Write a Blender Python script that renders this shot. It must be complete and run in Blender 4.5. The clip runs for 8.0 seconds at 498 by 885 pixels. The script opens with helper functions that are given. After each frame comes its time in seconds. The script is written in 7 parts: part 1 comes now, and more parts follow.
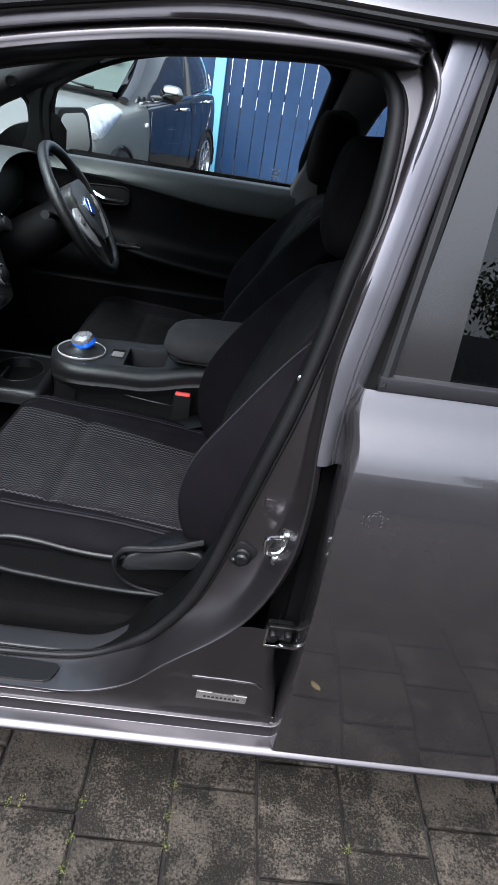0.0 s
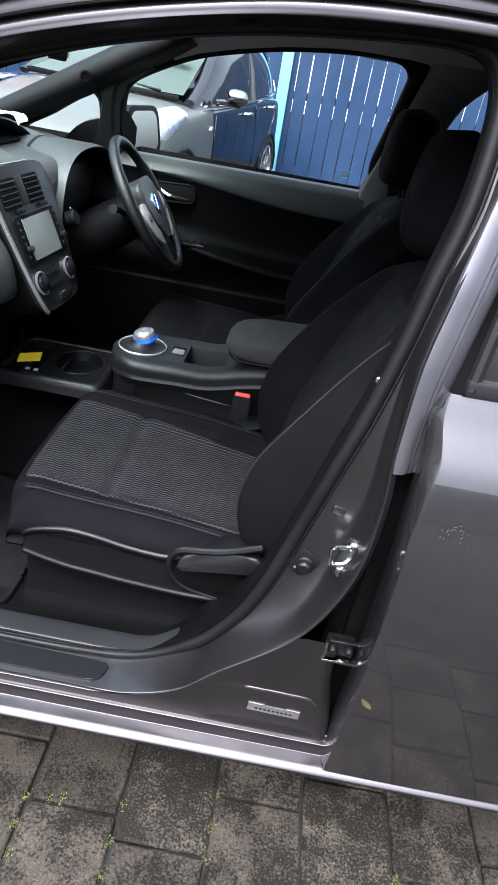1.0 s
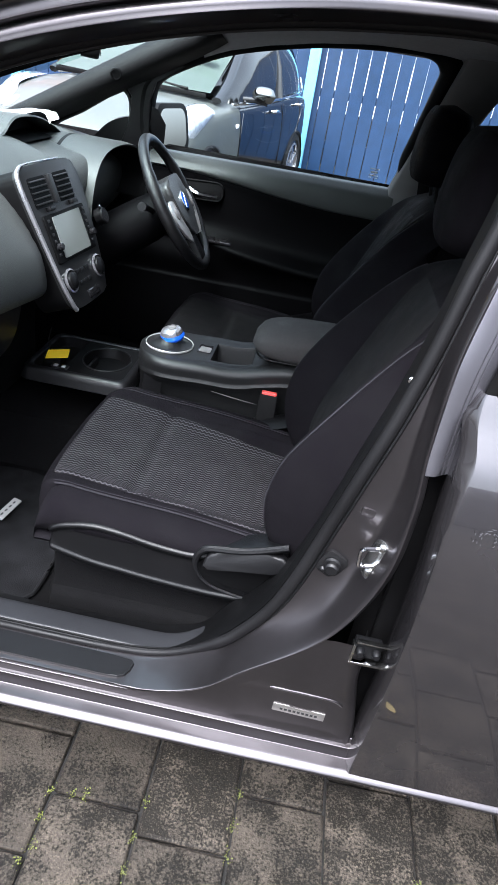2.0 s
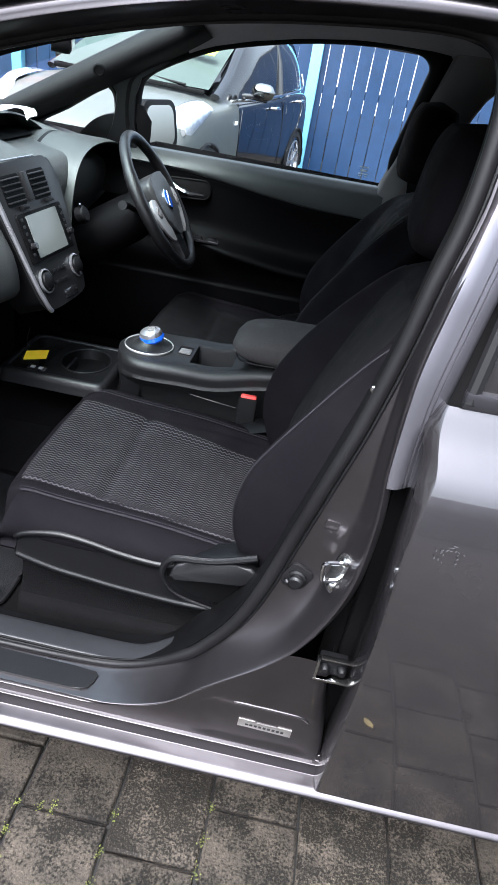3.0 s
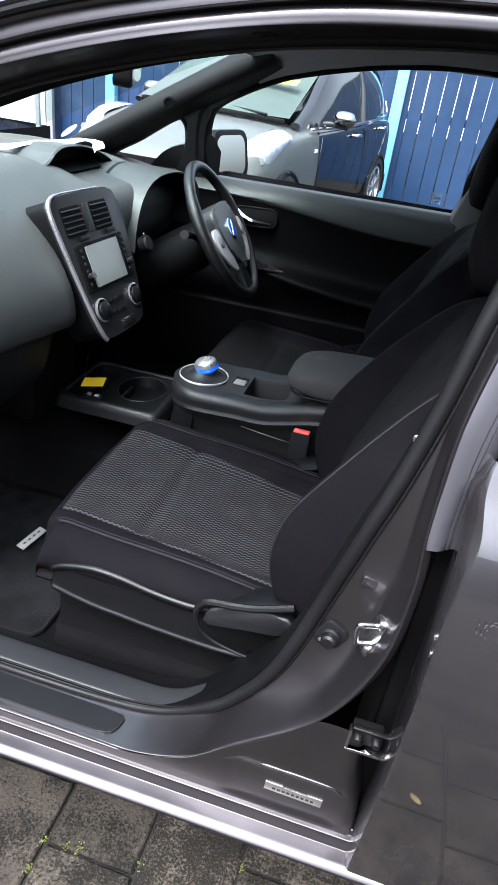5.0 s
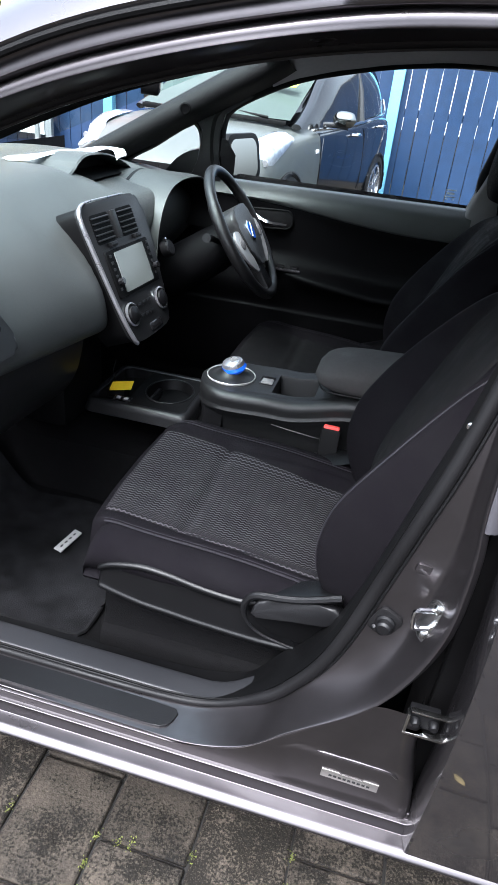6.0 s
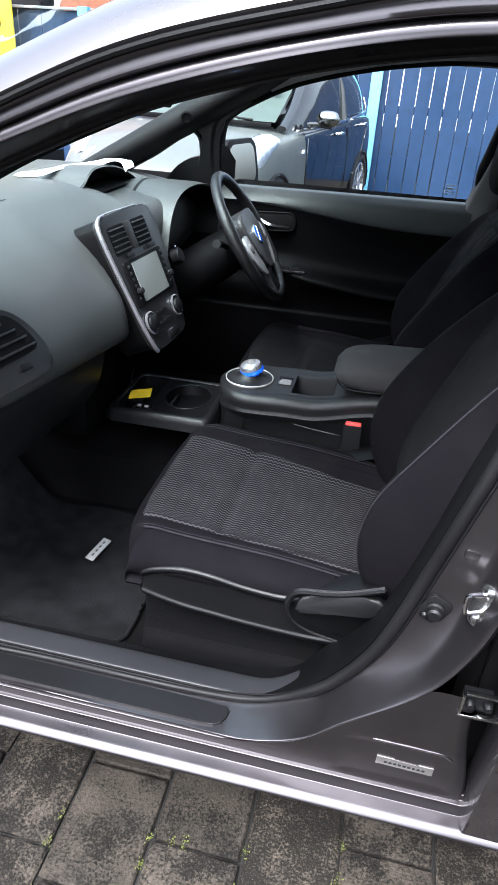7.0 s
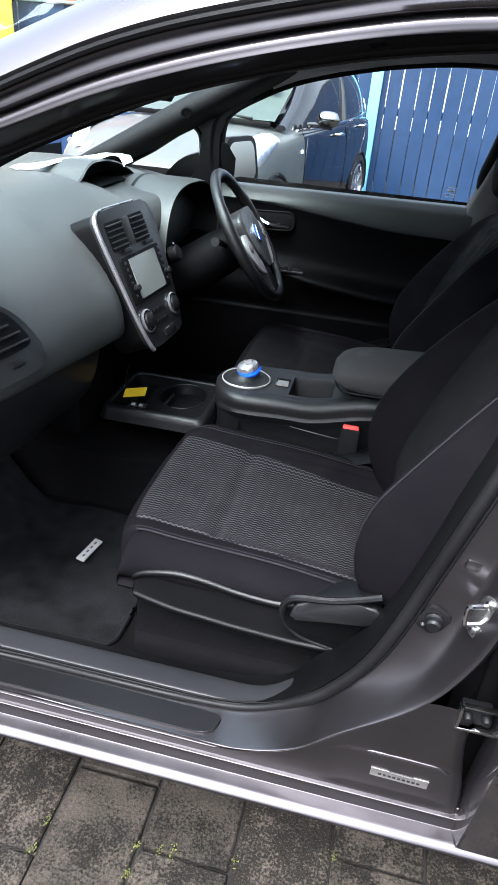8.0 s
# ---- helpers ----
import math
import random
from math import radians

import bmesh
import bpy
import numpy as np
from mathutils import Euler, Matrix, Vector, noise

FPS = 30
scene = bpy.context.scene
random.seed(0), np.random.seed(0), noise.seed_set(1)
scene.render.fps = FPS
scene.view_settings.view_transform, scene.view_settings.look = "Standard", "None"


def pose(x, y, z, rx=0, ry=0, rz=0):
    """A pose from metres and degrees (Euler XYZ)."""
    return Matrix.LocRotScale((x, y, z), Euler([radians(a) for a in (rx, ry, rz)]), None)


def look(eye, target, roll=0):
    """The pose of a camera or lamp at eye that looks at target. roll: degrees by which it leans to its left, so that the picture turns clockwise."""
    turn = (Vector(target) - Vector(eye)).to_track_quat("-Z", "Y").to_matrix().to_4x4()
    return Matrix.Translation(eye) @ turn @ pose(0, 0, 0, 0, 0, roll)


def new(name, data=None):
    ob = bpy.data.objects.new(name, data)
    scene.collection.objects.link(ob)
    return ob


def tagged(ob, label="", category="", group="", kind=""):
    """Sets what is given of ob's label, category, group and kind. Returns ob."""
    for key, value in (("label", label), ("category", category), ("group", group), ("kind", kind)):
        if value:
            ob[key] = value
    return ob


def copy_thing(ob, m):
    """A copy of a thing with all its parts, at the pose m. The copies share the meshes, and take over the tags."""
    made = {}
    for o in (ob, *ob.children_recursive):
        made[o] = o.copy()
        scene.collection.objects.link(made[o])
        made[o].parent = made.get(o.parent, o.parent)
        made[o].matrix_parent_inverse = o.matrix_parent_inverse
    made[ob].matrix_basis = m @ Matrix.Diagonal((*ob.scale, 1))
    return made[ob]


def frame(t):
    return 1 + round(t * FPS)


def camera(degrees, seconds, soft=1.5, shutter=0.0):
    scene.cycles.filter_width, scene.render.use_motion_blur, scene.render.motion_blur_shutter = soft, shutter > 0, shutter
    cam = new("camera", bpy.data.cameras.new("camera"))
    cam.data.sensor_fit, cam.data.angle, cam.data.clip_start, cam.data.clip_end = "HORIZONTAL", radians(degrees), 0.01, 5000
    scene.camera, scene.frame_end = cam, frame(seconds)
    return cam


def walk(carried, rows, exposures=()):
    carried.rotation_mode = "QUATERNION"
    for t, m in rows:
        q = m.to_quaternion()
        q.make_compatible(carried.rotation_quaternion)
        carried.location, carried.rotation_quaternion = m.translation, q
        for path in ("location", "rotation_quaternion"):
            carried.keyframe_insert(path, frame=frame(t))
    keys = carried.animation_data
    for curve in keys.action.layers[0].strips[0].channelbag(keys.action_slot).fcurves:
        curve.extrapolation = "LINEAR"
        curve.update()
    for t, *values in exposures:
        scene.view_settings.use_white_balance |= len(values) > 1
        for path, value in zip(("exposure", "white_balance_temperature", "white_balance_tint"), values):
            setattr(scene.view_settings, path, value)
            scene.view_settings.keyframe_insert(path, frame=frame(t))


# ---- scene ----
# camera and its walk
cam = camera(42.4, 8.0, soft=0.95)
PATH = [
    (0, (0.074, -0.657, 1.289), (0.193, 1.067, 0.282), 10.0),
    (0.5, (0.058, -0.633, 1.274), (0.105, 1.097, 0.271), 10.8),
    (1, (0.042, -0.627, 1.257), (0.023, 1.098, 0.246), 10.5),
    (1.5, (0.029, -0.626, 1.251), (-0.039, 1.093, 0.232), 10.2),
    (3, (0.085, -0.58, 1.26), (-0.011, 1.129, 0.225), 10.2),
    (3.5, (0.136, -0.538, 1.26), (-0.002, 1.173, 0.232), 10.5),
    (4, (0.135, -0.519, 1.265), (-0.097, 1.188, 0.248), 10.1),
    (4.5, (0.134, -0.507, 1.267), (-0.177, 1.191, 0.257), 9.2),
    (6, (0.071, -0.552, 1.261), (-0.277, 1.143, 0.259), 6.3),
    (6.5, (0.025, -0.58, 1.264), (-0.311, 1.12, 0.267), 4.2),
    (7, (0.005, -0.59, 1.266), (-0.321, 1.114, 0.27), 3.7),
    (7.5, (-0.003, -0.582, 1.264), (-0.319, 1.124, 0.269), 4.3),
    (8, (-0.006, -0.57, 1.259), (-0.31, 1.138, 0.263), 5.1),
]
EXPOSURES = [(0, 2.10, 5850, 10), (0.5, 2.28, 5850, 10), (1.0, 2.48, 5850, 10), (1.5, 2.70, 5850, 10), (3.0, 2.72, 5850, 10), (3.5, 2.64, 5850, 10), (4.5, 2.62, 5850, 10), (8, 2.68, 5850, 10)]
walk(cam, [(t, look(eye, target, roll)) for t, eye, target, roll in PATH], EXPOSURES)

# overcast daylight: a pale sky and one wide, weak sun
world = bpy.data.worlds.new("overcast_sky")
scene.world = world
world.use_nodes = True
wn = world.node_tree.nodes
sky = wn.new("ShaderNodeTexSky")
sky.sky_type = "NISHITA"
sky.sun_disc = False
sky.sun_elevation = radians(58)
sky.sun_rotation = radians(200)
sky.air_density, sky.dust_density, sky.ozone_density = 1.0, 6.0, 1.0
pale = wn.new("ShaderNodeHueSaturation")
pale.inputs["Saturation"].default_value = 0.38
world.node_tree.links.new(sky.outputs[0], pale.inputs["Color"])
# overcast dome: the zenith is about three times as bright as the horizon
up = wn.new("ShaderNodeSeparateXYZ")
world.node_tree.links.new(wn.new("ShaderNodeTexCoord").outputs["Generated"], up.inputs[0])
dome = wn.new("ShaderNodeMapRange")
dome.inputs["From Min"].default_value, dome.inputs["From Max"].default_value = 0.0, 1.0
dome.inputs["To Min"].default_value, dome.inputs["To Max"].default_value = 0.58, 1.70
world.node_tree.links.new(up.outputs["Z"], dome.inputs["Value"])
lit = wn.new("ShaderNodeVectorMath")
lit.operation = "SCALE"
world.node_tree.links.new(pale.outputs[0], lit.inputs[0])
world.node_tree.links.new(dome.outputs[0], lit.inputs["Scale"])
world.node_tree.links.new(lit.outputs[0], wn["Background"].inputs["Color"])
wn["Background"].inputs["Strength"].default_value = 0.125
sun_data = bpy.data.lights.new("sun", "SUN")
sun_data.energy, sun_data.angle, sun_data.color = 0.25, radians(60), (1.0, 0.97, 0.92)
sun = new("sun", sun_data)
sun.matrix_basis = look((0, 0, 20), (4.3, 11.7, 0))


# ---- materials ----
def mat(name, color, rough=0.5, metal=0.0, var=0.15, scale=40.0, bump=0.0, bump_scale=300.0, coat=0.0, spec=0.5, wear=0.0):
    """A procedural surface: two scales of tone, fine relief, uneven gloss."""
    m = bpy.data.materials.new(name)
    m.use_nodes = True
    nt = m.node_tree
    b = nt.nodes["Principled BSDF"]
    co = nt.nodes.new("ShaderNodeTexCoord").outputs["Object"]
    n1 = nt.nodes.new("ShaderNodeTexNoise")
    n1.inputs["Scale"].default_value = scale
    n1.inputs["Detail"].default_value = 6
    n2 = nt.nodes.new("ShaderNodeTexNoise")
    n2.inputs["Scale"].default_value = scale / 9
    n2.inputs["Detail"].default_value = 4
    for n in (n1, n2):
        nt.links.new(co, n.inputs["Vector"])
    add = nt.nodes.new("ShaderNodeMath")
    add.operation = "ADD"
    nt.links.new(n1.outputs[0], add.inputs[0])
    nt.links.new(n2.outputs[0], add.inputs[1])
    ramp = nt.nodes.new("ShaderNodeMapRange")
    ramp.inputs["From Min"].default_value, ramp.inputs["From Max"].default_value = 0.6, 1.4
    ramp.inputs["To Min"].default_value, ramp.inputs["To Max"].default_value = 1 - var, 1 + var
    nt.links.new(add.outputs[0], ramp.inputs["Value"])
    mul = nt.nodes.new("ShaderNodeVectorMath")
    mul.operation = "SCALE"
    mul.inputs[0].default_value = color
    nt.links.new(ramp.outputs[0], mul.inputs["Scale"])
    nt.links.new(mul.outputs[0], b.inputs["Base Color"])
    gl = nt.nodes.new("ShaderNodeMapRange")
    gl.inputs["From Min"].default_value, gl.inputs["From Max"].default_value = 0.3, 0.7
    gl.inputs["To Min"].default_value = max(0.02, rough * (1 - 0.25 - wear))
    gl.inputs["To Max"].default_value = min(1.0, rough * (1.15 + wear))
    nt.links.new(n2.outputs[0], gl.inputs["Value"])
    nt.links.new(gl.outputs[0], b.inputs["Roughness"])
    b.inputs["Metallic"].default_value = metal
    b.inputs["Specular IOR Level"].default_value = spec
    b.inputs["Coat Weight"].default_value = coat
    b.inputs["Coat Roughness"].default_value = 0.03
    b.inputs["Coat IOR"].default_value = 1.62 if coat >= 1 else 1.5
    if bump:
        n3 = nt.nodes.new("ShaderNodeTexNoise")
        n3.inputs["Scale"].default_value = bump_scale
        n3.inputs["Detail"].default_value = 3
        nt.links.new(co, n3.inputs["Vector"])
        bu = nt.nodes.new("ShaderNodeBump")
        bu.inputs["Strength"].default_value = bump
        bu.inputs["Distance"].default_value = 0.002
        nt.links.new(n3.outputs[0], bu.inputs["Height"])
        nt.links.new(bu.outputs[0], b.inputs["Normal"])
    return m


def glass_mat(name, tint, rough=0.0, gain=1.0):
    """Thin pane: see-through with a mirror-like share that grows at grazing view."""
    m = bpy.data.materials.new(name)
    m.use_nodes = True
    nt = m.node_tree
    out = nt.nodes["Material Output"]
    tr = nt.nodes.new("ShaderNodeBsdfTransparent")
    tr.inputs[0].default_value = (*tint, 1)
    gs = nt.nodes.new("ShaderNodeBsdfGlossy")
    gs.inputs["Roughness"].default_value = rough
    fr = nt.nodes.new("ShaderNodeFresnel")
    fr.inputs[0].default_value = 1.5
    mx = nt.nodes.new("ShaderNodeMixShader")
    gn = nt.nodes.new("ShaderNodeMath")
    gn.operation = "MULTIPLY"
    gn.inputs[1].default_value = gain
    nt.links.new(fr.outputs[0], gn.inputs[0])
    nt.links.new(gn.outputs[0], mx.inputs[0])
    nt.links.new(tr.outputs[0], mx.inputs[1])
    nt.links.new(gs.outputs[0], mx.inputs[2])
    nt.links.new(mx.outputs[0], out.inputs[0])
    return m


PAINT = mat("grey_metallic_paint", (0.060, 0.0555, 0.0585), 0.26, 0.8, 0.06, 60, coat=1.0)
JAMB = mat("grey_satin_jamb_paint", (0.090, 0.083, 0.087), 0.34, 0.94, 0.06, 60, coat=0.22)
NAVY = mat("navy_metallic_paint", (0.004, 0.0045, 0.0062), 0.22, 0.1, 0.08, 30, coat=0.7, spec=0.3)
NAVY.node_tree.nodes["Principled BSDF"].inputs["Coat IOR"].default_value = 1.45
# the navy car's front: reflected sky mixed into a pale base colour
BONNET = mat("navy_paint_sky_reflection", (0.075, 0.081, 0.075), 0.40, 0.0, 0.05, 30, coat=0.12)
BLACK = mat("black_grained_plastic", (0.0050, 0.0050, 0.0055), 0.38, 0, 0.15, 30, 0.25, 900, spec=0.32)
TRIMB = mat("black_moulded_trim", (0.0028, 0.0028, 0.0031), 0.33, 0, 0.15, 30, 0.2, 900, spec=0.26)
DARK = mat("matt_black_plastic", (0.002, 0.002, 0.0022), 0.6, 0, 0.15, 30, 0.2, 700, spec=0.14)
SOFT = mat("soft_dash_vinyl", (0.050, 0.0545, 0.052), 0.44, 0, 0.08, 25, 0.3, 1200)
LEDGE = mat("grey_ledge_vinyl", (0.034, 0.038, 0.036), 0.45, 0, 0.08, 25, 0.3, 1200)
STACKM = mat("satin_charcoal_plastic", (0.0125, 0.0128, 0.0132), 0.38, 0, 0.1, 25, 0.1, 900, spec=0.4)
PODM = mat("dark_console_plastic", (0.009, 0.0092, 0.0095), 0.46, 0, 0.1, 25, 0.15, 900, spec=0.3)
GLOSSB = mat("gloss_black", (0.012, 0.012, 0.013), 0.12, 0, 0.1, 25, coat=0.6)
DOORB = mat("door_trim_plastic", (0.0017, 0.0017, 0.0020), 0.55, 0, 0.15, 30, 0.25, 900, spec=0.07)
SILLM = mat("grey_sill_plastic", (0.0125, 0.0128, 0.0145), 0.58, 0, 0.12, 30, 0.2, 900, spec=0.4)
RUBBER = mat("black_rubber", (0.0042, 0.0040, 0.0044), 0.58, 0, 0.12, 50, 0.1, 500, spec=0.24)
CLOTH = mat("black_woven_cloth", (0.0031, 0.0025, 0.0036), 0.9, 0, 0.2, 120, 0.5, 1500, spec=0.10)
CARPET = mat("black_carpet", (0.0022, 0.0021, 0.0023), 0.95, 0, 0.5, 60, 0.9, 700, spec=0.08)
MATM = mat("dusty_black_floor_mat", (0.0072, 0.0072, 0.0080), 0.95, 0, 1.0, 26, 0.8, 600, spec=0.1)
LINER = mat("grey_headliner_cloth", (0.38, 0.365, 0.375), 0.9, 0, 0.1, 80, 0.3, 900)
PILLAR = mat("grey_pillar_trim", (0.16, 0.153, 0.15), 0.6, 0, 0.08, 30, 0.15, 800)
SILVER = mat("satin_silver_trim", (0.45, 0.45, 0.47), 0.3, 0.8, 0.06, 60)
CHROME = mat("chrome", (0.75, 0.76, 0.78), 0.12, 1.0, 0.08, 60)
ZINC = mat("plated_steel", (0.42, 0.42, 0.41), 0.25, 1.0, 0.2, 60, 0.1, 300)
# body grey with a raised base colour, replacing the post's sky reflection
STRIPM = mat("sky_paled_pillar_paint", (0.145, 0.141, 0.158), 0.40, 0.78, 0.03, 60, coat=0.35)
ACCENT = mat("satin_silver_plastic", (0.42, 0.42, 0.41), 0.35, 0.3, 0.05, 60)
SCREEN = mat("screen_film", (0.150, 0.165, 0.155), 0.14, 0, 0.06, 12)
RED = mat("red_plastic", (0.75, 0.07, 0.06), 0.35, 0, 0.06, 60)
BLUE = mat("blue_translucent_ring", (0.02, 0.12, 0.7), 0.15, 0, 0.1, 60, coat=0.5)
YELLOW = mat("yellow_label", (0.85, 0.6, 0.02), 0.5, 0, 0.06, 60)
WHITE = mat("white_paper", (0.78, 0.78, 0.8), 0.6, 0, 0.05, 20)
GREYP = mat("grey_print", (0.25, 0.25, 0.26), 0.6, 0, 0.1, 20)
PLATE = mat("stamped_aluminium", (0.36, 0.345, 0.33), 0.38, 0.9, 0.1, 60)
PIPING = mat("dark_piping", (0.012, 0.011, 0.014), 0.7, 0, 0.2, 200, 0.4, 900, spec=0.2)
CLEAR = glass_mat("clear_window_glass", (0.90, 0.96, 0.94), gain=0.6)
SHIELD = glass_mat("green_windscreen_glass", (0.78, 0.92, 0.88), gain=0.2)
TINTED = glass_mat("dark_tinted_glass", (0.10, 0.11, 0.11))
MIRROR = mat("mirror_silver", (0.85, 0.86, 0.87), 0.02, 1.0, 0.01, 20)
LAMP = mat("clear_lamp_lens", (0.32, 0.35, 0.39), 0.12, 0.1, 0.6, 18, coat=1.0)
FENCE = mat("blue_fence_paint", (0.0068, 0.027, 0.076), 0.5, 0, 0.22, 9, 0.35, 60)
POST = mat("pale_blue_paint", (0.16, 0.42, 0.6), 0.55, 0, 0.12, 9, 0.2, 60)
GRIME = mat("joint_soil", (0.010, 0.009, 0.008), 0.95, 0, 0.5, 60, 0.8, 200)
MOSS = mat("green_moss", (0.075, 0.085, 0.014), 0.9, 0, 0.5, 80)
BRICKM = mat("red_brick_wall", (0.36, 0.11, 0.06), 0.85, 0, 0.3, 5, 0.4, 40)
TYRE = mat("tyre_rubber", (0.014, 0.014, 0.014), 0.75, 0, 0.2, 40, 0.3, 200)
BARK = mat("bark", (0.07, 0.055, 0.04), 0.9, 0, 0.4, 8, 0.8, 30)
LEAFM = mat("tree_leaves", (0.045, 0.075, 0.02), 0.6, 0, 0.5, 3)


def paver_mat():
    """Worn concrete paver with dark lichen blotches, one tone for each piece."""
    m = mat("worn_concrete_paver", (0.050, 0.0415, 0.0325), 0.9, 0, 0.6, 130, 1.0, 160, spec=0.18)
    nt = m.node_tree
    b = nt.nodes["Principled BSDF"]
    base = b.inputs["Base Color"].links[0].from_socket
    geo = nt.nodes.new("ShaderNodeNewGeometry")
    no = nt.nodes.new("ShaderNodeTexNoise")
    no.inputs["Scale"].default_value, no.inputs["Detail"].default_value, no.inputs["Roughness"].default_value = 7, 15, 0.74
    nt.links.new(geo.outputs["Position"], no.inputs["Vector"])
    info = nt.nodes.new("ShaderNodeObjectInfo")
    sh = nt.nodes.new("ShaderNodeMath")
    sh.operation = "MULTIPLY_ADD"
    sh.inputs[1].default_value, sh.inputs[2].default_value = 0.13, -0.055
    both = nt.nodes.new("ShaderNodeMath")
    both.operation = "ADD"
    nt.links.new(info.outputs["Random"], both.inputs[0])
    nt.links.new(geo.outputs["Random Per Island"], both.inputs[1])
    one = nt.nodes.new("ShaderNodeMath")
    one.operation = "FRACT"
    nt.links.new(both.outputs[0], one.inputs[0])
    nt.links.new(one.outputs[0], sh.inputs[0])
    ad = nt.nodes.new("ShaderNodeMath")
    ad.operation = "ADD"
    fine = nt.nodes.new("ShaderNodeTexNoise")
    fine.inputs["Scale"].default_value, fine.inputs["Detail"].default_value = 190, 5
    nt.links.new(geo.outputs["Position"], fine.inputs["Vector"])
    spk = nt.nodes.new("ShaderNodeMath")
    spk.operation = "MULTIPLY_ADD"
    spk.inputs[1].default_value, spk.inputs[2].default_value = 0.50, -0.25
    nt.links.new(fine.outputs[0], spk.inputs[0])
    mixn = nt.nodes.new("ShaderNodeMath")
    mixn.operation = "ADD"
    nt.links.new(no.outputs[0], mixn.inputs[0])
    nt.links.new(spk.outputs[0], mixn.inputs[1])
    nt.links.new(mixn.outputs[0], ad.inputs[0])
    nt.links.new(sh.outputs[0], ad.inputs[1])
    rp = nt.nodes.new("ShaderNodeMapRange")
    rp.inputs["From Min"].default_value, rp.inputs["From Max"].default_value = 0.43, 0.555
    rp.inputs["To Min"].default_value, rp.inputs["To Max"].default_value = 1.0, 0.15
    nt.links.new(ad.outputs[0], rp.inputs["Value"])
    tone = nt.nodes.new("ShaderNodeMath")
    tone.operation = "MULTIPLY_ADD"
    tone.inputs[1].default_value, tone.inputs[2].default_value = 0.6, 0.60
    nt.links.new(one.outputs[0], tone.inputs[0])
    mm = nt.nodes.new("ShaderNodeMath")
    mm.operation = "MULTIPLY"
    grit = nt.nodes.new("ShaderNodeTexNoise")
    grit.inputs["Scale"].default_value, grit.inputs["Detail"].default_value = 360, 2
    nt.links.new(geo.outputs["Position"], grit.inputs["Vector"])
    fleck = nt.nodes.new("ShaderNodeMapRange")
    fleck.inputs["From Min"].default_value, fleck.inputs["From Max"].default_value = 0.57, 0.70
    fleck.inputs["To Max"].default_value = 0.55
    nt.links.new(grit.outputs[0], fleck.inputs["Value"])
    worn = nt.nodes.new("ShaderNodeMath")
    worn.operation = "ADD"
    nt.links.new(rp.outputs[0], worn.inputs[0])
    nt.links.new(fleck.outputs[0], worn.inputs[1])
    nt.links.new(worn.outputs[0], mm.inputs[0])
    nt.links.new(tone.outputs[0], mm.inputs[1])
    sc = nt.nodes.new("ShaderNodeVectorMath")
    sc.operation = "SCALE"
    nt.links.new(base, sc.inputs[0])
    nt.links.new(mm.outputs[0], sc.inputs["Scale"])
    nt.links.new(sc.outputs[0], b.inputs["Base Color"])
    return m


def knit_mat():
    """Seat insert: pale zigzag threads over black knit."""
    m = mat("zigzag_knit", (0.0030, 0.0027, 0.0034), 0.9, 0, 0.2, 120, spec=0.15)
    nt = m.node_tree
    b = nt.nodes["Principled BSDF"]
    base = b.inputs["Base Color"].links[0].from_socket
    co = nt.nodes.new("ShaderNodeTexCoord").outputs["Object"]
    sp = nt.nodes.new("ShaderNodeSeparateXYZ")
    nt.links.new(co, sp.inputs[0])

    def math_node(op, a, c, d=None):
        n = nt.nodes.new("ShaderNodeMath")
        n.operation = op
        for i, v in enumerate((a, c, d)):
            if v is None:
                continue
            if isinstance(v, float):
                n.inputs[i].default_value = v
            else:
                nt.links.new(v, n.inputs[i])
        return n.outputs[0]

    tri = math_node("PINGPONG", math_node("MULTIPLY", sp.outputs["X"], 98.0), 0.5)
    wave = math_node("MULTIPLY_ADD", sp.outputs["Y"], 136.0, math_node("MULTIPLY", tri, 0.9))
    saw = math_node("PINGPONG", wave, 0.5)
    thread = nt.nodes.new("ShaderNodeMapRange")
    thread.inputs["From Min"].default_value, thread.inputs["From Max"].default_value = 0.26, 0.42
    nt.links.new(saw, thread.inputs["Value"])
    mx = nt.nodes.new("ShaderNodeMix")
    mx.data_type = "RGBA"
    nt.links.new(thread.outputs[0], mx.inputs["Factor"])
    nt.links.new(base, mx.inputs[6])
    mx.inputs[7].default_value = (0.046, 0.043, 0.048, 1)
    nt.links.new(mx.outputs[2], b.inputs["Base Color"])
    bu = nt.nodes.new("ShaderNodeBump")
    bu.inputs["Strength"].default_value, bu.inputs["Distance"].default_value = 0.6, 0.001
    nt.links.new(thread.outputs[0], bu.inputs["Height"])
    nt.links.new(bu.outputs[0], b.inputs["Normal"])
    return m


PAVER = paver_mat()
KNIT = knit_mat()


# ---- shape helpers ----
def thing(name, label, category, group="", kind="", at=(0, 0, 0)):
    """A top-level Empty that carries the tags of a thing."""
    ob = new(name)
    ob.location = at
    ob.empty_display_size = 0.05
    bpy.context.view_layer.update()
    return tagged(ob, label, category, group, kind)


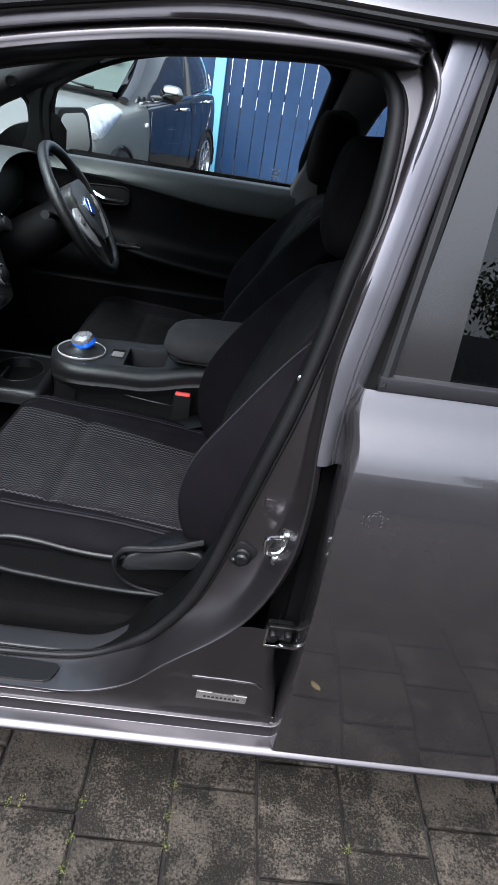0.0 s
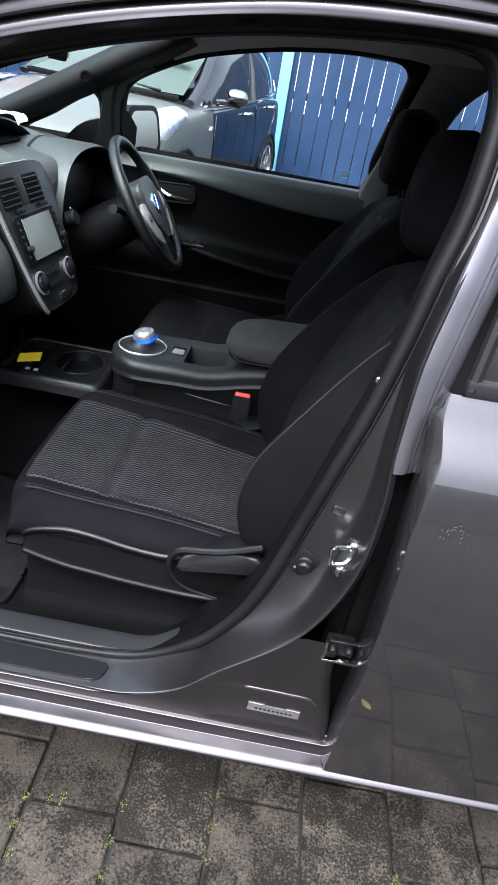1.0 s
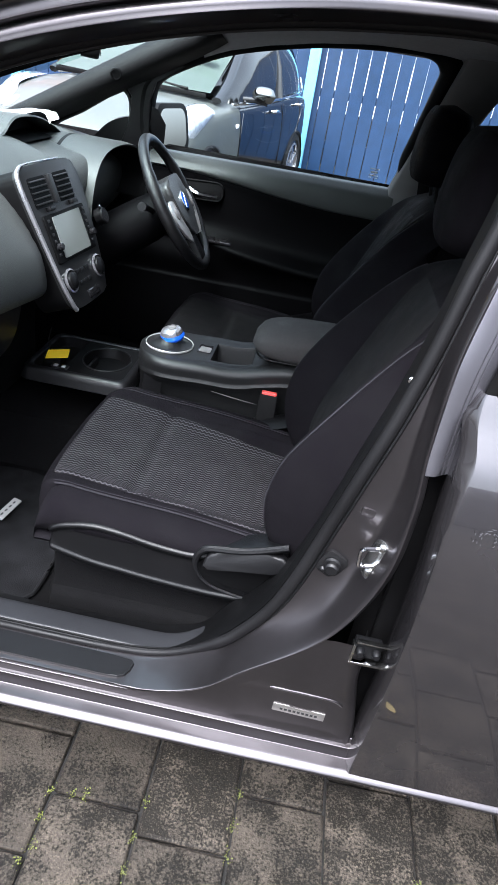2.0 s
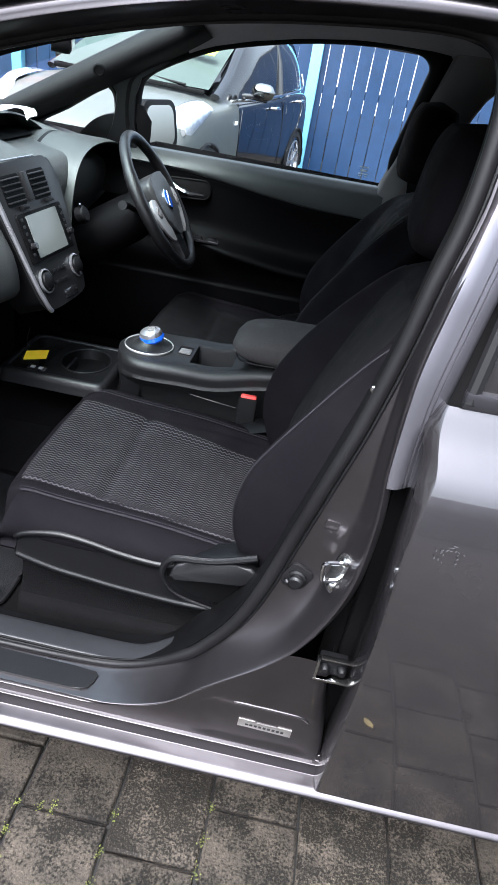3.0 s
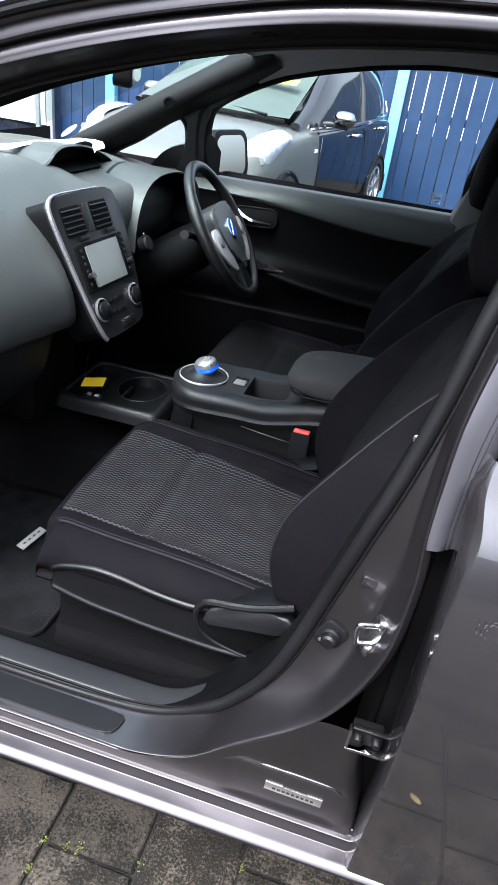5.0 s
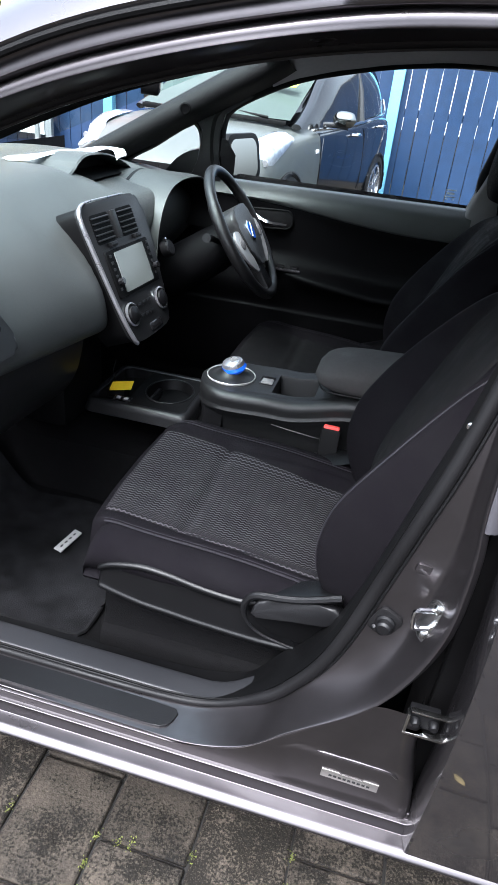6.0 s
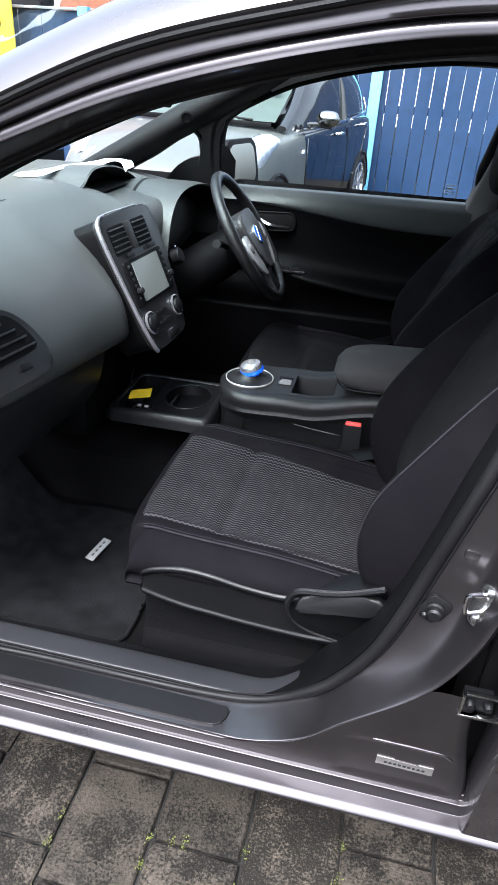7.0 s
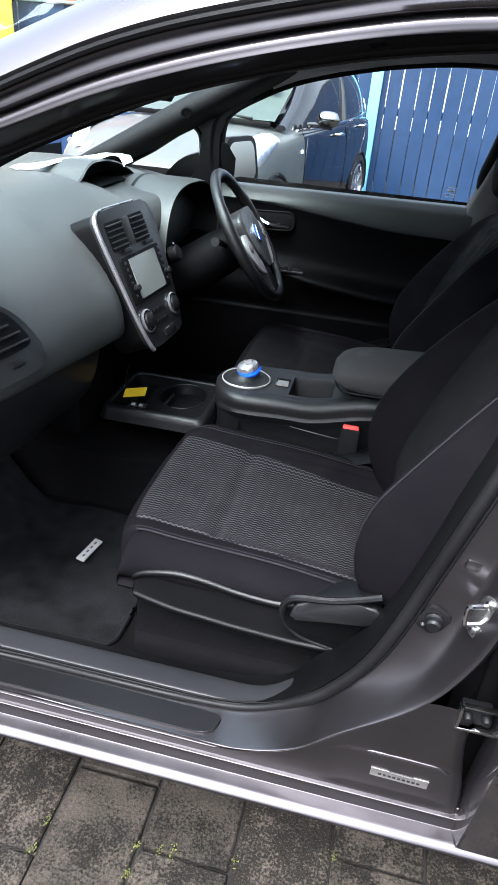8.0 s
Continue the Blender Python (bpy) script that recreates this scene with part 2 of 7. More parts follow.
def part(name, bm, material, parent=None, label="", sharp=38):
    """Links a bmesh as one mesh object, under a thing or a part."""
    bmesh.ops.remove_doubles(bm, verts=bm.verts, dist=1e-5)
    bmesh.ops.recalc_face_normals(bm, faces=bm.faces)
    me = bpy.data.meshes.new(name)
    bm.to_mesh(me)
    bm.free()
    me.materials.append(material)
    me.polygons.foreach_set("use_smooth", [True] * len(me.polygons))
    me.set_sharp_from_angle(angle=radians(sharp))
    ob = new(name, me)
    if parent is not None:
        ob.parent = parent
        ob.matrix_parent_inverse = parent.matrix_world.inverted()
        bpy.context.view_layer.update()
    return tagged(ob, label)


def glide(pts, per=6, closed=False):
    """A smooth curve through the points (Catmull-Rom)."""
    p = [Vector(q) for q in pts]
    n, out = len(p), []
    for i in range(n if closed else n - 1):
        if closed:
            a, b, c, d = p[i - 1], p[i], p[(i + 1) % n], p[(i + 2) % n]
        else:
            b, c = p[i], p[i + 1]
            a = p[i - 1] if i else b * 2 - c
            d = p[i + 2] if i + 2 < n else c * 2 - b
        for k in range(per):
            t = k / per
            out.append(0.5 * (2 * b + (c - a) * t + (2 * a - 5 * b + 4 * c - d) * t * t + (3 * b - a - 3 * c + d) * t**3))
    if not closed:
        out.append(p[-1])
    return out


def skin(bm, rows, wrap_u=False, wrap_v=False, caps=False):
    """Quads over rows of points."""
    vs = [[bm.verts.new(q) for q in r] for r in rows]
    nr, nc = len(vs), len(vs[0])
    for i in range(nr if wrap_u else nr - 1):
        for j in range(nc if wrap_v else nc - 1):
            a, b, c, d = vs[i][j], vs[i][(j + 1) % nc], vs[(i + 1) % nr][(j + 1) % nc], vs[(i + 1) % nr][j]
            try:
                bm.faces.new((a, b, c, d))
            except ValueError:
                pass
    if caps:
        bm.faces.new(vs[0])
        bm.faces.new(vs[-1])
    return bm


def thick(bm, d):
    """Gives an open sheet a thickness d against its normals."""
    bmesh.ops.recalc_face_normals(bm, faces=bm.faces)
    bmesh.ops.solidify(bm, geom=bm.faces[:], thickness=d)
    return bm


def tube(bm, pts, r, n=8, closed=False, flat=1.0, up=(0, 1, 0)):
    """A round or flattened rod along a path; r may be a number or a list."""
    p = [Vector(q) for q in pts]
    rows = []
    for i, q in enumerate(p):
        a = p[i - 1] if (i or closed) else q
        b = p[(i + 1) % len(p)] if (i + 1 < len(p) or closed) else q
        t = (b - a).normalized()
        u = Vector(up) - t * t.dot(Vector(up))
        if u.length < 1e-4:
            u = Vector((1, 0, 0)) - t * t.x
        u.normalize()
        w = t.cross(u)
        rr = r[i] if isinstance(r, (list, tuple)) else r
        rows.append([q + u * (math.cos(2 * math.pi * k / n) * rr * flat) + w * (math.sin(2 * math.pi * k / n) * rr) for k in range(n)])
    return skin(bm, rows, wrap_u=closed, wrap_v=True, caps=not closed)


def box(bm, c, s, bevel=0.0, m=None, seg=2):
    """A bevelled block; m turns and moves it."""
    t = bmesh.new()
    bmesh.ops.create_cube(t, size=1, matrix=Matrix.Diagonal((*s, 1)))
    if bevel:
        bmesh.ops.bevel(t, geom=t.edges[:], offset=bevel, segments=seg, affect="EDGES", profile=0.6)
    bmesh.ops.transform(t, matrix=(m or Matrix()) @ Matrix.Translation(c), verts=t.verts)
    return merge(bm, t)


def merge(bm, t):
    me = bpy.data.meshes.new("tmp")
    t.to_mesh(me)
    t.free()
    bm.from_mesh(me)
    bpy.data.meshes.remove(me)
    return bm


def slab(bm, poly, depth, m=None, bevel=0.0, seg=2):
    """A flat outline (x, y) with thickness, extruded along its z and bevelled on the top rim."""
    t = bmesh.new()
    lo = [t.verts.new((x, y, -depth)) for x, y in poly]
    hi = [t.verts.new((x, y, 0)) for x, y in poly]
    n = len(poly)
    t.faces.new(lo[::-1])
    top = t.faces.new(hi)
    for i in range(n):
        t.faces.new((lo[i], lo[(i + 1) % n], hi[(i + 1) % n], hi[i]))
    if bevel:
        bmesh.ops.bevel(t, geom=list(top.edges), offset=bevel, segments=seg, affect="EDGES", profile=0.6)
    bmesh.ops.transform(t, matrix=m or Matrix(), verts=t.verts)
    return merge(bm, t)


def rounded(x0, y0, x1, y1, r, n=4):
    """Outline of a rectangle with round corners."""
    out = []
    for cx, cy, a in ((x1 - r, y1 - r, 0), (x0 + r, y1 - r, 90), (x0 + r, y0 + r, 180), (x1 - r, y0 + r, 270)):
        for k in range(n + 1):
            w = radians(a + 90 * k / n)
            out.append((cx + r * math.cos(w), cy + r * math.sin(w)))
    return out


def lathe(bm, prof, m=None, n=24):
    """Turns a profile of (radius, height) round the z axis of m."""
    rows = []
    for r, h in prof:
        rows.append([(m or Matrix()) @ Vector((r * math.cos(2 * math.pi * k / n), r * math.sin(2 * math.pi * k / n), h)) for k in range(n)])
    return skin(bm, rows, wrap_v=True, caps=True)


def axes(o, ex, ey):
    """A pose with its origin at o and its x and y along the given ways."""
    ex = Vector(ex).normalized()
    ez = ex.cross(Vector(ey)).normalized()
    ey = ez.cross(ex)
    m = Matrix((ex, ey, ez)).transposed().to_4x4()
    m.translation = o
    return m


def smooth01(a, b, x):
    t = min(1, max(0, (x - a) / (b - a)))
    return t * t * (3 - 2 * t)


# ---- ground, paving, fence ----
def ground():
    bm = bmesh.new()
    n = 40
    skin(bm, [[(-600 + 1200 * i / n, -600 + 1200 * j / n, -0.012) for j in range(n + 1)] for i in range(n + 1)])
    tagged(part("ground", bm, GRIME), "dark soil and grit under the paving", "ground", kind="structure")


ground()

FENCE_Y = 8.3


def boundary_wall():
    """Plain unseen walls, added to cut low sky light and steer reflections."""
    bm = bmesh.new()
    box(bm, (0, -10.0, 1.5), (44, 0.3, 3.0), 0.02)
    box(bm, (9.0, -0.9, 1.3), (0.3, 18.2, 2.6), 0.02)
    tagged(part("boundary_wall", bm, mat("weathered_render", (0.24, 0.23, 0.22), 0.9, 0, 0.3, 3, 0.3, 30)), "added plain weathered wall, out of view, that cuts low sky light", "wall", kind="structure")


boundary_wall()


def fence():
    """A close-boarded fence: uneven boards with slits of daylight between them, pale posts, a capping rail."""
    f = thing("fence", "blue painted close-boarded timber fence with pale posts", "fence")
    rnd = random.Random(4)
    posts = (-7.3, -4.1, -0.43, 3.1)
    for x in posts:
        bm = bmesh.new()
        box(bm, (x, FENCE_Y - 0.06, 0.93), (0.13, 0.12, 1.86), 0.008)
        part("post", bm, POST, f, "pale blue painted post")
    x = -9.6
    while x < 5.0:
        w = 0.165 + rnd.uniform(-0.012, 0.012)
        gap = rnd.choice((0.004, 0.007, 0.009, 0.010, 0.011)) if x > -1.6 else 0.004
        if not any(abs(x + w / 2 - p) < 0.02 for p in posts):
            bm = bmesh.new()
            lean = rnd.uniform(-0.007, 0.007)
            box(bm, (x + w / 2, FENCE_Y + 0.012, 0.92), (w, 0.022, 1.80), 0.003, Matrix.Shear("XY", 4, (0, 0)) @ Matrix.Rotation(lean / 2, 4, "Y"), 1)
            part("board", bm, FENCE, f)
        x += w + gap
    for z in (0.42, 0.98):
        bm = bmesh.new()
        box(bm, (-2.3, FENCE_Y + 0.06, z), (14.8, 0.05, 0.09), 0.004)
        part("rail", bm, FENCE, f)
    bm = bmesh.new()
    box(bm, (-2.3, FENCE_Y + 0.01, 1.835), (14.8, 0.09, 0.03), 0.005)
    part("capping", bm, mat("weathered_grey_timber", (0.3, 0.3, 0.3), 0.8, 0, 0.3, 12, 0.4, 50), f, "weathered grey capping board")


fence()


def building():
    """A brick building behind the fence."""
    b = thing("brick_building", "red brick building behind the blue fence", "building", at=(-6, 14, 0))
    bm = bmesh.new()
    box(bm, (-12.0, 16, 2.6), (12, 5, 5.2), 0.02)
    part("wall", bm, BRICKM, b)
    for x in (-15.6, -13.0, -10.2, -7.6):
        bm = bmesh.new()
        box(bm, (x, 13.5, 2.7), (1.1, 0.12, 1.3), 0.01)
        w = part("window", bm, WHITE, b, "white framed window")
        bm = bmesh.new()
        box(bm, (x, 13.43, 2.7), (0.95, 0.02, 1.15), 0.004)
        part("pane", bm, GLOSSB, w)
    bm = bmesh.new()
    box(bm, (-12.0, 15.9, 5.35), (12.6, 5.8, 0.3), 0.03)
    part("roof", bm, GREYP, b)


building()


def yellow_sign():
    s = thing("sign_board", "yellow sign board with a white and black outline drawing", "sign", at=(-5.3, 8.0, 0))
    bm = bmesh.new()
    box(bm, (-5.62, 8.05, 1.75), (1.3, 0.03, 1.1), 0.006)
    part("panel", bm, YELLOW, s)
    for x in (-6.2, -5.1):
        bm = bmesh.new()
        box(bm, (x, 8.1, 0.9), (0.06, 0.06, 1.8), 0.006)
        part("leg", bm, GREYP, s)
    for r, m, z in ((0.17, GLOSSB, 0), (0.15, WHITE, 0.004)):
        for dz in (0.16, -0.1):
            bm = bmesh.new()
            lathe(bm, [(r, 0), (r, 0.004)], pose(-5.3, 8.034 - z, 1.75 + dz, 90), 28)
            part("outline", bm, m, s)


yellow_sign()


def garage_wall():
    w = thing("garage_wall", "white rendered low wall behind the fence", "wall", at=(0, 10, 0))
    bm = bmesh.new()
    box(bm, (0.5, 10.2, 1.10), (9.0, 0.2, 0.8), 0.01)
    part("render", bm, WHITE, w)
    bm = bmesh.new()
    box(bm, (0.5, 10.19, 0.35), (9.0, 0.24, 0.70), 0.01)
    part("plinth", bm, GRIME, w, "dark plinth")
    bm = bmesh.new()
    box(bm, (0.5, 10.2, 1.52), (9.1, 0.28, 0.06), 0.01)
    part("coping", bm, GREYP, w)


garage_wall()


def white_panel():
    s = thing("poster_board", "white printed board standing before the fence", "board", at=(-5.5, 7.8, 0))
    bm = bmesh.new()
    box(bm, (-5.75, 8.12, 0.72), (1.5, 0.03, 1.0), 0.006)
    part("panel", bm, WHITE, s)
    bm = bmesh.new()
    box(bm, (-4.93, 8.12, 0.7), (0.09, 0.07, 1.4), 0.006)
    part("post", bm, GREYP, s)


white_panel()


# ---- the open car ----
car = thing("car", "dark grey metallic hatchback with its front passenger side open", "car", at=(0, 0.86, 0))


def add3(p, x, y, z):
    return (p[0] + x, p[1] + y, p[2] + z)


# three lines round the door opening, station by station: inner edge, ridge of the flange, outer edge
SILL = [
    ((-0.80, 0.116, 0.347), (-0.80, 0.058, 0.345), (-0.80, 0.052, 0.340)),
    ((-0.45, 0.116, 0.346), (-0.45, 0.058, 0.345), (-0.45, 0.052, 0.340)),
    ((-0.20, 0.118, 0.345), (-0.18, 0.057, 0.344), (-0.17, 0.052, 0.339)),
    ((-0.085, 0.122, 0.356), (-0.095, 0.053, 0.351), (-0.09, 0.051, 0.345)),
    ((0.005, 0.122, 0.410), (-0.015, 0.0515, 0.382), (-0.010, 0.0505, 0.376)),
    ((0.050, 0.122, 0.462), (0.048, 0.051, 0.442), (0.054, 0.051, 0.436)),
]
POST_B = [
    ((0.084, 0.121, 0.522), (0.136, 0.0505, 0.524), (0.142, 0.052, 0.518)),
    ((0.110, 0.120, 0.596), (0.179, 0.0505, 0.592), (0.186, 0.054, 0.588)),
    ((0.137, 0.120, 0.700), (0.210, 0.0510, 0.692), (0.218, 0.056, 0.690)),
    ((0.162, 0.120, 0.799), (0.218, 0.0620, 0.790), (0.226, 0.066, 0.790)),
    ((0.184, 0.125, 0.880), (0.214, 0.0720, 0.872), (0.222, 0.076, 0.872)),
    ((0.206, 0.135, 0.978), (0.215, 0.0850, 0.980), (0.223, 0.088, 0.980)),
    ((0.222, 0.145, 1.070), (0.230, 0.1010, 1.075), (0.262, 0.104, 1.078)),
    ((0.240, 0.160, 1.170), (0.248, 0.1240, 1.175), (0.296, 0.130, 1.185)),
    ((0.238, 0.185, 1.275), (0.264, 0.1480, 1.300), (0.317, 0.152, 1.342)),
]
RAIL = [
    ((0.19, 0.200, 1.305), (0.20, 0.170, 1.330), (0.24, 0.138, 1.352)),
    ((0.05, 0.200, 1.298), (0.05, 0.168, 1.323), (0.05, 0.128, 1.348)),
    ((-0.10, 0.196, 1.276), (-0.10, 0.165, 1.300), (-0.105, 0.115, 1.322)),
    ((-0.26, 0.190, 1.236), (-0.265, 0.150, 1.262), (-0.265, 0.112, 1.286)),
    ((-0.385, 0.180, 1.190), (-0.39, 0.130, 1.212), (-0.395, 0.102, 1.237)),
    ((-0.55, 0.155, 1.108), (-0.56, 0.110, 1.126), (-0.575, 0.075, 1.150)),
]
FRONT = [
    ((-0.80, 0.13, 0.94), (-0.82, 0.09, 0.95), (-0.85, 0.05, 0.97)),
    ((-0.88, 0.13, 0.70), (-0.91, 0.08, 0.70), (-0.95, 0.04, 0.70)),
    ((-0.87, 0.12, 0.45), (-0.90, 0.06, 0.44), (-0.94, 0.034, 0.42)),
]
LOOP = SILL + POST_B + RAIL + FRONT


def door_opening():
    inner = glide([s[0] for s in LOOP], 8, True)
    ridge = glide([s[1] for s in LOOP], 8, True)
    outer = glide([s[2] for s in LOOP], 8, True)
    rows = []
    for a, b, c in zip(inner, ridge, outer):
        out = Vector((b.x - a.x, 0, b.z - a.z))
        out = out.normalized() if out.length > 1e-4 else Vector((1, 0, 0))
        hi = smooth01(0.50, 0.68, b.z) * smooth01(-0.1, 0.05, b.x)
        # pillar: flat face beside the seal, steep step, rounded ridge, return behind it
        post = [a + Vector((0, 0.012, -0.004)), a]
        for f, lo_y, hi_y in ((0.30, 0.13, 0.02), (0.62, 0.42, 0.05), (0.80, 0.70, 0.13), (0.90, 0.90, 0.55)):
            k = lo_y + (hi_y - lo_y) * hi
            q = a.lerp(b, f)
            q.y = a.y + (b.y - a.y) * k
            post.append(q)
        post += [b + Vector((0, -0.001, 0)), b + out * (0.004 + 0.003 * hi) + Vector((0, 0.0015, 0)), b + out * (0.007 + 0.005 * hi) + Vector((0, 0.014, 0)), b + out * (0.007 + 0.005 * hi) + Vector((0, 0.08, 0))]
        # roof rail: lit bead beside the seal, groove, broad upright band, drip edge
        h = c.z - a.z
        rail_sec = [a + Vector((0, 0.012, 0.004)), a, Vector((a.x, a.y - 0.020, a.z + 0.08 * h)), Vector((c.x, c.y + 0.015, a.z + 0.16 * h)), Vector((c.x, c.y + 0.011, a.z + 0.24 * h)), Vector((c.x, c.y + 0.0125, a.z + 0.42 * h)),
                    Vector((c.x, c.y + 0.019, a.z + 0.50 * h)), Vector((c.x, c.y + 0.008, a.z + 0.58 * h)), Vector((c.x, c.y + 0.0105, a.z + 0.88 * h)), c + Vector((0, 0.003, -0.003))]
        rail = smooth01(1.05, 1.20, b.z) * smooth01(0.262, 0.19, b.x)
        rows.append(glide([u.lerp(v, rail) for u, v in zip(post, rail_sec)], 3))
    part("door_opening", skin(bmesh.new(), rows, wrap_u=True), JAMB, car, "dark grey painted door frame", 60)
    # flat panel below the ridge, down to the sill's groove
    ridge_xz = sorted((q.x, q.z) for q in ridge if q.z < 0.60 and -1.0 < q.x < 0.19)

    def ridge_z(x):
        for (x0, z0), (x1, z1) in zip(ridge_xz, ridge_xz[1:]):
            if x <= x1:
                return z0 + (z1 - z0) * max(0, x - x0) / max(1e-6, x1 - x0)
        return ridge_xz[-1][1]

    rows = []
    for k in range(81):
        f = k / 80
        x = -0.98 + 1.196 * f
        top = min(ridge_z(x), 0.552 - 1.2 * max(0, x - 0.20))
        row = []
        for j in range(33):
            g = j / 32
            z = top + (0.328 - top) * g
            xx = x + 0.024 * smooth01(0.10, 0.216, x) * smooth01(0.50, 0.33, z)
            # shallow pressed field with a soft rim round the plate
            field = smooth01(0.052, 0.064, xx) * smooth01(0.226, 0.214, xx) * smooth01(0.427, 0.420, z) * smooth01(0.332, 0.342, z)
            row.append((xx, 0.0500 + 0.0025 * field - 0.0010 * smooth01(0.02, 0.0, g), z))
        rows.append(row)
    rows.append([(q[0] + 0.006, q[1] + 0.006, q[2]) for q in rows[-1]])
    rows.append([(q[0] + 0.004, q[1] + 0.05, q[2]) for q in rows[-1]])
    part("sill_panel", skin(bmesh.new(), rows), JAMB, car, "flat grey sill panel with a pressed field", 60)
    # strip up the centre post's outer side, foot hollowed, paled for reflected sky
    rows = []
    for k in range(41):
        z = 0.845 + 0.508 * k / 40
        q0, q1 = next((u, v) for u, v in zip(POST_B[2:], POST_B[3:]) if z <= v[1][2] or v is POST_B[-1])
        g = (z - q0[1][2]) / (q1[1][2] - q0[1][2])
        x0, y0 = q0[1][0] + (q1[1][0] - q0[1][0]) * g, q0[1][1] + (q1[1][1] - q0[1][1]) * g
        x1 = 0.2605 + 0.165 * max(-0.01, z - 0.955)
        w = x1 - x0
        foot = smooth01(0.97, 0.845, z)
        row = []
        for f, d in ((0.0, 0.004), (0.03, -0.0005), (0.12, -0.003), (0.34, -0.004), (0.52, -0.0042), (0.54, -0.0025), (0.56, -0.0042), (0.64, -0.0042), (0.66, -0.0025), (0.68, -0.0042), (0.86, -0.003), (0.97, 0.0), (1.0, 0.006), (1.02, 0.03)):
            row.append((x0 + w * f, y0 + 0.010 * f * (1 - foot) + d + 0.018 * foot * smooth01(0.15, 0.9, f), z))
        rows.append(row)
    lowest = [(q[0], q[1] + 0.004, q[2] - 0.003) for q in rows[0]]
    part("pillar_strip", skin(bmesh.new(), [[(q[0], q[1] + 0.05, q[2]) for q in lowest], lowest] + rows), STRIPM, car, "grey painted centre post, coloured paler for its sky reflection", 45)
    # band under the roof's edge behind the post, and the dark depth beside the rear window
    rows = [[(x, 0.146 + 0.012 * smooth01(0.3, 1.2, x), 1.355 - 0.02 * smooth01(0.6, 1.25, x)), (x, 0.150, 1.344 - 0.02 * smooth01(0.6, 1.25, x)), (x, 0.160, 1.330), (x, 0.175, 1.30)] for x in [0.315 + 0.935 * k / 20 for k in range(21)]]
    part("rail_band", skin(bmesh.new(), rows), JAMB, car, sharp=60)
    rows = [[(0.245 + 0.165 * (z - 0.955), 0.110 + 0.26 * (z - 0.965), z), (0.37, 0.110 + 0.26 * (z - 0.965), z)] for z in (0.90, 1.0, 1.1, 1.2, 1.3, 1.36)]
    part("post_backing", skin(bmesh.new(), rows), RUBBER, car)
    # rubber seal round the opening, set a little inside the painted edge, and the black trim behind it
    n = len(inner)
    seal_line, lip_line, trim_rows, seal_r = [], [], [], []
    for i, p in enumerate(inner):
        t = (inner[(i + 1) % n] - inner[i - 1]).normalized()
        w = Vector((-t.z, 0, t.x)).normalized()
        if w.dot(Vector((-0.3, 0, 0.8)) - Vector((p.x, 0, p.z))) < 0:
            w = -w
        up = smooth01(1.06, 1.16, p.z) * smooth01(0.245, 0.19, p.x)
        pillar = smooth01(-0.10, 0.04, p.x) * smooth01(1.24, 1.0, p.z)
        sill = smooth01(0.42, 0.36, p.z)
        seal_r.append(0.0095 - 0.0040 * sill)
        k = 0.007 - 0.012 * up - 0.006 * sill
        seal_line.append(p + w * k + Vector((0, -0.001 + 0.004 * sill, 0.003 * sill)))
        lip_line.append(p - w * (0.005 - 0.010 * up) + Vector((0, -0.002, 0.001)))
        low = pillar * smooth01(0.98, 0.80, p.z)
        wide = 0.006 + 0.013 * low - 0.014 * up - 0.010 * sill
        trim_rows.append([p + Vector((0, 0.006, 0)), p + w * (k + 0.006 - 0.006 * sill) + Vector((0, 0.006, 0)), p + w * (k + 0.004 + 0.005 * low - 0.008 * sill) + Vector((0, 0.004, 0)), p + w * wide + Vector((0, 0.020, 0)), p + w * (wide - 0.012 - 0.01 * sill) + Vector((0, 0.06, 0)), p + w * (-0.03 * sill) + Vector((0, 0.10, 0))])
    part("weather_seal", tube(bmesh.new(), seal_line, seal_r, 10, True), RUBBER, car, "black rubber door seal")
    part("seal_lip", tube(bmesh.new(), lip_line, 0.0026, 6, True), BLACK, car, "thin black seal lip")
    part("opening_trim", skin(bmesh.new(), trim_rows, wrap_u=True), DARK, car, "black inner trim", 60)


door_opening()


def rocker():
    """The sill below the opening: a grooved crease and a rolled lip along the whole car."""
    corners = [(0.060, 0.3400, 0.0005), (0.0535, 0.3388, 0.0012), (0.0522, 0.3282, 0.0008), (0.0435, 0.3272, 0.0014), (0.0420, 0.3036, 0.0010), (0.0190, 0.3012, 0.006), (0.0100, 0.2920, 0.004), (0.014, 0.286, 0.002), (0.03, 0.265, 0.002), (0.07, 0.25, 0.002), (0.14, 0.22, 0.002)]
    prof = []
    for i, (y, z, r) in enumerate(corners):
        q = Vector((y, z, 0))
        before = Vector(corners[max(0, i - 1)][:2] + (0,)) - q
        after = Vector(corners[min(len(corners) - 1, i + 1)][:2] + (0,)) - q
        p0, p1 = q + before.normalized() * r, q + after.normalized() * r
        prof += [p0 * (1 - t) ** 2 + q * 2 * t * (1 - t) + p1 * t * t for t in (0, 0.25, 0.5, 0.75, 1)]
    rows = [[(x, p.x, p.y) for p in prof] for x in [-1.0 + 2.3 * k / 40 for k in range(41)]]
    part("rocker_panel", skin(bmesh.new(), rows), JAMB, car, "dark grey sill with a bright rolled lip", 24)


rocker()


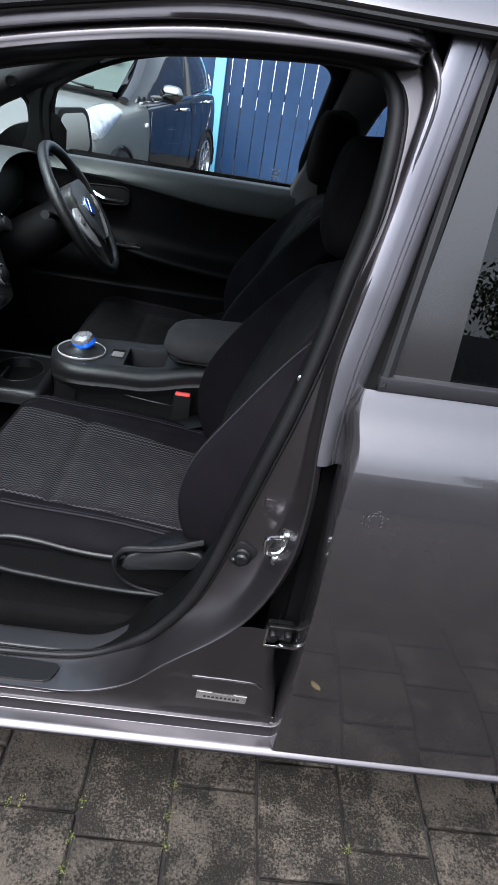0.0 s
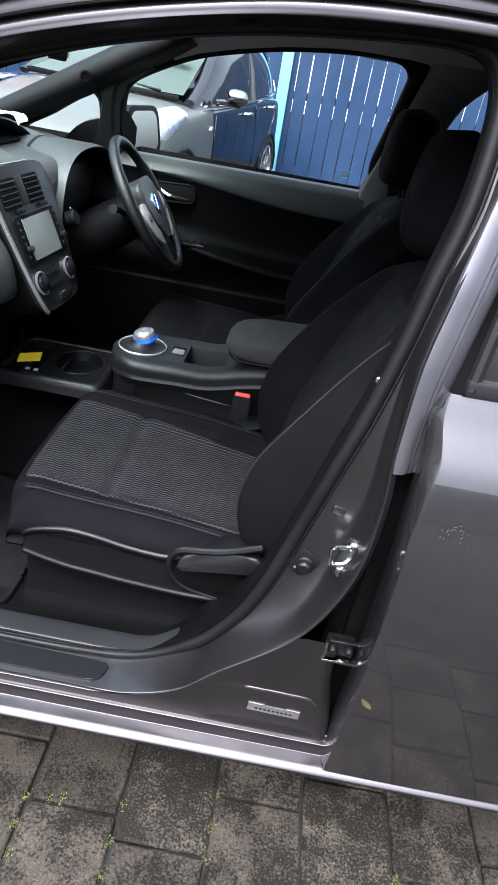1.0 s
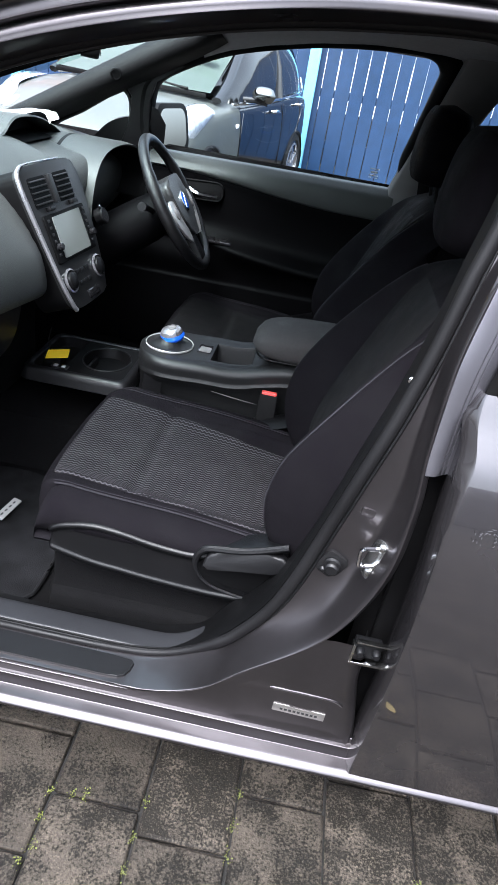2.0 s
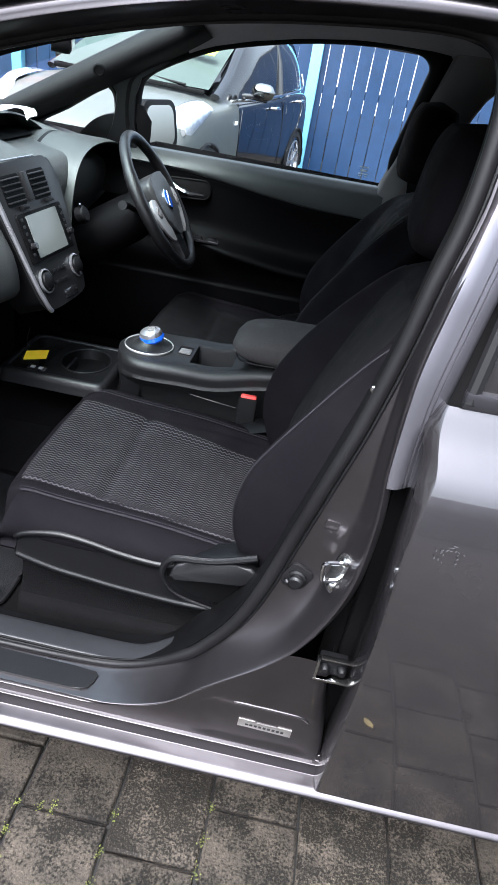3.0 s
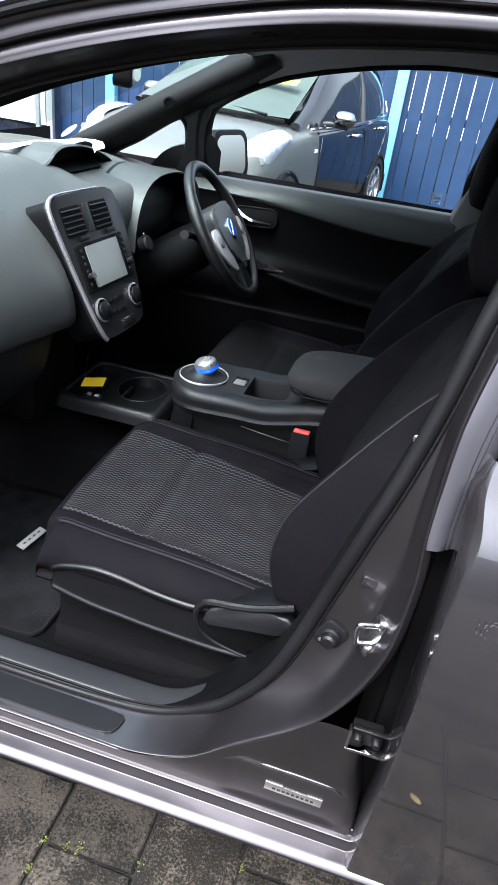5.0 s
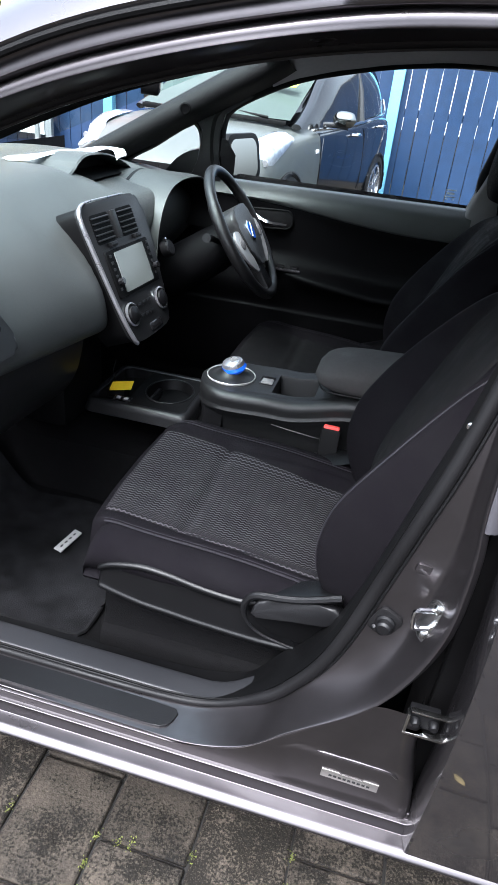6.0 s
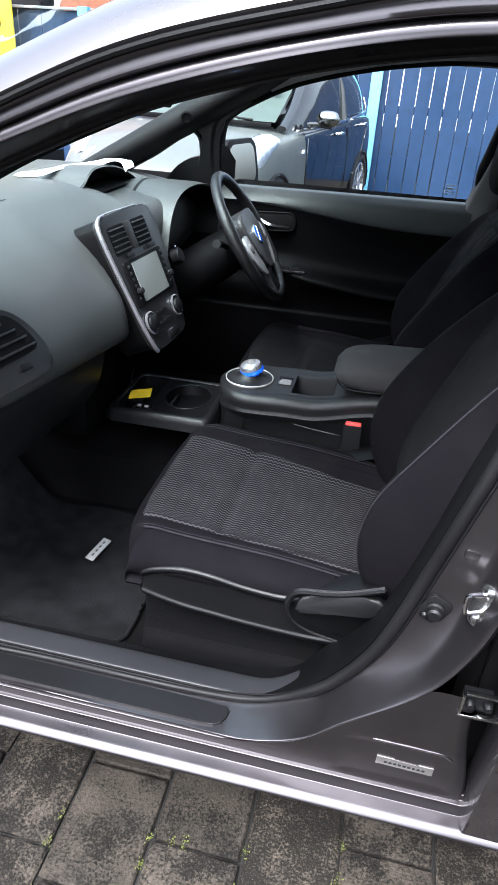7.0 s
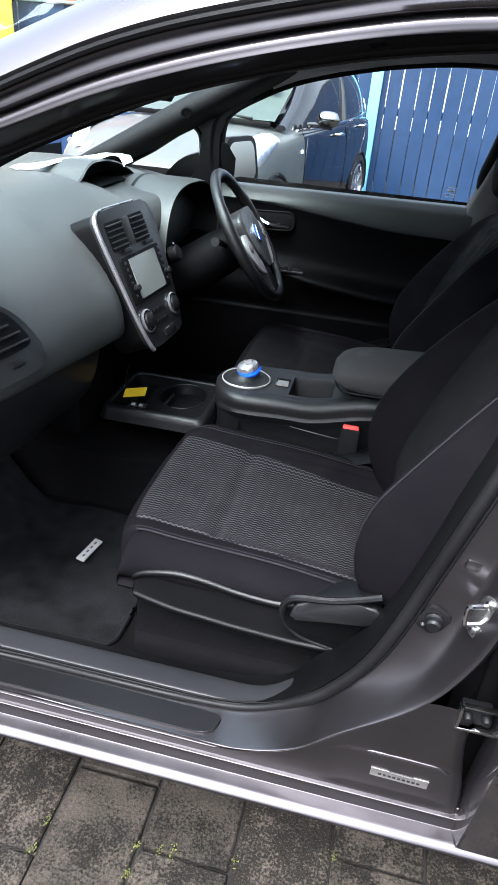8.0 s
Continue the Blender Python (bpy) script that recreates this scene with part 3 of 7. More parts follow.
def door_y(z):
    """Outward bow of the rear door's skin with height, turned in over the shoulder."""
    k = [(0.30, 0.012), (0.45, -0.006), (0.58, -0.014), (0.68, -0.013), (0.75, -0.006), (0.80, 0.003), (0.845, 0.015), (0.878, 0.027), (0.892, 0.034), (0.93, 0.056), (0.962, 0.072)]
    for (z0, y0), (z1, y1) in zip(k, k[1:]):
        if z <= z1:
            t = (z - z0) / (z1 - z0)
            return y0 + (y1 - y0) * t
    return 0.072


def rear_door():
    d = part("rear_door", bmesh.new(), PAINT, car, "closed rear door with a small pale scuff")
    zs = [0.306, 0.33, 0.40, 0.48, 0.56, 0.64, 0.70, 0.76, 0.81, 0.85, 0.872, 0.888, 0.905, 0.93, 0.955, 0.962]
    ys = glide([(door_y(z), z, 0) for z in zs], 4)
    bm = bmesh.new()
    rows = []
    for i in range(25):
        f = i / 24
        row = []
        for p in ys:
            x0 = 0.252 + 0.016 * smooth01(0.78, 0.96, p.y) - 0.012 * smooth01(0.88, 0.94, p.y) * smooth01(0.99, 0.95, p.y)
            row.append((x0 + (1.25 - x0) * f, p.x + 0.004 * (1 - f) ** 8, p.y + 0.018 * f))
        rows.append(row)
    first = [(q[0] - 0.003, q[1] + 0.003, q[2]) for q in rows[0]]
    second = [(q[0] - 0.008 - 0.007 * smooth01(0.80, 0.90, q[2]) * smooth01(0.968, 0.925, q[2]), q[1] + 0.022, q[2]) for q in rows[0]]
    third = [(q[0] + 0.004, q[1] + 0.05, q[2]) for q in second]
    skin(bm, [third, second, first] + rows)
    part("door_skin", bm, PAINT, d, sharp=30)
    # bottom edge return
    bm = bmesh.new()
    skin(bm, [[(r[0][0], r[0][1], r[0][2]), (r[0][0], r[0][1] + 0.02, r[0][2] - 0.004)] for r in rows])
    part("bottom_edge", bm, PAINT, d)

    def up(x, z):
        return (x, 0.074 + (z - 0.965) * 0.26, z)

    bm = bmesh.new()
    box(bm, (0.76, 0.074, 0.975), (0.98, 0.016, 0.020), 0.004)
    for v in bm.verts:
        v.co.z += 0.018 * (v.co.x - 0.27)
    part("belt_trim", bm, mat("dark_satin_trim", (0.035, 0.034, 0.038), 0.35, 0.6, 0.1, 40), d, "dark satin belt strip")
    # applique panel and window frame
    bm = bmesh.new()
    skin(bm, [[up(0.285 + 0.15 * (z - 0.98), z), up(0.36 + 0.03 * (z - 0.98), z)] for z in [0.98 + 0.40 * k / 8 for k in range(9)]])
    thick(bm, 0.006)
    part("pillar_cover", bm, mat("satin_black_cover", (0.011, 0.010, 0.0098), 0.16, 0, 0.06, 30, spec=0.7), d, "satin black pillar cover")
    bm = bmesh.new()
    tube(bm, [add3(up(0.278 + 0.13 * (z - 0.98), z), 0, -0.003, 0) for z in [0.97 + 0.40 * k / 8 for k in range(9)]], 0.0085, 8)
    part("frame_seal", bm, RUBBER, d)
    bm = bmesh.new()
    skin(bm, [[add3(up(0.36 + 0.03 * (z - 0.98), z), 0, 0.006, 0), add3(up(1.25, z + 0.01), 0, 0.006, 0)] for z in (0.98, 1.1, 1.2, 1.3, 1.38)])
    g = part("window_glass", bm, TINTED, d, "dark tinted rear door glass")
    bm = bmesh.new()
    tube(bm, [add3(up(0.3, 1.375), 0, 0.003, 0), add3(up(0.6, 1.385), 0, 0.003, 0), add3(up(1.25, 1.37), 0, 0.003, 0)], 0.016, 8)
    part("upper_frame", bm, GLOSSB, d)
    # small ring-shaped scuff
    scuff = mat("pale_scuff", (0.060, 0.060, 0.064), 0.5, 0, 0.3, 200)
    rnd = random.Random(7)
    for k in range(22):
        a = rnd.uniform(0, 2 * math.pi)
        r = rnd.uniform(0.4, 1.0)
        x, z = 0.298 + 0.019 * r * math.cos(a), 0.812 + 0.017 * r * math.sin(a)
        L, w = rnd.uniform(0.0008, 0.0022), rnd.uniform(0.0002, 0.0005)
        a += rnd.uniform(1.0, 2.2)
        bm = bmesh.new()
        slab(bm, [(-L, -w), (L * 0.6, -w * 1.2), (L, w * 0.5), (-L * 0.4, w)], 0.0004, axes((x, door_y(z) - 0.0008, z), (math.cos(a), 0, math.sin(a)), (-math.sin(a), 0, math.cos(a))))
        part("scuff_mark", bm, scuff, d)


rear_door()


def gap_filler():
    """Black depth of the gap between pillar and rear door."""
    bm = bmesh.new()
    skin(bm, [[(0.215, 0.16, z), (0.24, 0.12, z), (0.30, 0.13, z)] for z in (0.30, 0.5, 0.7, 0.9)])
    part("gap_liner", bm, RUBBER, car)
    h = bmesh.new()
    box(h, (0.222, 0.062, 0.540), (0.040, 0.016, 0.030), 0.003)
    hinge = part("hinge", h, BLACK, car, "plated steel rear door hinge")
    bm = bmesh.new()
    box(bm, (0.224, 0.050, 0.521), (0.052, 0.012, 0.004), 0.001)
    box(bm, (0.200, 0.050, 0.540), (0.004, 0.012, 0.034), 0.001)
    box(bm, (0.226, 0.052, 0.559), (0.046, 0.008, 0.003), 0.001)
    part("hinge_leaf", bm, ZINC, hinge)
    for dx in (-0.010, 0.014):
        bm = bmesh.new()
        lathe(bm, [(0.007, 0), (0.007, 0.004), (0.0045, 0.010), (0, 0.010)], pose(0.221 + dx, 0.053, 0.541, 90), 10)
        part("bolt", bm, BLACK, hinge)
    # striker: oval base plate on the step with a square wire loop
    bm = bmesh.new()
    m = axes((0.1965, 0.084, 0.684), (0.22, 0.0, 1.0), (-0.6, 0.8, 0.13))
    slab(bm, rounded(-0.034, -0.016, 0.034, 0.016, 0.015), 0.005, m, 0.0015)
    st = part("striker", bm, ZINC, car, "bright plated door striker")
    bm = bmesh.new()
    tube(bm, glide([(0.203, 0.088, 0.702), (0.190, 0.080, 0.706), (0.177, 0.074, 0.707), (0.174, 0.073, 0.702), (0.176, 0.075, 0.680), (0.179, 0.076, 0.676), (0.192, 0.082, 0.674), (0.205, 0.090, 0.670)], 3), 0.0034, 8)
    part("striker_loop", bm, CHROME, st)
    for dz in (0.024, -0.022):
        bm = bmesh.new()
        lathe(bm, [(0.0065, 0), (0.0065, 0.003), (0.003, 0.005)], m @ pose(dz, 0, 0), 10)
        part("screw", bm, ZINC, st)
    # rubber stop on its plate
    bm = bmesh.new()
    m = axes((0.146, 0.1125, 0.636), (0.45, -0.1, 1.0), (-1, 0.15, 0.45)) @ Matrix.Scale(0.95, 4)
    slab(bm, rounded(-0.024, -0.019, 0.024, 0.019, 0.010), 0.006, m, 0.002)
    rs = part("door_switch", bm, RUBBER, car, "black rubber door switch")
    bm = bmesh.new()
    lathe(bm, [(0.014, 0), (0.014, 0.004), (0.011, 0.006), (0.011, 0.014), (0.008, 0.017), (0, 0.017)], m @ pose(0.004, 0, 0, 0), 18)
    part("plunger", bm, BLACK, rs)
    bm = bmesh.new()
    lathe(bm, [(0.006, 0), (0.006, 0.004), (0.003, 0.007), (0, 0.007)], m @ pose(-0.014, 0.006, 0), 12)
    part("plunger_screw", bm, BLACK, rs)
    # maker's plate with unreadable stamping
    m = axes((0.151, 0.0508, 0.379), (1, 0, -0.03), (0.0, 0.0, 1))
    bm = bmesh.new()
    slab(bm, [(-0.042, -0.0085), (0.042, -0.0085), (0.042, 0.0085), (0.020, 0.0085), (0.018, 0.006), (-0.014, 0.006), (-0.016, 0.0085), (-0.042, 0.0085)], 0.0015, m, 0.0004)
    pl = part("maker_plate", bm, PLATE, car, "stamped aluminium plate on the sill")
    for k in range(9):
        bm = bmesh.new()
        box(bm, (-0.028 + k * 0.007, -0.001, 0.0003), (0.0045, 0.004, 0.0008), 0, m)
        part("stamped_bar", bm, STACKM, pl)
    # bright rim of the pressed field and the small pad by the striker
    bm = bmesh.new()
    tube(bm, glide([(0.098, 0.0515, 0.4235), (0.11, 0.0505, 0.425), (0.17, 0.0505, 0.4245), (0.200, 0.0508, 0.4225), (0.214, 0.053, 0.412)], 5), 0.0022, 8)
    part("pressed_bead", bm, JAMB, car)
    bm = bmesh.new()
    slab(bm, rounded(-0.010, -0.007, 0.010, 0.007, 0.004), 0.006, axes((0.176, 0.1150, 0.738), (1, 0.05, -0.15), (0.2, 0.05, 1)), 0.0012)
    part("pressed_pad", bm, JAMB, car)
    bm = bmesh.new()
    lathe(bm, [(0.007, 0), (0.007, 0.003), (0.004, 0.005), (0, 0.005)], pose(0.1835, 0.142, 0.934, 90) @ Matrix.Scale(0.7, 4), 12)
    part("trim_bolt", bm, CHROME, car)
    # scuff pad on the sill step
    bm = bmesh.new()
    pad = [(-0.85, 0.066), (-0.30, 0.066), (-0.165, 0.066), (-0.150, 0.067), (-0.140, 0.072), (-0.133, 0.084), (-0.130, 0.098), (-0.136, 0.105), (-0.17, 0.107), (-0.33, 0.109), (-0.85, 0.109)]
    slab(bm, pad, 0.006, pose(0, 0, 0.3490), 0.0012)
    part("scuff_pad", bm, BLACK, car, "black plastic scuff pad", 12)


gap_filler()


def roof():
    """Roof skin from the drip edge over the rail, windscreen frame and headliner."""
    outer = glide([s[2] for s in RAIL][::-1] + [(0.40, 0.146, 1.354), (0.7, 0.152, 1.352), (1.25, 0.158, 1.33)], 6)
    edge_rows, top_rows = [], []
    for p in outer:
        w = smooth01(-0.45, -0.2, p.x)
        near = [p, p + Vector((0, -0.004, 0.006)), p + Vector((-0.002, 0.010, 0.026)), p + Vector((-0.006, 0.036, 0.044)), p + Vector((-0.008, 0.075, 0.052 + 0.006 * w)), p + Vector((-0.008, 0.11, 0.056 + 0.012 * w))]
        edge_rows.append(near)
        if p.x > -0.36:
            across = [near[-1] + Vector((0, -0.002, 0)), p + Vector((0, 0.30, 0.070 + 0.045 * w)), Vector((p.x, 0.86, p.z + 0.075 + 0.055 * w))]
            top_rows.append(across + [Vector((q.x, 1.72 - q.y, q.z)) for q in across[:-1]][::-1] + [Vector((q.x, 1.72 - q.y, q.z)) for q in near[::-1]])
    part("roof_side", skin(bmesh.new(), edge_rows), PAINT, car, "dark grey roof side reflecting the sky", 60)
    part("roof", skin(bmesh.new(), top_rows), PAINT, car, "dark grey roof", 60)
    # dark rubber drip strip along the outer edge
    bm = bmesh.new()
    tube(bm, [p + Vector((0, -0.001, -0.002)) for p in outer], 0.0045, 8)
    part("drip_seal", bm, DARK, car, "black rubber drip strip")
    # headliner
    rows = []
    for k in range(25):
        x = -0.37 + 1.6 * k / 24
        z0 = 1.295 + 0.02 * smooth01(-0.3, 0.1, x) - 0.03 * smooth01(0.5, 1.2, x)
        rows.append([(x, 0.19 + 1.36 * j / 16, z0 + 0.075 * (1 - abs(2 * j / 16 - 1) ** 2.6)) for j in range(17)])
    bm = skin(bmesh.new(), rows)
    part("headliner", bm, LINER, car, "grey cloth headliner")
    bm = bmesh.new()
    box(bm, (-0.12, 1.05, 1.357), (0.13, 0.09, 0.016), 0.006)
    part("courtesy_lamp", bm, PILLAR, car, "small roof lamp")
    # windscreen
    rows = []
    for k in range(9):
        f = k / 8
        x, z = -1.16 + 0.80 * f, 1.0 + 0.345 * f
        rows.append([(x - 0.10 * (1 - (2 * j / 12 - 1) ** 2) * (1 - 0.6 * f), 0.15 + 0.06 * f + (1.42 - 0.12 * f) * j / 12, z) for j in range(13)])
    g = part("windscreen", skin(bmesh.new(), rows), SHIELD, car, "green-tinted windscreen")
    g.visible_shadow = False


roof()


def far_side():
    """The far side seen from within: pillars, window frames and the glass."""
    def at(x, z, d=0.0):
        return Vector((x, 1.60 - 0.24 * max(0, z - 0.96) - d, z))

    front = [(-0.515, 0.920), (-0.550, 0.945), (-0.562, 1.02), (-0.556, 1.095), (-0.532, 1.140), (-0.447, 1.189), (-0.338, 1.235), (-0.222, 1.266), (-0.08, 1.294), (0.07, 1.312), (0.22, 1.318), (0.275, 1.295), (0.272, 1.24), (0.236, 1.06), (0.205, 0.940), (-0.10, 0.930)]
    ring = glide([at(x, z) for x, z in front], 6, True)
    mid = sum(ring, Vector()) / len(ring)
    rows = []
    for p in ring:
        o = (p - mid).normalized()
        rows.append([p + Vector((0, 0.05, 0)), p, p + o * 0.012 + Vector((0, -0.008, 0)), p + o * 0.03 + Vector((0, -0.012, 0)), p + o * 0.06 + Vector((0, 0.0, 0))])
    part("window_frame", skin(bmesh.new(), rows, wrap_u=True), DARK, car, "black window frame", 60)
    bm = bmesh.new()
    bm.faces.new([bm.verts.new(p + Vector((0, 0.035, 0))) for p in ring])
    g = part("driver_window", bm, CLEAR, car, "clear side window")
    g.visible_shadow = False
    bm = bmesh.new()
    for dx, dz, w, h in ((0, 0.010, 0.030, 0.003), (0, 0.0, 0.022, 0.006), (0, -0.010, 0.030, 0.003), (-0.010, -0.017, 0.008, 0.003), (0.010, -0.017, 0.008, 0.003)):
        q = at(0.165 + dx, 0.990 + dz, -0.033)
        box(bm, q, (w, 0.0008, h))
    part("glass_print", bm, WHITE, g, "small pale print on the glass")
    # rear side window
    rear = [(0.365, 0.985), (0.398, 1.10), (0.442, 1.22), (0.50, 1.297), (0.62, 1.315), (0.85, 1.29), (0.95, 1.15), (0.90, 1.01), (0.6, 0.99)]
    ring2 = glide([at(x, z) for x, z in rear], 6, True)
    mid2 = sum(ring2, Vector()) / len(ring2)
    rows = []
    for p in ring2:
        o = (p - mid2).normalized()
        rows.append([p + Vector((0, 0.05, 0)), p, p + o * 0.012 + Vector((0, -0.008, 0)), p + o * 0.05 + Vector((0, -0.004, 0)), p + o * 0.09 + Vector((0, 0.01, 0))])
    part("rear_window_frame", skin(bmesh.new(), rows, wrap_u=True), DARK, car, sharp=60)
    bm = bmesh.new()
    bm.faces.new([bm.verts.new(p + Vector((0, 0.035, 0))) for p in ring2])
    g = part("rear_window", bm, CLEAR, car)
    g.visible_shadow = False
    # grey centre pillar trim, wide at the top where it meets the roof cloth
    rows = []
    for k in range(17):
        z = 0.88 + 0.47 * k / 16
        x0 = 0.226 + 0.30 * (z - 0.98)
        x1 = 0.345 + 0.40 * max(0, z - 0.96) + 0.05 * smooth01(1.22, 1.34, z)
        rows.append(glide([at(x0, z, -0.02), at(x0 + 0.006, z, 0.016), at(x0 + 0.02, z, 0.026), at((x0 + x1) / 2, z, 0.034), at(x1 - 0.02, z, 0.024), at(x1 - 0.004, z, 0.012), at(x1, z, -0.02)], 4))
    part("centre_pillar", skin(bmesh.new(), rows), PILLAR, car, "grey plastic centre pillar trim", 60)
    bm = bmesh.new()
    slab(bm, rounded(-0.012, -0.030, 0.012, 0.030, 0.009), 0.016, axes((0.300, 1.535, 1.035), (1, 0, 0.3), (-0.3, -0.25, 1)), 0.004)
    part("belt_guide", bm, PILLAR, car, "grey seat belt guide")
    bm = bmesh.new()
    tube(bm, [(0.312, 1.505, 1.03), (0.330, 1.49, 0.9), (0.345, 1.48, 0.7)], 0.022, 8, flat=0.1)
    part("seat_belt", bm, DARK, car, "black seat belt webbing")
    # roof rail trim above the far windows, following the top of the frames
    tops = [(-0.46, 1.184), (-0.40, 1.210), (-0.338, 1.236), (-0.222, 1.267), (-0.08, 1.294), (0.07, 1.312), (0.22, 1.318), (0.6, 1.325), (1.1, 1.30)]

    def top_z(x):
        for (x0, z0), (x1, z1) in zip(tops, tops[1:]):
            if x <= x1:
                return z0 + (z1 - z0) * (x - x0) / (x1 - x0)
        return tops[-1][1]

    rows = []
    for k in range(41):
        x = -0.40 + 1.5 * k / 40
        zt = top_z(x)
        end = Vector((x, 1.30, 1.335 + 0.03 * smooth01(-0.35, 0.0, x)))
        p = at(x, zt + 0.004, -0.012)
        rows.append(glide([p, at(x, zt + 0.012, 0.010), at(x, zt + 0.024, 0.030), at(x, zt + 0.024, 0.030).lerp(end, 0.5) + Vector((0, 0, 0.006)), end], 2))
    part("roof_rail_trim", skin(bmesh.new(), rows), LINER, car, "grey cloth roof edge", 60)
    bm = bmesh.new()
    skin(bm, [[(-0.40 + 0.10 * k / 4, 0.22 + 1.2 * j / 12, 1.285 + 0.055 * k / 4 + 0.02 * (1 - (2 * j / 12 - 1) ** 2)) for j in range(13)] for k in range(5)])
    part("header_trim", bm, LINER, car)
    # windscreen pillar beam, with its round clip, and the quarter window below it
    rows = []
    for k in range(21):
        f = k / 20
        c = Vector((-1.03 + 0.69 * f, 1.50 - 0.05 * f, 0.926 + 0.368 * f))
        w = 0.044 + 0.012 * f
        d = Vector((0.47, 0, -0.88))
        rows.append(glide([c - d * w + Vector((0, 0.03, 0.0)), c - d * w * 0.92 + Vector((0, -0.012, 0)), c - d * w * 0.6 + Vector((0, -0.034, 0)), c - d * w * 0.1 + Vector((0, -0.040, 0)), c + d * w * 0.28 + Vector((0, -0.022, 0)), c + d * w * 0.52 + Vector((0, 0.04, 0)), c + d * w * 0.62 + Vector((0, 0.10, 0))], 3))
    part("windscreen_pillar_trim", skin(bmesh.new(), rows), mat("black_pillar_trim", (0.005, 0.005, 0.0052), 0.6, 0, 0.12, 30, 0.4, 900, spec=0.25), car, "black grained windscreen pillar trim", 60)
    bm = bmesh.new()
    lathe(bm, [(0.017, 0), (0.017, 0.004), (0.013, 0.006), (0.012, 0.002), (0, 0.002)], axes((-0.625, 1.412, 1.146), (1, 0.1, 0.4), (-0.3, -0.3, 1)), 20)
    part("pillar_clip", bm, DARK, car, "round trim clip")
    tri = [(-0.90, 0.945), (-0.80, 1.01), (-0.68, 1.085), (-0.648, 1.088), (-0.636, 1.05), (-0.648, 0.96), (-0.72, 0.94)]
    ring3 = glide([at(x, z, -0.01) for x, z in tri], 5, True)
    mid3 = sum(ring3, Vector()) / len(ring3)
    rows = []
    for p in ring3:
        o = (p - mid3).normalized()
        k = 1 - 0.75 * smooth01(0.1, 0.6, o.z)
        rows.append([p + Vector((0, 0.05, 0)), p, p + o * 0.010 + Vector((0, -0.010, 0)), p + o * 0.055 * k + Vector((0, -0.018, 0)), p + o * 0.12 * k + Vector((0, 0.0, 0))])
    part("quarter_frame", skin(bmesh.new(), rows, wrap_u=True), BLACK, car, sharp=60)
    bm = bmesh.new()
    bm.faces.new([bm.verts.new(p + Vector((0, 0.035, 0))) for p in ring3])
    g = part("quarter_window", bm, CLEAR, car)
    g.visible_shadow = False
    # solid upright between the quarter window and the side window
    post = [(-0.668, 0.925), (-0.640, 0.99), (-0.628, 1.045), (-0.622, 1.085), (-0.640, 1.110), (-0.560, 1.170), (-0.470, 1.215), (-0.455, 1.192), (-0.542, 1.138), (-0.562, 1.085), (-0.566, 1.00), (-0.556, 0.925)]
    rows = [[at(x, z, d) for x, z in post] for d in (-0.03, 0.006, 0.010)]
    rows[2] = [p.lerp(sum(rows[2], Vector()) / len(post), 0.06) for p in rows[2]]
    bm = skin(bmesh.new(), rows, wrap_v=True, caps=True)
    part("quarter_post", bm, BLACK, car, "black upright before the quarter window", 50)
    # black sail behind the quarter window that carries the mirror
    sail = glide([(-0.775, 0.93, 0), (-0.745, 0.965, 0), (-0.715, 0.992, 0), (-0.675, 1.012, 0), (-0.63, 1.020, 0), (-0.625, 0.98, 0), (-0.63, 0.93, 0)], 4)
    bm = bmesh.new()
    slab(bm, [(p.x, p.y - 0.98) for p in sail], 0.02, axes((0, 1.632, 0.98), (1, 0, 0), (0, -0.15, 1)), 0.004)
    part("mirror_sail", bm, BLACK, car, "black mirror sail panel")
    # wing mirror outside the far window
    bm = bmesh.new()
    m = axes((-0.528, 1.765, 0.994), (0.25, 0.97, 0.0), (-0.178, 0, 1))
    slab(bm, rounded(-0.110, -0.080, 0.114, 0.080, 0.042), 0.10, m, 0.012)
    w = part("wing_mirror", bm, DARK, car, "black wing mirror with its glass")
    bm = bmesh.new()
    slab(bm, rounded(-0.094, -0.062, 0.084, 0.062, 0.034), 0.002, m @ pose(0, 0, 0.003))
    part("mirror_glass", bm, MIRROR, w, "mirror glass")


far_side()


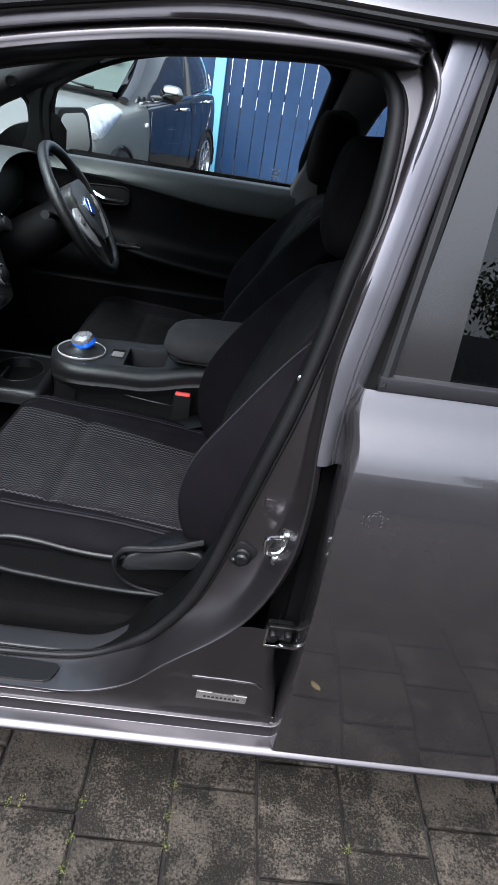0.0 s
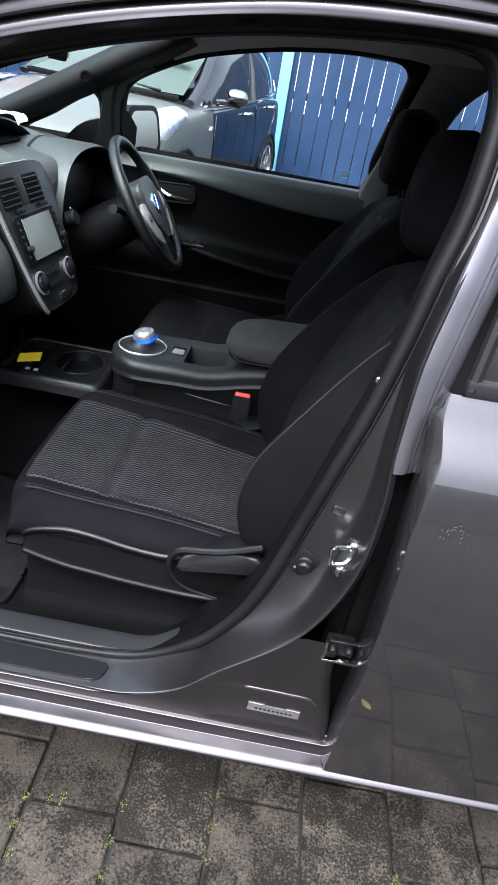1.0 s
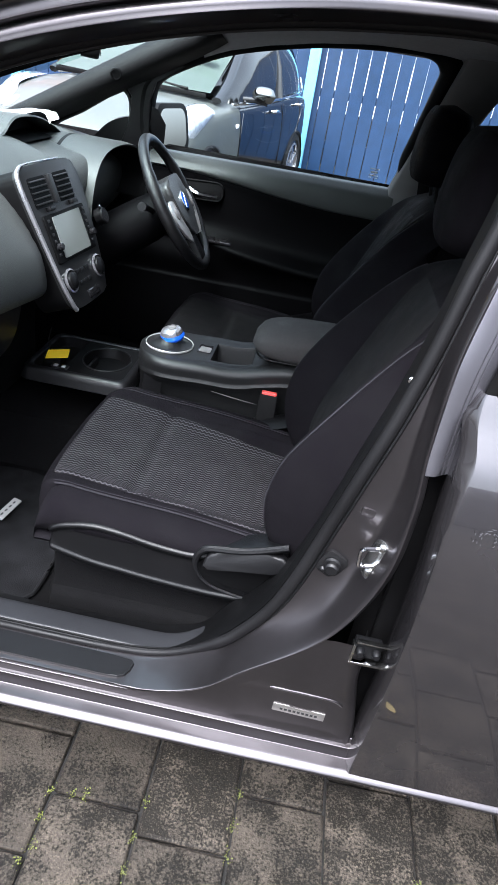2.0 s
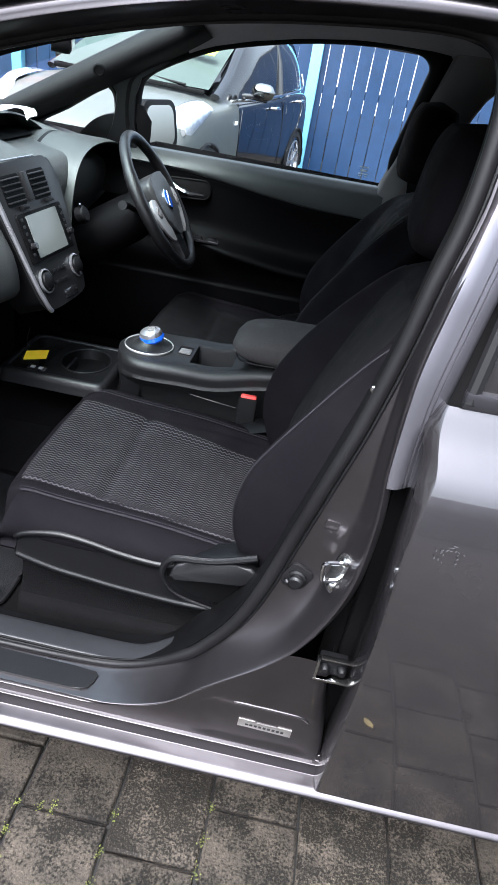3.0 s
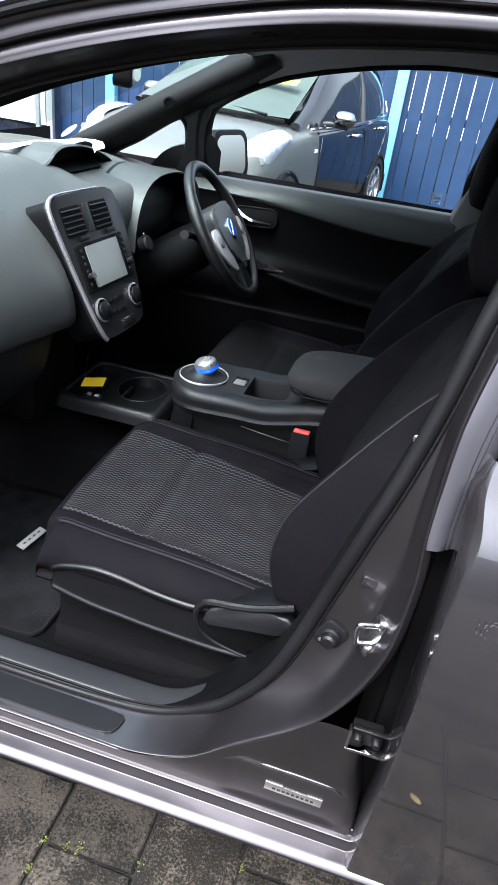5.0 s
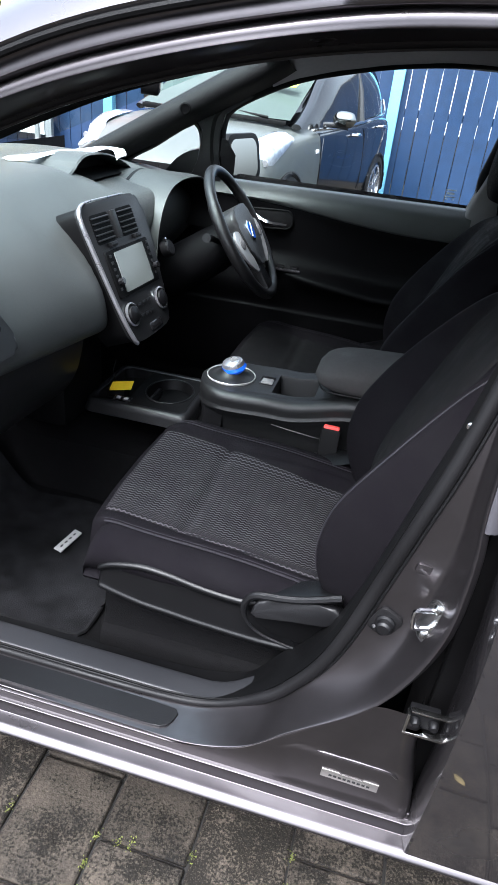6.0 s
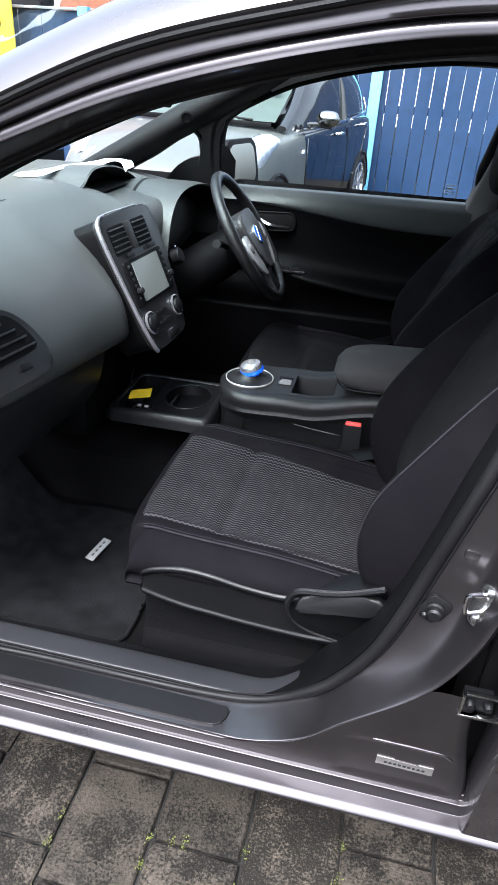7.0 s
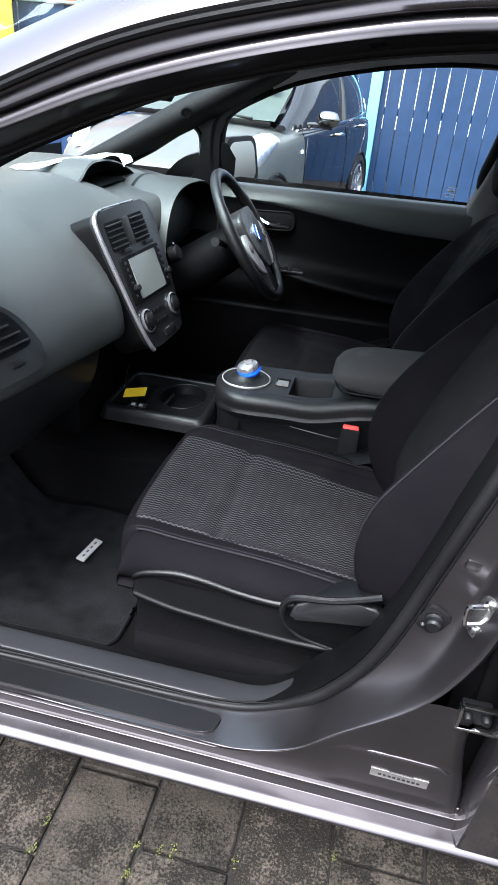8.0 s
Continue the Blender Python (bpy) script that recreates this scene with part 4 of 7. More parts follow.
def driver_door():
    d = part("driver_door", bmesh.new(), DARK, car, "closed driver door with black trim")

    def belt(x):
        return 0.942 + 0.010 * (x + 0.45)

    def ledge(x):
        """Lower edge of the soft window ledge, dropping towards the back."""
        return 0.905 - 0.046 * smooth01(-0.50, 0.10, x)

    def row(x):
        b, e = belt(x), ledge(x)
        arm = 0.05 * smooth01(-0.20, -0.42, x)
        drop = 0.034 * smooth01(-0.36, 0.05, x)
        return glide([(x, 1.64, b - 0.004), (x, 1.606, b - 0.006), (x, 1.580, e + 0.012), (x, 1.573, e - 0.004), (x, 1.579, e - 0.03), (x, 1.586, 0.79), (x, 1.588, 0.745 - drop), (x, 1.572, 0.718 - drop), (x, 1.530 + arm, 0.700 - drop), (x, 1.518 + arm, 0.690 - drop), (x, 1.522 + arm, 0.676 - drop), (x, 1.558, 0.625), (x, 1.576, 0.565), (x, 1.572, 0.552), (x, 1.571, 0.545), (x, 1.573, 0.535), (x, 1.574, 0.42), (x, 1.58, 0.30)], 3)

    bm = skin(bmesh.new(), [row(-0.80 + 1.10 * k / 36) for k in range(37)])
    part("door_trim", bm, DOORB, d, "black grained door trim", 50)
    rows = []
    for k in range(33):
        x = -0.66 + 0.90 * k / 32
        b, e = belt(x), ledge(x)
        rows.append(glide([(x, 1.655, b + 0.001), (x, 1.606, b + 0.003), (x, 1.594, b - 0.001), (x, 1.578, b - 0.013), (x, 1.567, b - 0.027), (x, 1.563, (b - 0.03 + e) / 2), (x, 1.565, e + 0.004), (x, 1.569, e - 0.002), (x, 1.580, e - 0.006)], 2))
    part("window_ledge", skin(bmesh.new(), rows), LEDGE, d, "soft grey vinyl window ledge")
    bm = bmesh.new()
    slab(bm, rounded(-0.07, -0.027, 0.07, 0.027, 0.022), 0.02, axes((-0.375, 1.5745, 0.848), (1, 0, 0.05), (0, 0, 1)), 0.002)
    cup = part("handle_cup", bm, DARK, d)
    bm = bmesh.new()
    tube(bm, [axes((-0.375, 1.574, 0.848), (1, 0, 0.05), (0, 0, 1)) @ Vector((x, y, 0)) for x, y in rounded(-0.072, -0.029, 0.072, 0.029, 0.023)], 0.003, 6, True)
    part("cup_rim", bm, DARK, cup)
    bm = bmesh.new()
    tube(bm, glide([(-0.435, 1.562, 0.868), (-0.415, 1.552, 0.853), (-0.375, 1.546, 0.840), (-0.318, 1.556, 0.838)], 5), [0.006 + 0.004 * math.sin(math.pi * k / 15) for k in range(16)], 8)
    part("door_handle", bm, CHROME, d, "chrome inner door handle")
    bm = bmesh.new()
    box(bm, (-0.30, 1.552, 0.700), (0.10, 0.035, 0.010), 0.004, None)
    sw = part("switch_panel", bm, GLOSSB, d)
    for k in range(2):
        bm = bmesh.new()
        box(bm, (-0.322 + 0.045 * k, 1.55, 0.707), (0.028, 0.018, 0.010), 0.003)
        part("window_switch", bm, BLACK, sw)


driver_door()


def cabin_shell():
    """Floor, tunnel and the plain closings of the cabin."""
    bm = bmesh.new()
    rows = []
    for k in range(21):
        x = -1.15 + 2.3 * k / 20
        z = 0.235 + 0.30 * smooth01(-0.85, -1.15, x) + 0.04 * smooth01(-0.40, -0.30, x)
        rows.append(glide([(x, 0.215, 0.30), (x, 0.255, z + 0.01), (x, 0.30, z), (x, 0.66, z), (x, 0.73, z + 0.03), (x, 0.77, z + 0.13), (x, 0.86, z + 0.16), (x, 0.95, z + 0.13), (x, 0.99, z + 0.03), (x, 1.06, z), (x, 1.55, z), (x, 1.60, z + 0.06)], 2))
    part("floor_carpet", skin(bmesh.new(), rows), CARPET, car, "black carpeted cabin floor")
    bm.free()
    # broad grey sill trim inside the seal, rounded off before the post
    prof = [(0.132, 0.3465, 0), (0.135, 0.3500, 0), (0.142, 0.3500, 0), (0.160, 0.3480, 0), (0.176, 0.3450, 0), (0.183, 0.3405, 0), (0.187, 0.325, 0), (0.190, 0.28, 0), (0.192, 0.24, 0)]
    rows = []
    for k in range(45):
        x = -0.92 + 0.905 * k / 44
        lift = 0.034 * smooth01(-0.14, 0.03, x) ** 2
        turn = 0.030 * smooth01(-0.12, 0.0, x) ** 2
        rows.append([(x, p.x + turn, p.y + lift) for p in glide(prof, 3)])
    part("sill_trim", skin(bmesh.new(), rows, caps=False), SILLM, car, "grey plastic sill trim", 60)
    for y, z, r in ((0.1245, 0.3500, 0.0042), (0.1305, 0.3490, 0.0022)):
        bm = bmesh.new()
        tube(bm, glide([(-0.9, y, z), (-0.5, y, z), (-0.29, y, z), (-0.16, y, z + 0.001), (-0.08, y + 0.003, z + 0.012), (-0.03, y + 0.006, z + 0.035)], 6), r, 8)
        part("sill_bead", bm, DARK, car)
    bm = bmesh.new()
    skin(bm, [[(1.2, y, z) for y in (0.1, 0.5, 0.86, 1.2, 1.65)] for z in (0.2, 0.7, 1.1, 1.45)])
    part("rear_bulkhead", bm, DARK, car)
    bm = bmesh.new()
    skin(bm, [[(-1.16, y, z) for y in (0.16, 0.5, 0.86, 1.2, 1.68)] for z in (0.2, 0.6, 1.0)])
    part("firewall", bm, DARK, car)
    bm = bmesh.new()
    skin(bm, [[(x, 1.66, z) for x in (-1.16, -0.6, 0.0, 0.6, 1.25)] for z in (0.2, 0.5, 0.9)])
    skin(bm, [[(x, 1.72, z) for x in (-1.16, -0.6, 0.0, 0.6, 1.25)] for z in (0.2, 0.5, 0.95)])
    part("outer_side", bm, PAINT, car)
    bm = bmesh.new()
    skin(bm, [[(0.235, 0.12, z), (0.26, 0.14, z), (1.2, 0.14, z)] for z in (0.2, 0.5, 0.95)])
    part("rear_door_lining", bm, DARK, car)
    bm = bmesh.new()
    skin(bm, [[(x, y, 0.18) for x in (-1.16, 0, 1.25)] for y in (0.2, 0.9, 1.6)])
    part("underbody", bm, DARK, car)


cabin_shell()


def outer_body():
    """Nose, tail and wheels beyond the cabin."""
    def shell(secs):
        rows = []
        for x, w, low, belt, shoulder, top in secs:
            half = [(w - 0.05, low), (w, low + 0.14), (w + 0.012, 0.60), (w - 0.01, belt), (w - 0.09, shoulder), (w * 0.62, top - 0.02), (0, top)]
            near = glide([(x, 0.86 - a, z) for a, z in half], 3)
            rows.append(near + [Vector((p.x, 1.72 - p.y, p.z)) for p in near[:-1]][::-1])
        cols = [glide(list(q), 4) for q in zip(*rows)]
        return [list(q) for q in zip(*cols)]

    nose = [(-0.97, 0.83, 0.24, 0.86, 0.93, 0.965), (-1.3, 0.85, 0.25, 0.82, 0.90, 0.95), (-1.7, 0.84, 0.27, 0.76, 0.83, 0.90), (-2.1, 0.77, 0.27, 0.68, 0.73, 0.80), (-2.32, 0.62, 0.28, 0.60, 0.62, 0.67), (-2.42, 0.42, 0.30, 0.48, 0.50, 0.53)]
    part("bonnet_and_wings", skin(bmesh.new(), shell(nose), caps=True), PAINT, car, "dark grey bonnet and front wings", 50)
    tail = [(1.25, 0.83, 0.24, 0.95, 1.12, 1.40), (1.5, 0.84, 0.25, 0.96, 1.12, 1.35), (1.75, 0.82, 0.27, 0.95, 1.06, 1.19), (1.95, 0.76, 0.28, 0.88, 0.95, 1.0), (2.06, 0.66, 0.30, 0.74, 0.78, 0.80)]
    part("hatch_and_quarters", skin(bmesh.new(), shell(tail), caps=True), PAINT, car, "dark grey tail with hatch", 50)
    for x in (-1.52, 1.55):
        for sgn in (-1, 1):
            W = pose(x, 0.86 + sgn * 0.77, 0.315, -90 * sgn)
            bm = bmesh.new()
            lathe(bm, [(0.20, 0.08), (0.25, 0.105), (0.30, 0.10), (0.315, 0.07), (0.315, -0.09), (0.20, -0.11)], W, 32)
            wh = part("wheel", bm, TYRE, car, "road wheel with alloy spokes")
            bm = bmesh.new()
            lathe(bm, [(0.205, 0.07), (0.215, 0.10), (0.20, 0.105), (0.18, 0.07)], W, 32)
            part("rim", bm, SILVER, wh)
            for k in range(5):
                bm = bmesh.new()
                box(bm, (0.10, 0, 0.088), (0.20, 0.04, 0.02), 0.005, W @ pose(0, 0, 0, 0, 0, 72 * k))
                part("spoke", bm, SILVER, wh)
            bm = bmesh.new()
            tube(bm, [(x + 0.345 * math.cos(a), 0.86 + sgn * 0.852, 0.315 + 0.345 * math.sin(a)) for a in [math.pi * k / 16 for k in range(17)]], 0.022, 6)
            part("wheel_arch", bm, DARK, car)
    for sgn in (-1, 1):
        bm = bmesh.new()
        slab(bm, [(p.x, p.y) for p in glide([(-0.20, -0.04, 0), (0.0, -0.055, 0), (0.24, 0.03, 0), (0.20, 0.05, 0), (-0.05, 0.045, 0)], 4, True)], 0.04, axes((-2.02, 0.86 + sgn * 0.78, 0.735), (1, sgn * 0.22, 0.16), (0, -sgn * 0.55, 0.8)) @ (Matrix() if sgn < 0 else pose(0, 0, 0, 180)), 0.01)
        part("headlamp", bm, LAMP, car, "clear headlamp")
        bm = bmesh.new()
        box(bm, (1.97, 0.86 + sgn * 0.70, 0.86), (0.10, 0.10, 0.24), 0.03)
        part("tail_lamp", bm, RED, car, "red tail lamp")


outer_body()


# ---- inside the car ----
SEAT_Y = 0.482


def seat_top(x, y):
    """Height of the cushion over the floor plan, y from the seat's middle line."""
    d = abs(y)
    z = 0.5405 - 0.140 * (x + 0.36) - 0.010 * smooth01(-0.34, -0.40, x)
    rise = 0.014 + 0.020 * smooth01(-0.36, -0.05, x)
    z += rise * smooth01(0.115, 0.192, d) - 0.006 * (1 - (d / 0.17) ** 2 if d < 0.17 else 0)
    z -= 0.0060 * math.exp(-((x + 0.214 + 0.02 * d) / 0.012) ** 2) * smooth01(0.19, 0.15, d)
    z -= 0.0035 * math.exp(-((d - insert_half(x)) / 0.006) ** 2)
    return z


def insert_half(x):
    """Half the width of the knit panel."""
    return 0.160 + 0.016 * smooth01(-0.30, 0.04, x)


def nose_back(x, v):
    """How far the front corners of the cushion turn back."""
    return 0.058 * smooth01(-0.10, -0.40, x) * abs(v / 0.25) ** 3.2


def car_seat():
    s = thing("front_car_seat", "black cloth front seat with zigzag knit centre", "car seat", "front seats", at=(0, SEAT_Y, 0.28))
    Y = SEAT_Y
    # cushion: rows from the nose to the back, with a rolled side under the piping
    rows = []
    xs = [-0.404, -0.403, -0.398, -0.389, -0.376] + [-0.36 + 0.50 * k / 26 for k in range(27)]
    for i, x in enumerate(xs):
        nose = (0.105, 0.060, 0.026, 0.009, 0.002, 0)[min(i, 5)]
        vs = [-0.192 + 0.384 * j / 72 for j in range(73)]
        top = [(x + nose_back(x, v), Y + v, seat_top(x, v) - nose) for v in vs]
        ex, et = x + nose_back(x, 0.225), seat_top(x, 0.192) - nose
        lo = 0.470
        side = [(ex, Y - 0.232, lo), (ex, Y - 0.2465, lo + (et - lo) * 0.12), (ex, Y - 0.2525, lo + (et - lo) * 0.40), (ex, Y - 0.250, lo + (et - lo) * 0.64), (ex, Y - 0.236, et - (et - lo) * 0.16), (ex, Y - 0.216, et - 0.002), (ex, Y - 0.204, et - 0.0015), (ex, Y - 0.198, et - 0.0045)]
        rows.append(side + top + [(p[0], 2 * Y - p[1], p[2]) for p in side[::-1]])
    rows.insert(0, [(p[0] + 0.03, p[1], min(p[2], 0.462)) for p in rows[0]])
    part("cushion", skin(bmesh.new(), rows), CLOTH, s, sharp=60)
    # knit insert a little proud of the cushion
    rows = []
    for i in range(81):
        x = -0.392 + 0.500 * i / 80
        half = insert_half(x)
        nose = 0.024 * smooth01(-0.368, -0.398, x)
        row = []
        for j in range(49):
            v = -half + (2 * half - 0.035 * smooth01(-0.30, 0.06, x)) * j / 48
            edge = 0.0036 * (j in (0, 48)) + 0.0036 * (i in (0, 80))
            row.append((x + nose_back(x, v), Y + v, seat_top(x, v) - nose + 0.0029 - edge))
        rows.append(row)
    part("seat_insert", skin(bmesh.new(), rows), KNIT, s, "zigzag patterned knit insert")
    # double stitched piping along the edges of the cushion
    for sgn in (-1, 1):
        bm = bmesh.new()
        for off, r in ((0.1985, 0.0020), (0.1940, 0.0006), (0.2035, 0.0006)):
            tube(bm, [(x + nose_back(x, off), Y + sgn * off, seat_top(x, 0.192) + (0.0000 if r < 0.001 else -0.0030)) for x in [-0.372 + 0.44 * k / 30 for k in range(31)]], r, 5)
        part("seam", bm, PIPING, s, "dark stitched piping")
    # backrest: side wings bulge forward low down and run into the centre at the top
    wing = [(0.455, 0.120), (0.485, 0.076), (0.52, 0.050), (0.56, 0.030), (0.60, 0.020), (0.64, 0.019), (0.70, 0.033), (0.76, 0.066), (0.83, 0.114), (0.88, 0.152), (0.92, 0.186), (0.96, 0.228), (0.99, 0.268), (1.01, 0.310)]
    core = [(0.455, 0.130), (0.50, 0.108), (0.56, 0.096), (0.64, 0.102), (0.72, 0.128), (0.80, 0.160), (0.88, 0.196), (0.94, 0.228), (0.98, 0.262), (1.01, 0.310)]
    wing, core = glide([(z, x, 0) for z, x in wing], 8), glide([(z, x, 0) for z, x in core], 8)

    def along(line, z):
        for p, q in zip(line, line[1:]):
            if z <= q.x:
                return p.y + (q.y - p.y) * max(0, z - p.x) / max(1e-6, q.x - p.x)
        return line[-1].y

    def half(z):
        return 0.262 - 0.030 * smooth01(0.76, 0.97, z) - 0.07 * smooth01(0.93, 1.01, z) ** 2 - 0.03 * smooth01(0.56, 0.455, z)

    def back(z, v):
        h, d = half(z), abs(v)
        x = along(core, z) + (along(wing, z) - along(core, z)) * smooth01(0.115, h - 0.035, d)
        return Vector((x + 0.110 * smooth01(h - 0.075, h + 0.010, d) ** 1.7 + 0.004 * math.exp(-((d - h + 0.052) / 0.004) ** 2), Y - 0.012 + v, z))

    rows = []
    for i in range(45):
        z = 0.457 + 0.552 * i / 44
        h = half(z)
        cx = along(core, z)
        rows.append([back(z, -h + 2 * h * j / 96) for j in range(97)] + [Vector((cx + 0.12 - 0.03 * abs(f) ** 3, Y - 0.012 + f * (h - 0.01), z)) for f in (1, 0.5, 0, -0.5, -1)])
    part("backrest", skin(bmesh.new(), rows, wrap_v=True, caps=True), CLOTH, s, sharp=60)
    rows = []
    for i in range(41):
        z = 0.585 + 0.375 * i / 40
        w = 0.118 - 0.02 * smooth01(0.9, 0.98, z) ** 2
        rows.append([back(z, -w + 2 * w * j / 30) + Vector((-0.003 + 0.004 * (j in (0, 30)) + 0.004 * (i in (0, 40)), 0, 0)) for j in range(31)])
    part("back_insert", skin(bmesh.new(), rows), mat("plain_knit", (0.0062, 0.0062, 0.0066), 0.9, 0, 0.25, 200, 0.5, 1500, spec=0.12), s, "black knit back panel")
    for sgn in (-1, 1):
        bm = bmesh.new()
        tube(bm, [back(z, sgn * (half(z) - 0.052)) + Vector((-0.0012, 0, 0)) for z in [0.575 + 0.39 * k / 40 for k in range(41)]], 0.0018, 6)
        part("seam", bm, PIPING, s, "dark stitched piping")
    # headrest with its two posts
    hm = axes((0.272, Y - 0.002, 1.122), (0.10, 0, 0.995), (0, 1, 0))
    rows = []
    for i in range(17):
        t = -1 + 2 * i / 16
        r = (1 - abs(t) ** 2.8) ** (1 / 2.8) if abs(t) < 1 else 0.02
        ring = []
        for k in range(28):
            w = 2 * math.pi * k / 28
            c, sn = math.cos(w), math.sin(w)
            e = 0.68
            ring.append(hm @ Vector((t * 0.098, math.copysign(abs(c) ** e, c) * 0.128 * (0.86 + 0.14 * r) * max(r, 0.02), math.copysign(abs(sn) ** e, sn) * 0.060 * max(r ** 0.7, 0.02))))
        rows.append(ring)
    part("headrest", skin(bmesh.new(), rows, wrap_v=True, caps=True), CLOTH, s, sharp=60)
    for dy in (-0.06, 0.06):
        bm = bmesh.new()
        tube(bm, [(0.30, Y - 0.012 + dy, 0.94), (0.280, Y - 0.012 + dy, 1.05)], 0.006, 8)
        part("headrest_post", bm, DARK, s)
    # plastic side trim: an upper roll, a hollow face, a lower bead, and the lever in its bay
    roll = glide([(-0.356, 0.470, 0), (-0.33, 0.490, 0), (-0.305, 0.502, 0), (-0.254, 0.512, 0), (-0.203, 0.509, 0), (-0.153, 0.500, 0), (-0.104, 0.495, 0), (-0.064, 0.496, 0), (-0.02, 0.512, 0), (0.04, 0.534, 0), (0.09, 0.552, 0)], 4)
    bead = glide([(-0.356, 0.452, 0), (-0.33, 0.449, 0), (-0.305, 0.442, 0), (-0.254, 0.431, 0), (-0.203, 0.426, 0), (-0.153, 0.421, 0), (-0.104, 0.418, 0), (-0.064, 0.416, 0), (-0.02, 0.415, 0), (0.04, 0.418, 0), (0.09, 0.424, 0)], 4)
    for sgn in (-1, 1):
        yo = Y + sgn * 0.2575
        rows = []
        for k, (a, b) in enumerate(zip(roll, bead)):
            tip = smooth01(4, 0, k)
            dz = a.y - b.y
            sec = [(-0.060, a.y - 0.004), (-0.030, a.y + 0.004), (-0.008, a.y + 0.006), (-0.0005, a.y + 0.001), (-0.002, a.y - 0.005), (-0.007, a.y - 0.011), (-0.009, a.y - 0.35 * dz), (-0.008, a.y - 0.60 * dz), (-0.006, b.y + 0.010), (-0.004, b.y + 0.004), (-0.001, b.y), (-0.004, b.y - 0.008), (-0.016, b.y - 0.018), (-0.032, b.y - 0.034), (-0.040, b.y - 0.044)]
            rows.append([(a.x + 0.010 * tip * (1 - abs(2 * j / 28 - 1)), yo + sgn * (p.x - 0.045 * tip), p.y - 0.010 * tip) for j, p in enumerate(glide([(u, v, 0) for u, v in sec], 2))])
        tr = part("side_trim", skin(bmesh.new(), rows, caps=True), TRIMB, s, "black plastic seat side trim", 70)
        if sgn < 0:
            bm = bmesh.new()
            sur = glide([(0.088, yo - 0.002, 0.561), (0.034, yo - 0.004, 0.541), (-0.002, yo - 0.005, 0.533), (-0.044, yo - 0.005, 0.527), (-0.060, yo - 0.004, 0.514), (-0.066, yo - 0.003, 0.492), (-0.062, yo - 0.002, 0.470), (-0.048, yo - 0.003, 0.451), (-0.018, yo - 0.004, 0.437), (0.044, yo - 0.004, 0.426), (0.080, yo - 0.002, 0.424)], 5)
            tube(bm, sur, [0.0062 - 0.0036 * smooth01(22, 36, k) for k in range(len(sur))], 8)
            part("lever_surround", bm, BLACK, tr)
            bm = bmesh.new()
            bay = [(-0.056, 0.500), (-0.040, 0.520), (0.08, 0.548), (0.08, 0.432), (-0.015, 0.442), (-0.050, 0.466)]
            slab(bm, [(x, z - 0.49) for x, z in bay[::-1]], 0.002, axes((0, yo + 0.004, 0.49), (1, 0, 0), (0, 0, 1)))
            part("lever_bay", bm, DARK, tr)
            bm = bmesh.new()
            slab(bm, [(p.x, p.y) for p in glide([(-0.068, -0.010, 0), (-0.055, 0.012, 0), (-0.02, 0.017, 0), (0.07, 0.016, 0), (0.072, -0.014, 0), (0.0, -0.016, 0), (-0.06, -0.017, 0)], 3, True)], 0.024, axes((0.014, yo - 0.012, 0.515), (1, 0, 0.16), (-0.14, 0.30, 1)), 0.006, 3)
            part("height_lever", bm, BLACK, tr, "black seat height lever")
    # carpeted plinth and runners
    rows = []
    for x in (-0.345, -0.335, -0.25, -0.1, 0.05, 0.14, 0.15):
        e = 0.02 if x in (-0.345, 0.15) else 0
        rows.append([(x, Y - 0.250 + e, 0.27), (x, Y - 0.246 + e, 0.315), (x, Y - 0.238 + e, 0.326), (x, Y - 0.228 + e, 0.330), (x, Y - 0.222 + e, 0.345), (x, Y - 0.218 + e, 0.44 - e), (x, Y + 0.218 - e, 0.44 - e), (x, Y + 0.24 - e, 0.27)])
    part("seat_base", skin(bmesh.new(), rows, caps=True), CARPET, s, "black carpeted seat base")
    for dy in (-0.2, 0.2):
        bm = bmesh.new()
        box(bm, (-0.09, Y + dy, 0.295), (0.44, 0.05, 0.04), 0.006)
        part("runner", bm, DARK, s)
    return s


near_seat = car_seat()
far_seat = copy_thing(near_seat, pose(0.02, 1.246, 0.28))
for ob in far_seat.children:
    if ob.name.startswith("seat_insert"):
        ob.data = ob.data.copy()
        ob.data.materials[0] = bpy.data.materials["plain_knit"]
        tagged(ob, "plain black knit insert")


def seat_buckle():
    b = thing("seat_belt_buckle", "black seat belt buckle with red release button", "buckle", at=(-0.02, 0.735, 0.5))
    bm = bmesh.new()
    m = axes((-0.008, 0.722, 0.540), (1, 0, 0.0), (0, 0.15, 1))
    slab(bm, rounded(-0.022, -0.055, 0.022, 0.042, 0.005), 0.022, m, 0.004)
    part("housing", bm, DARK, b)
    bm = bmesh.new()
    box(bm, (0, 0.043, -0.010), (0.036, 0.010, 0.015), 0.003, m)
    part("release_button", bm, RED, b, "red release button")
    bm = bmesh.new()
    tube(bm, [(-0.01, 0.748, 0.50), (0.01, 0.752, 0.42), (0.03, 0.752, 0.36)], 0.014, 8, flat=0.4)
    part("stalk", bm, DARK, b)


seat_buckle()


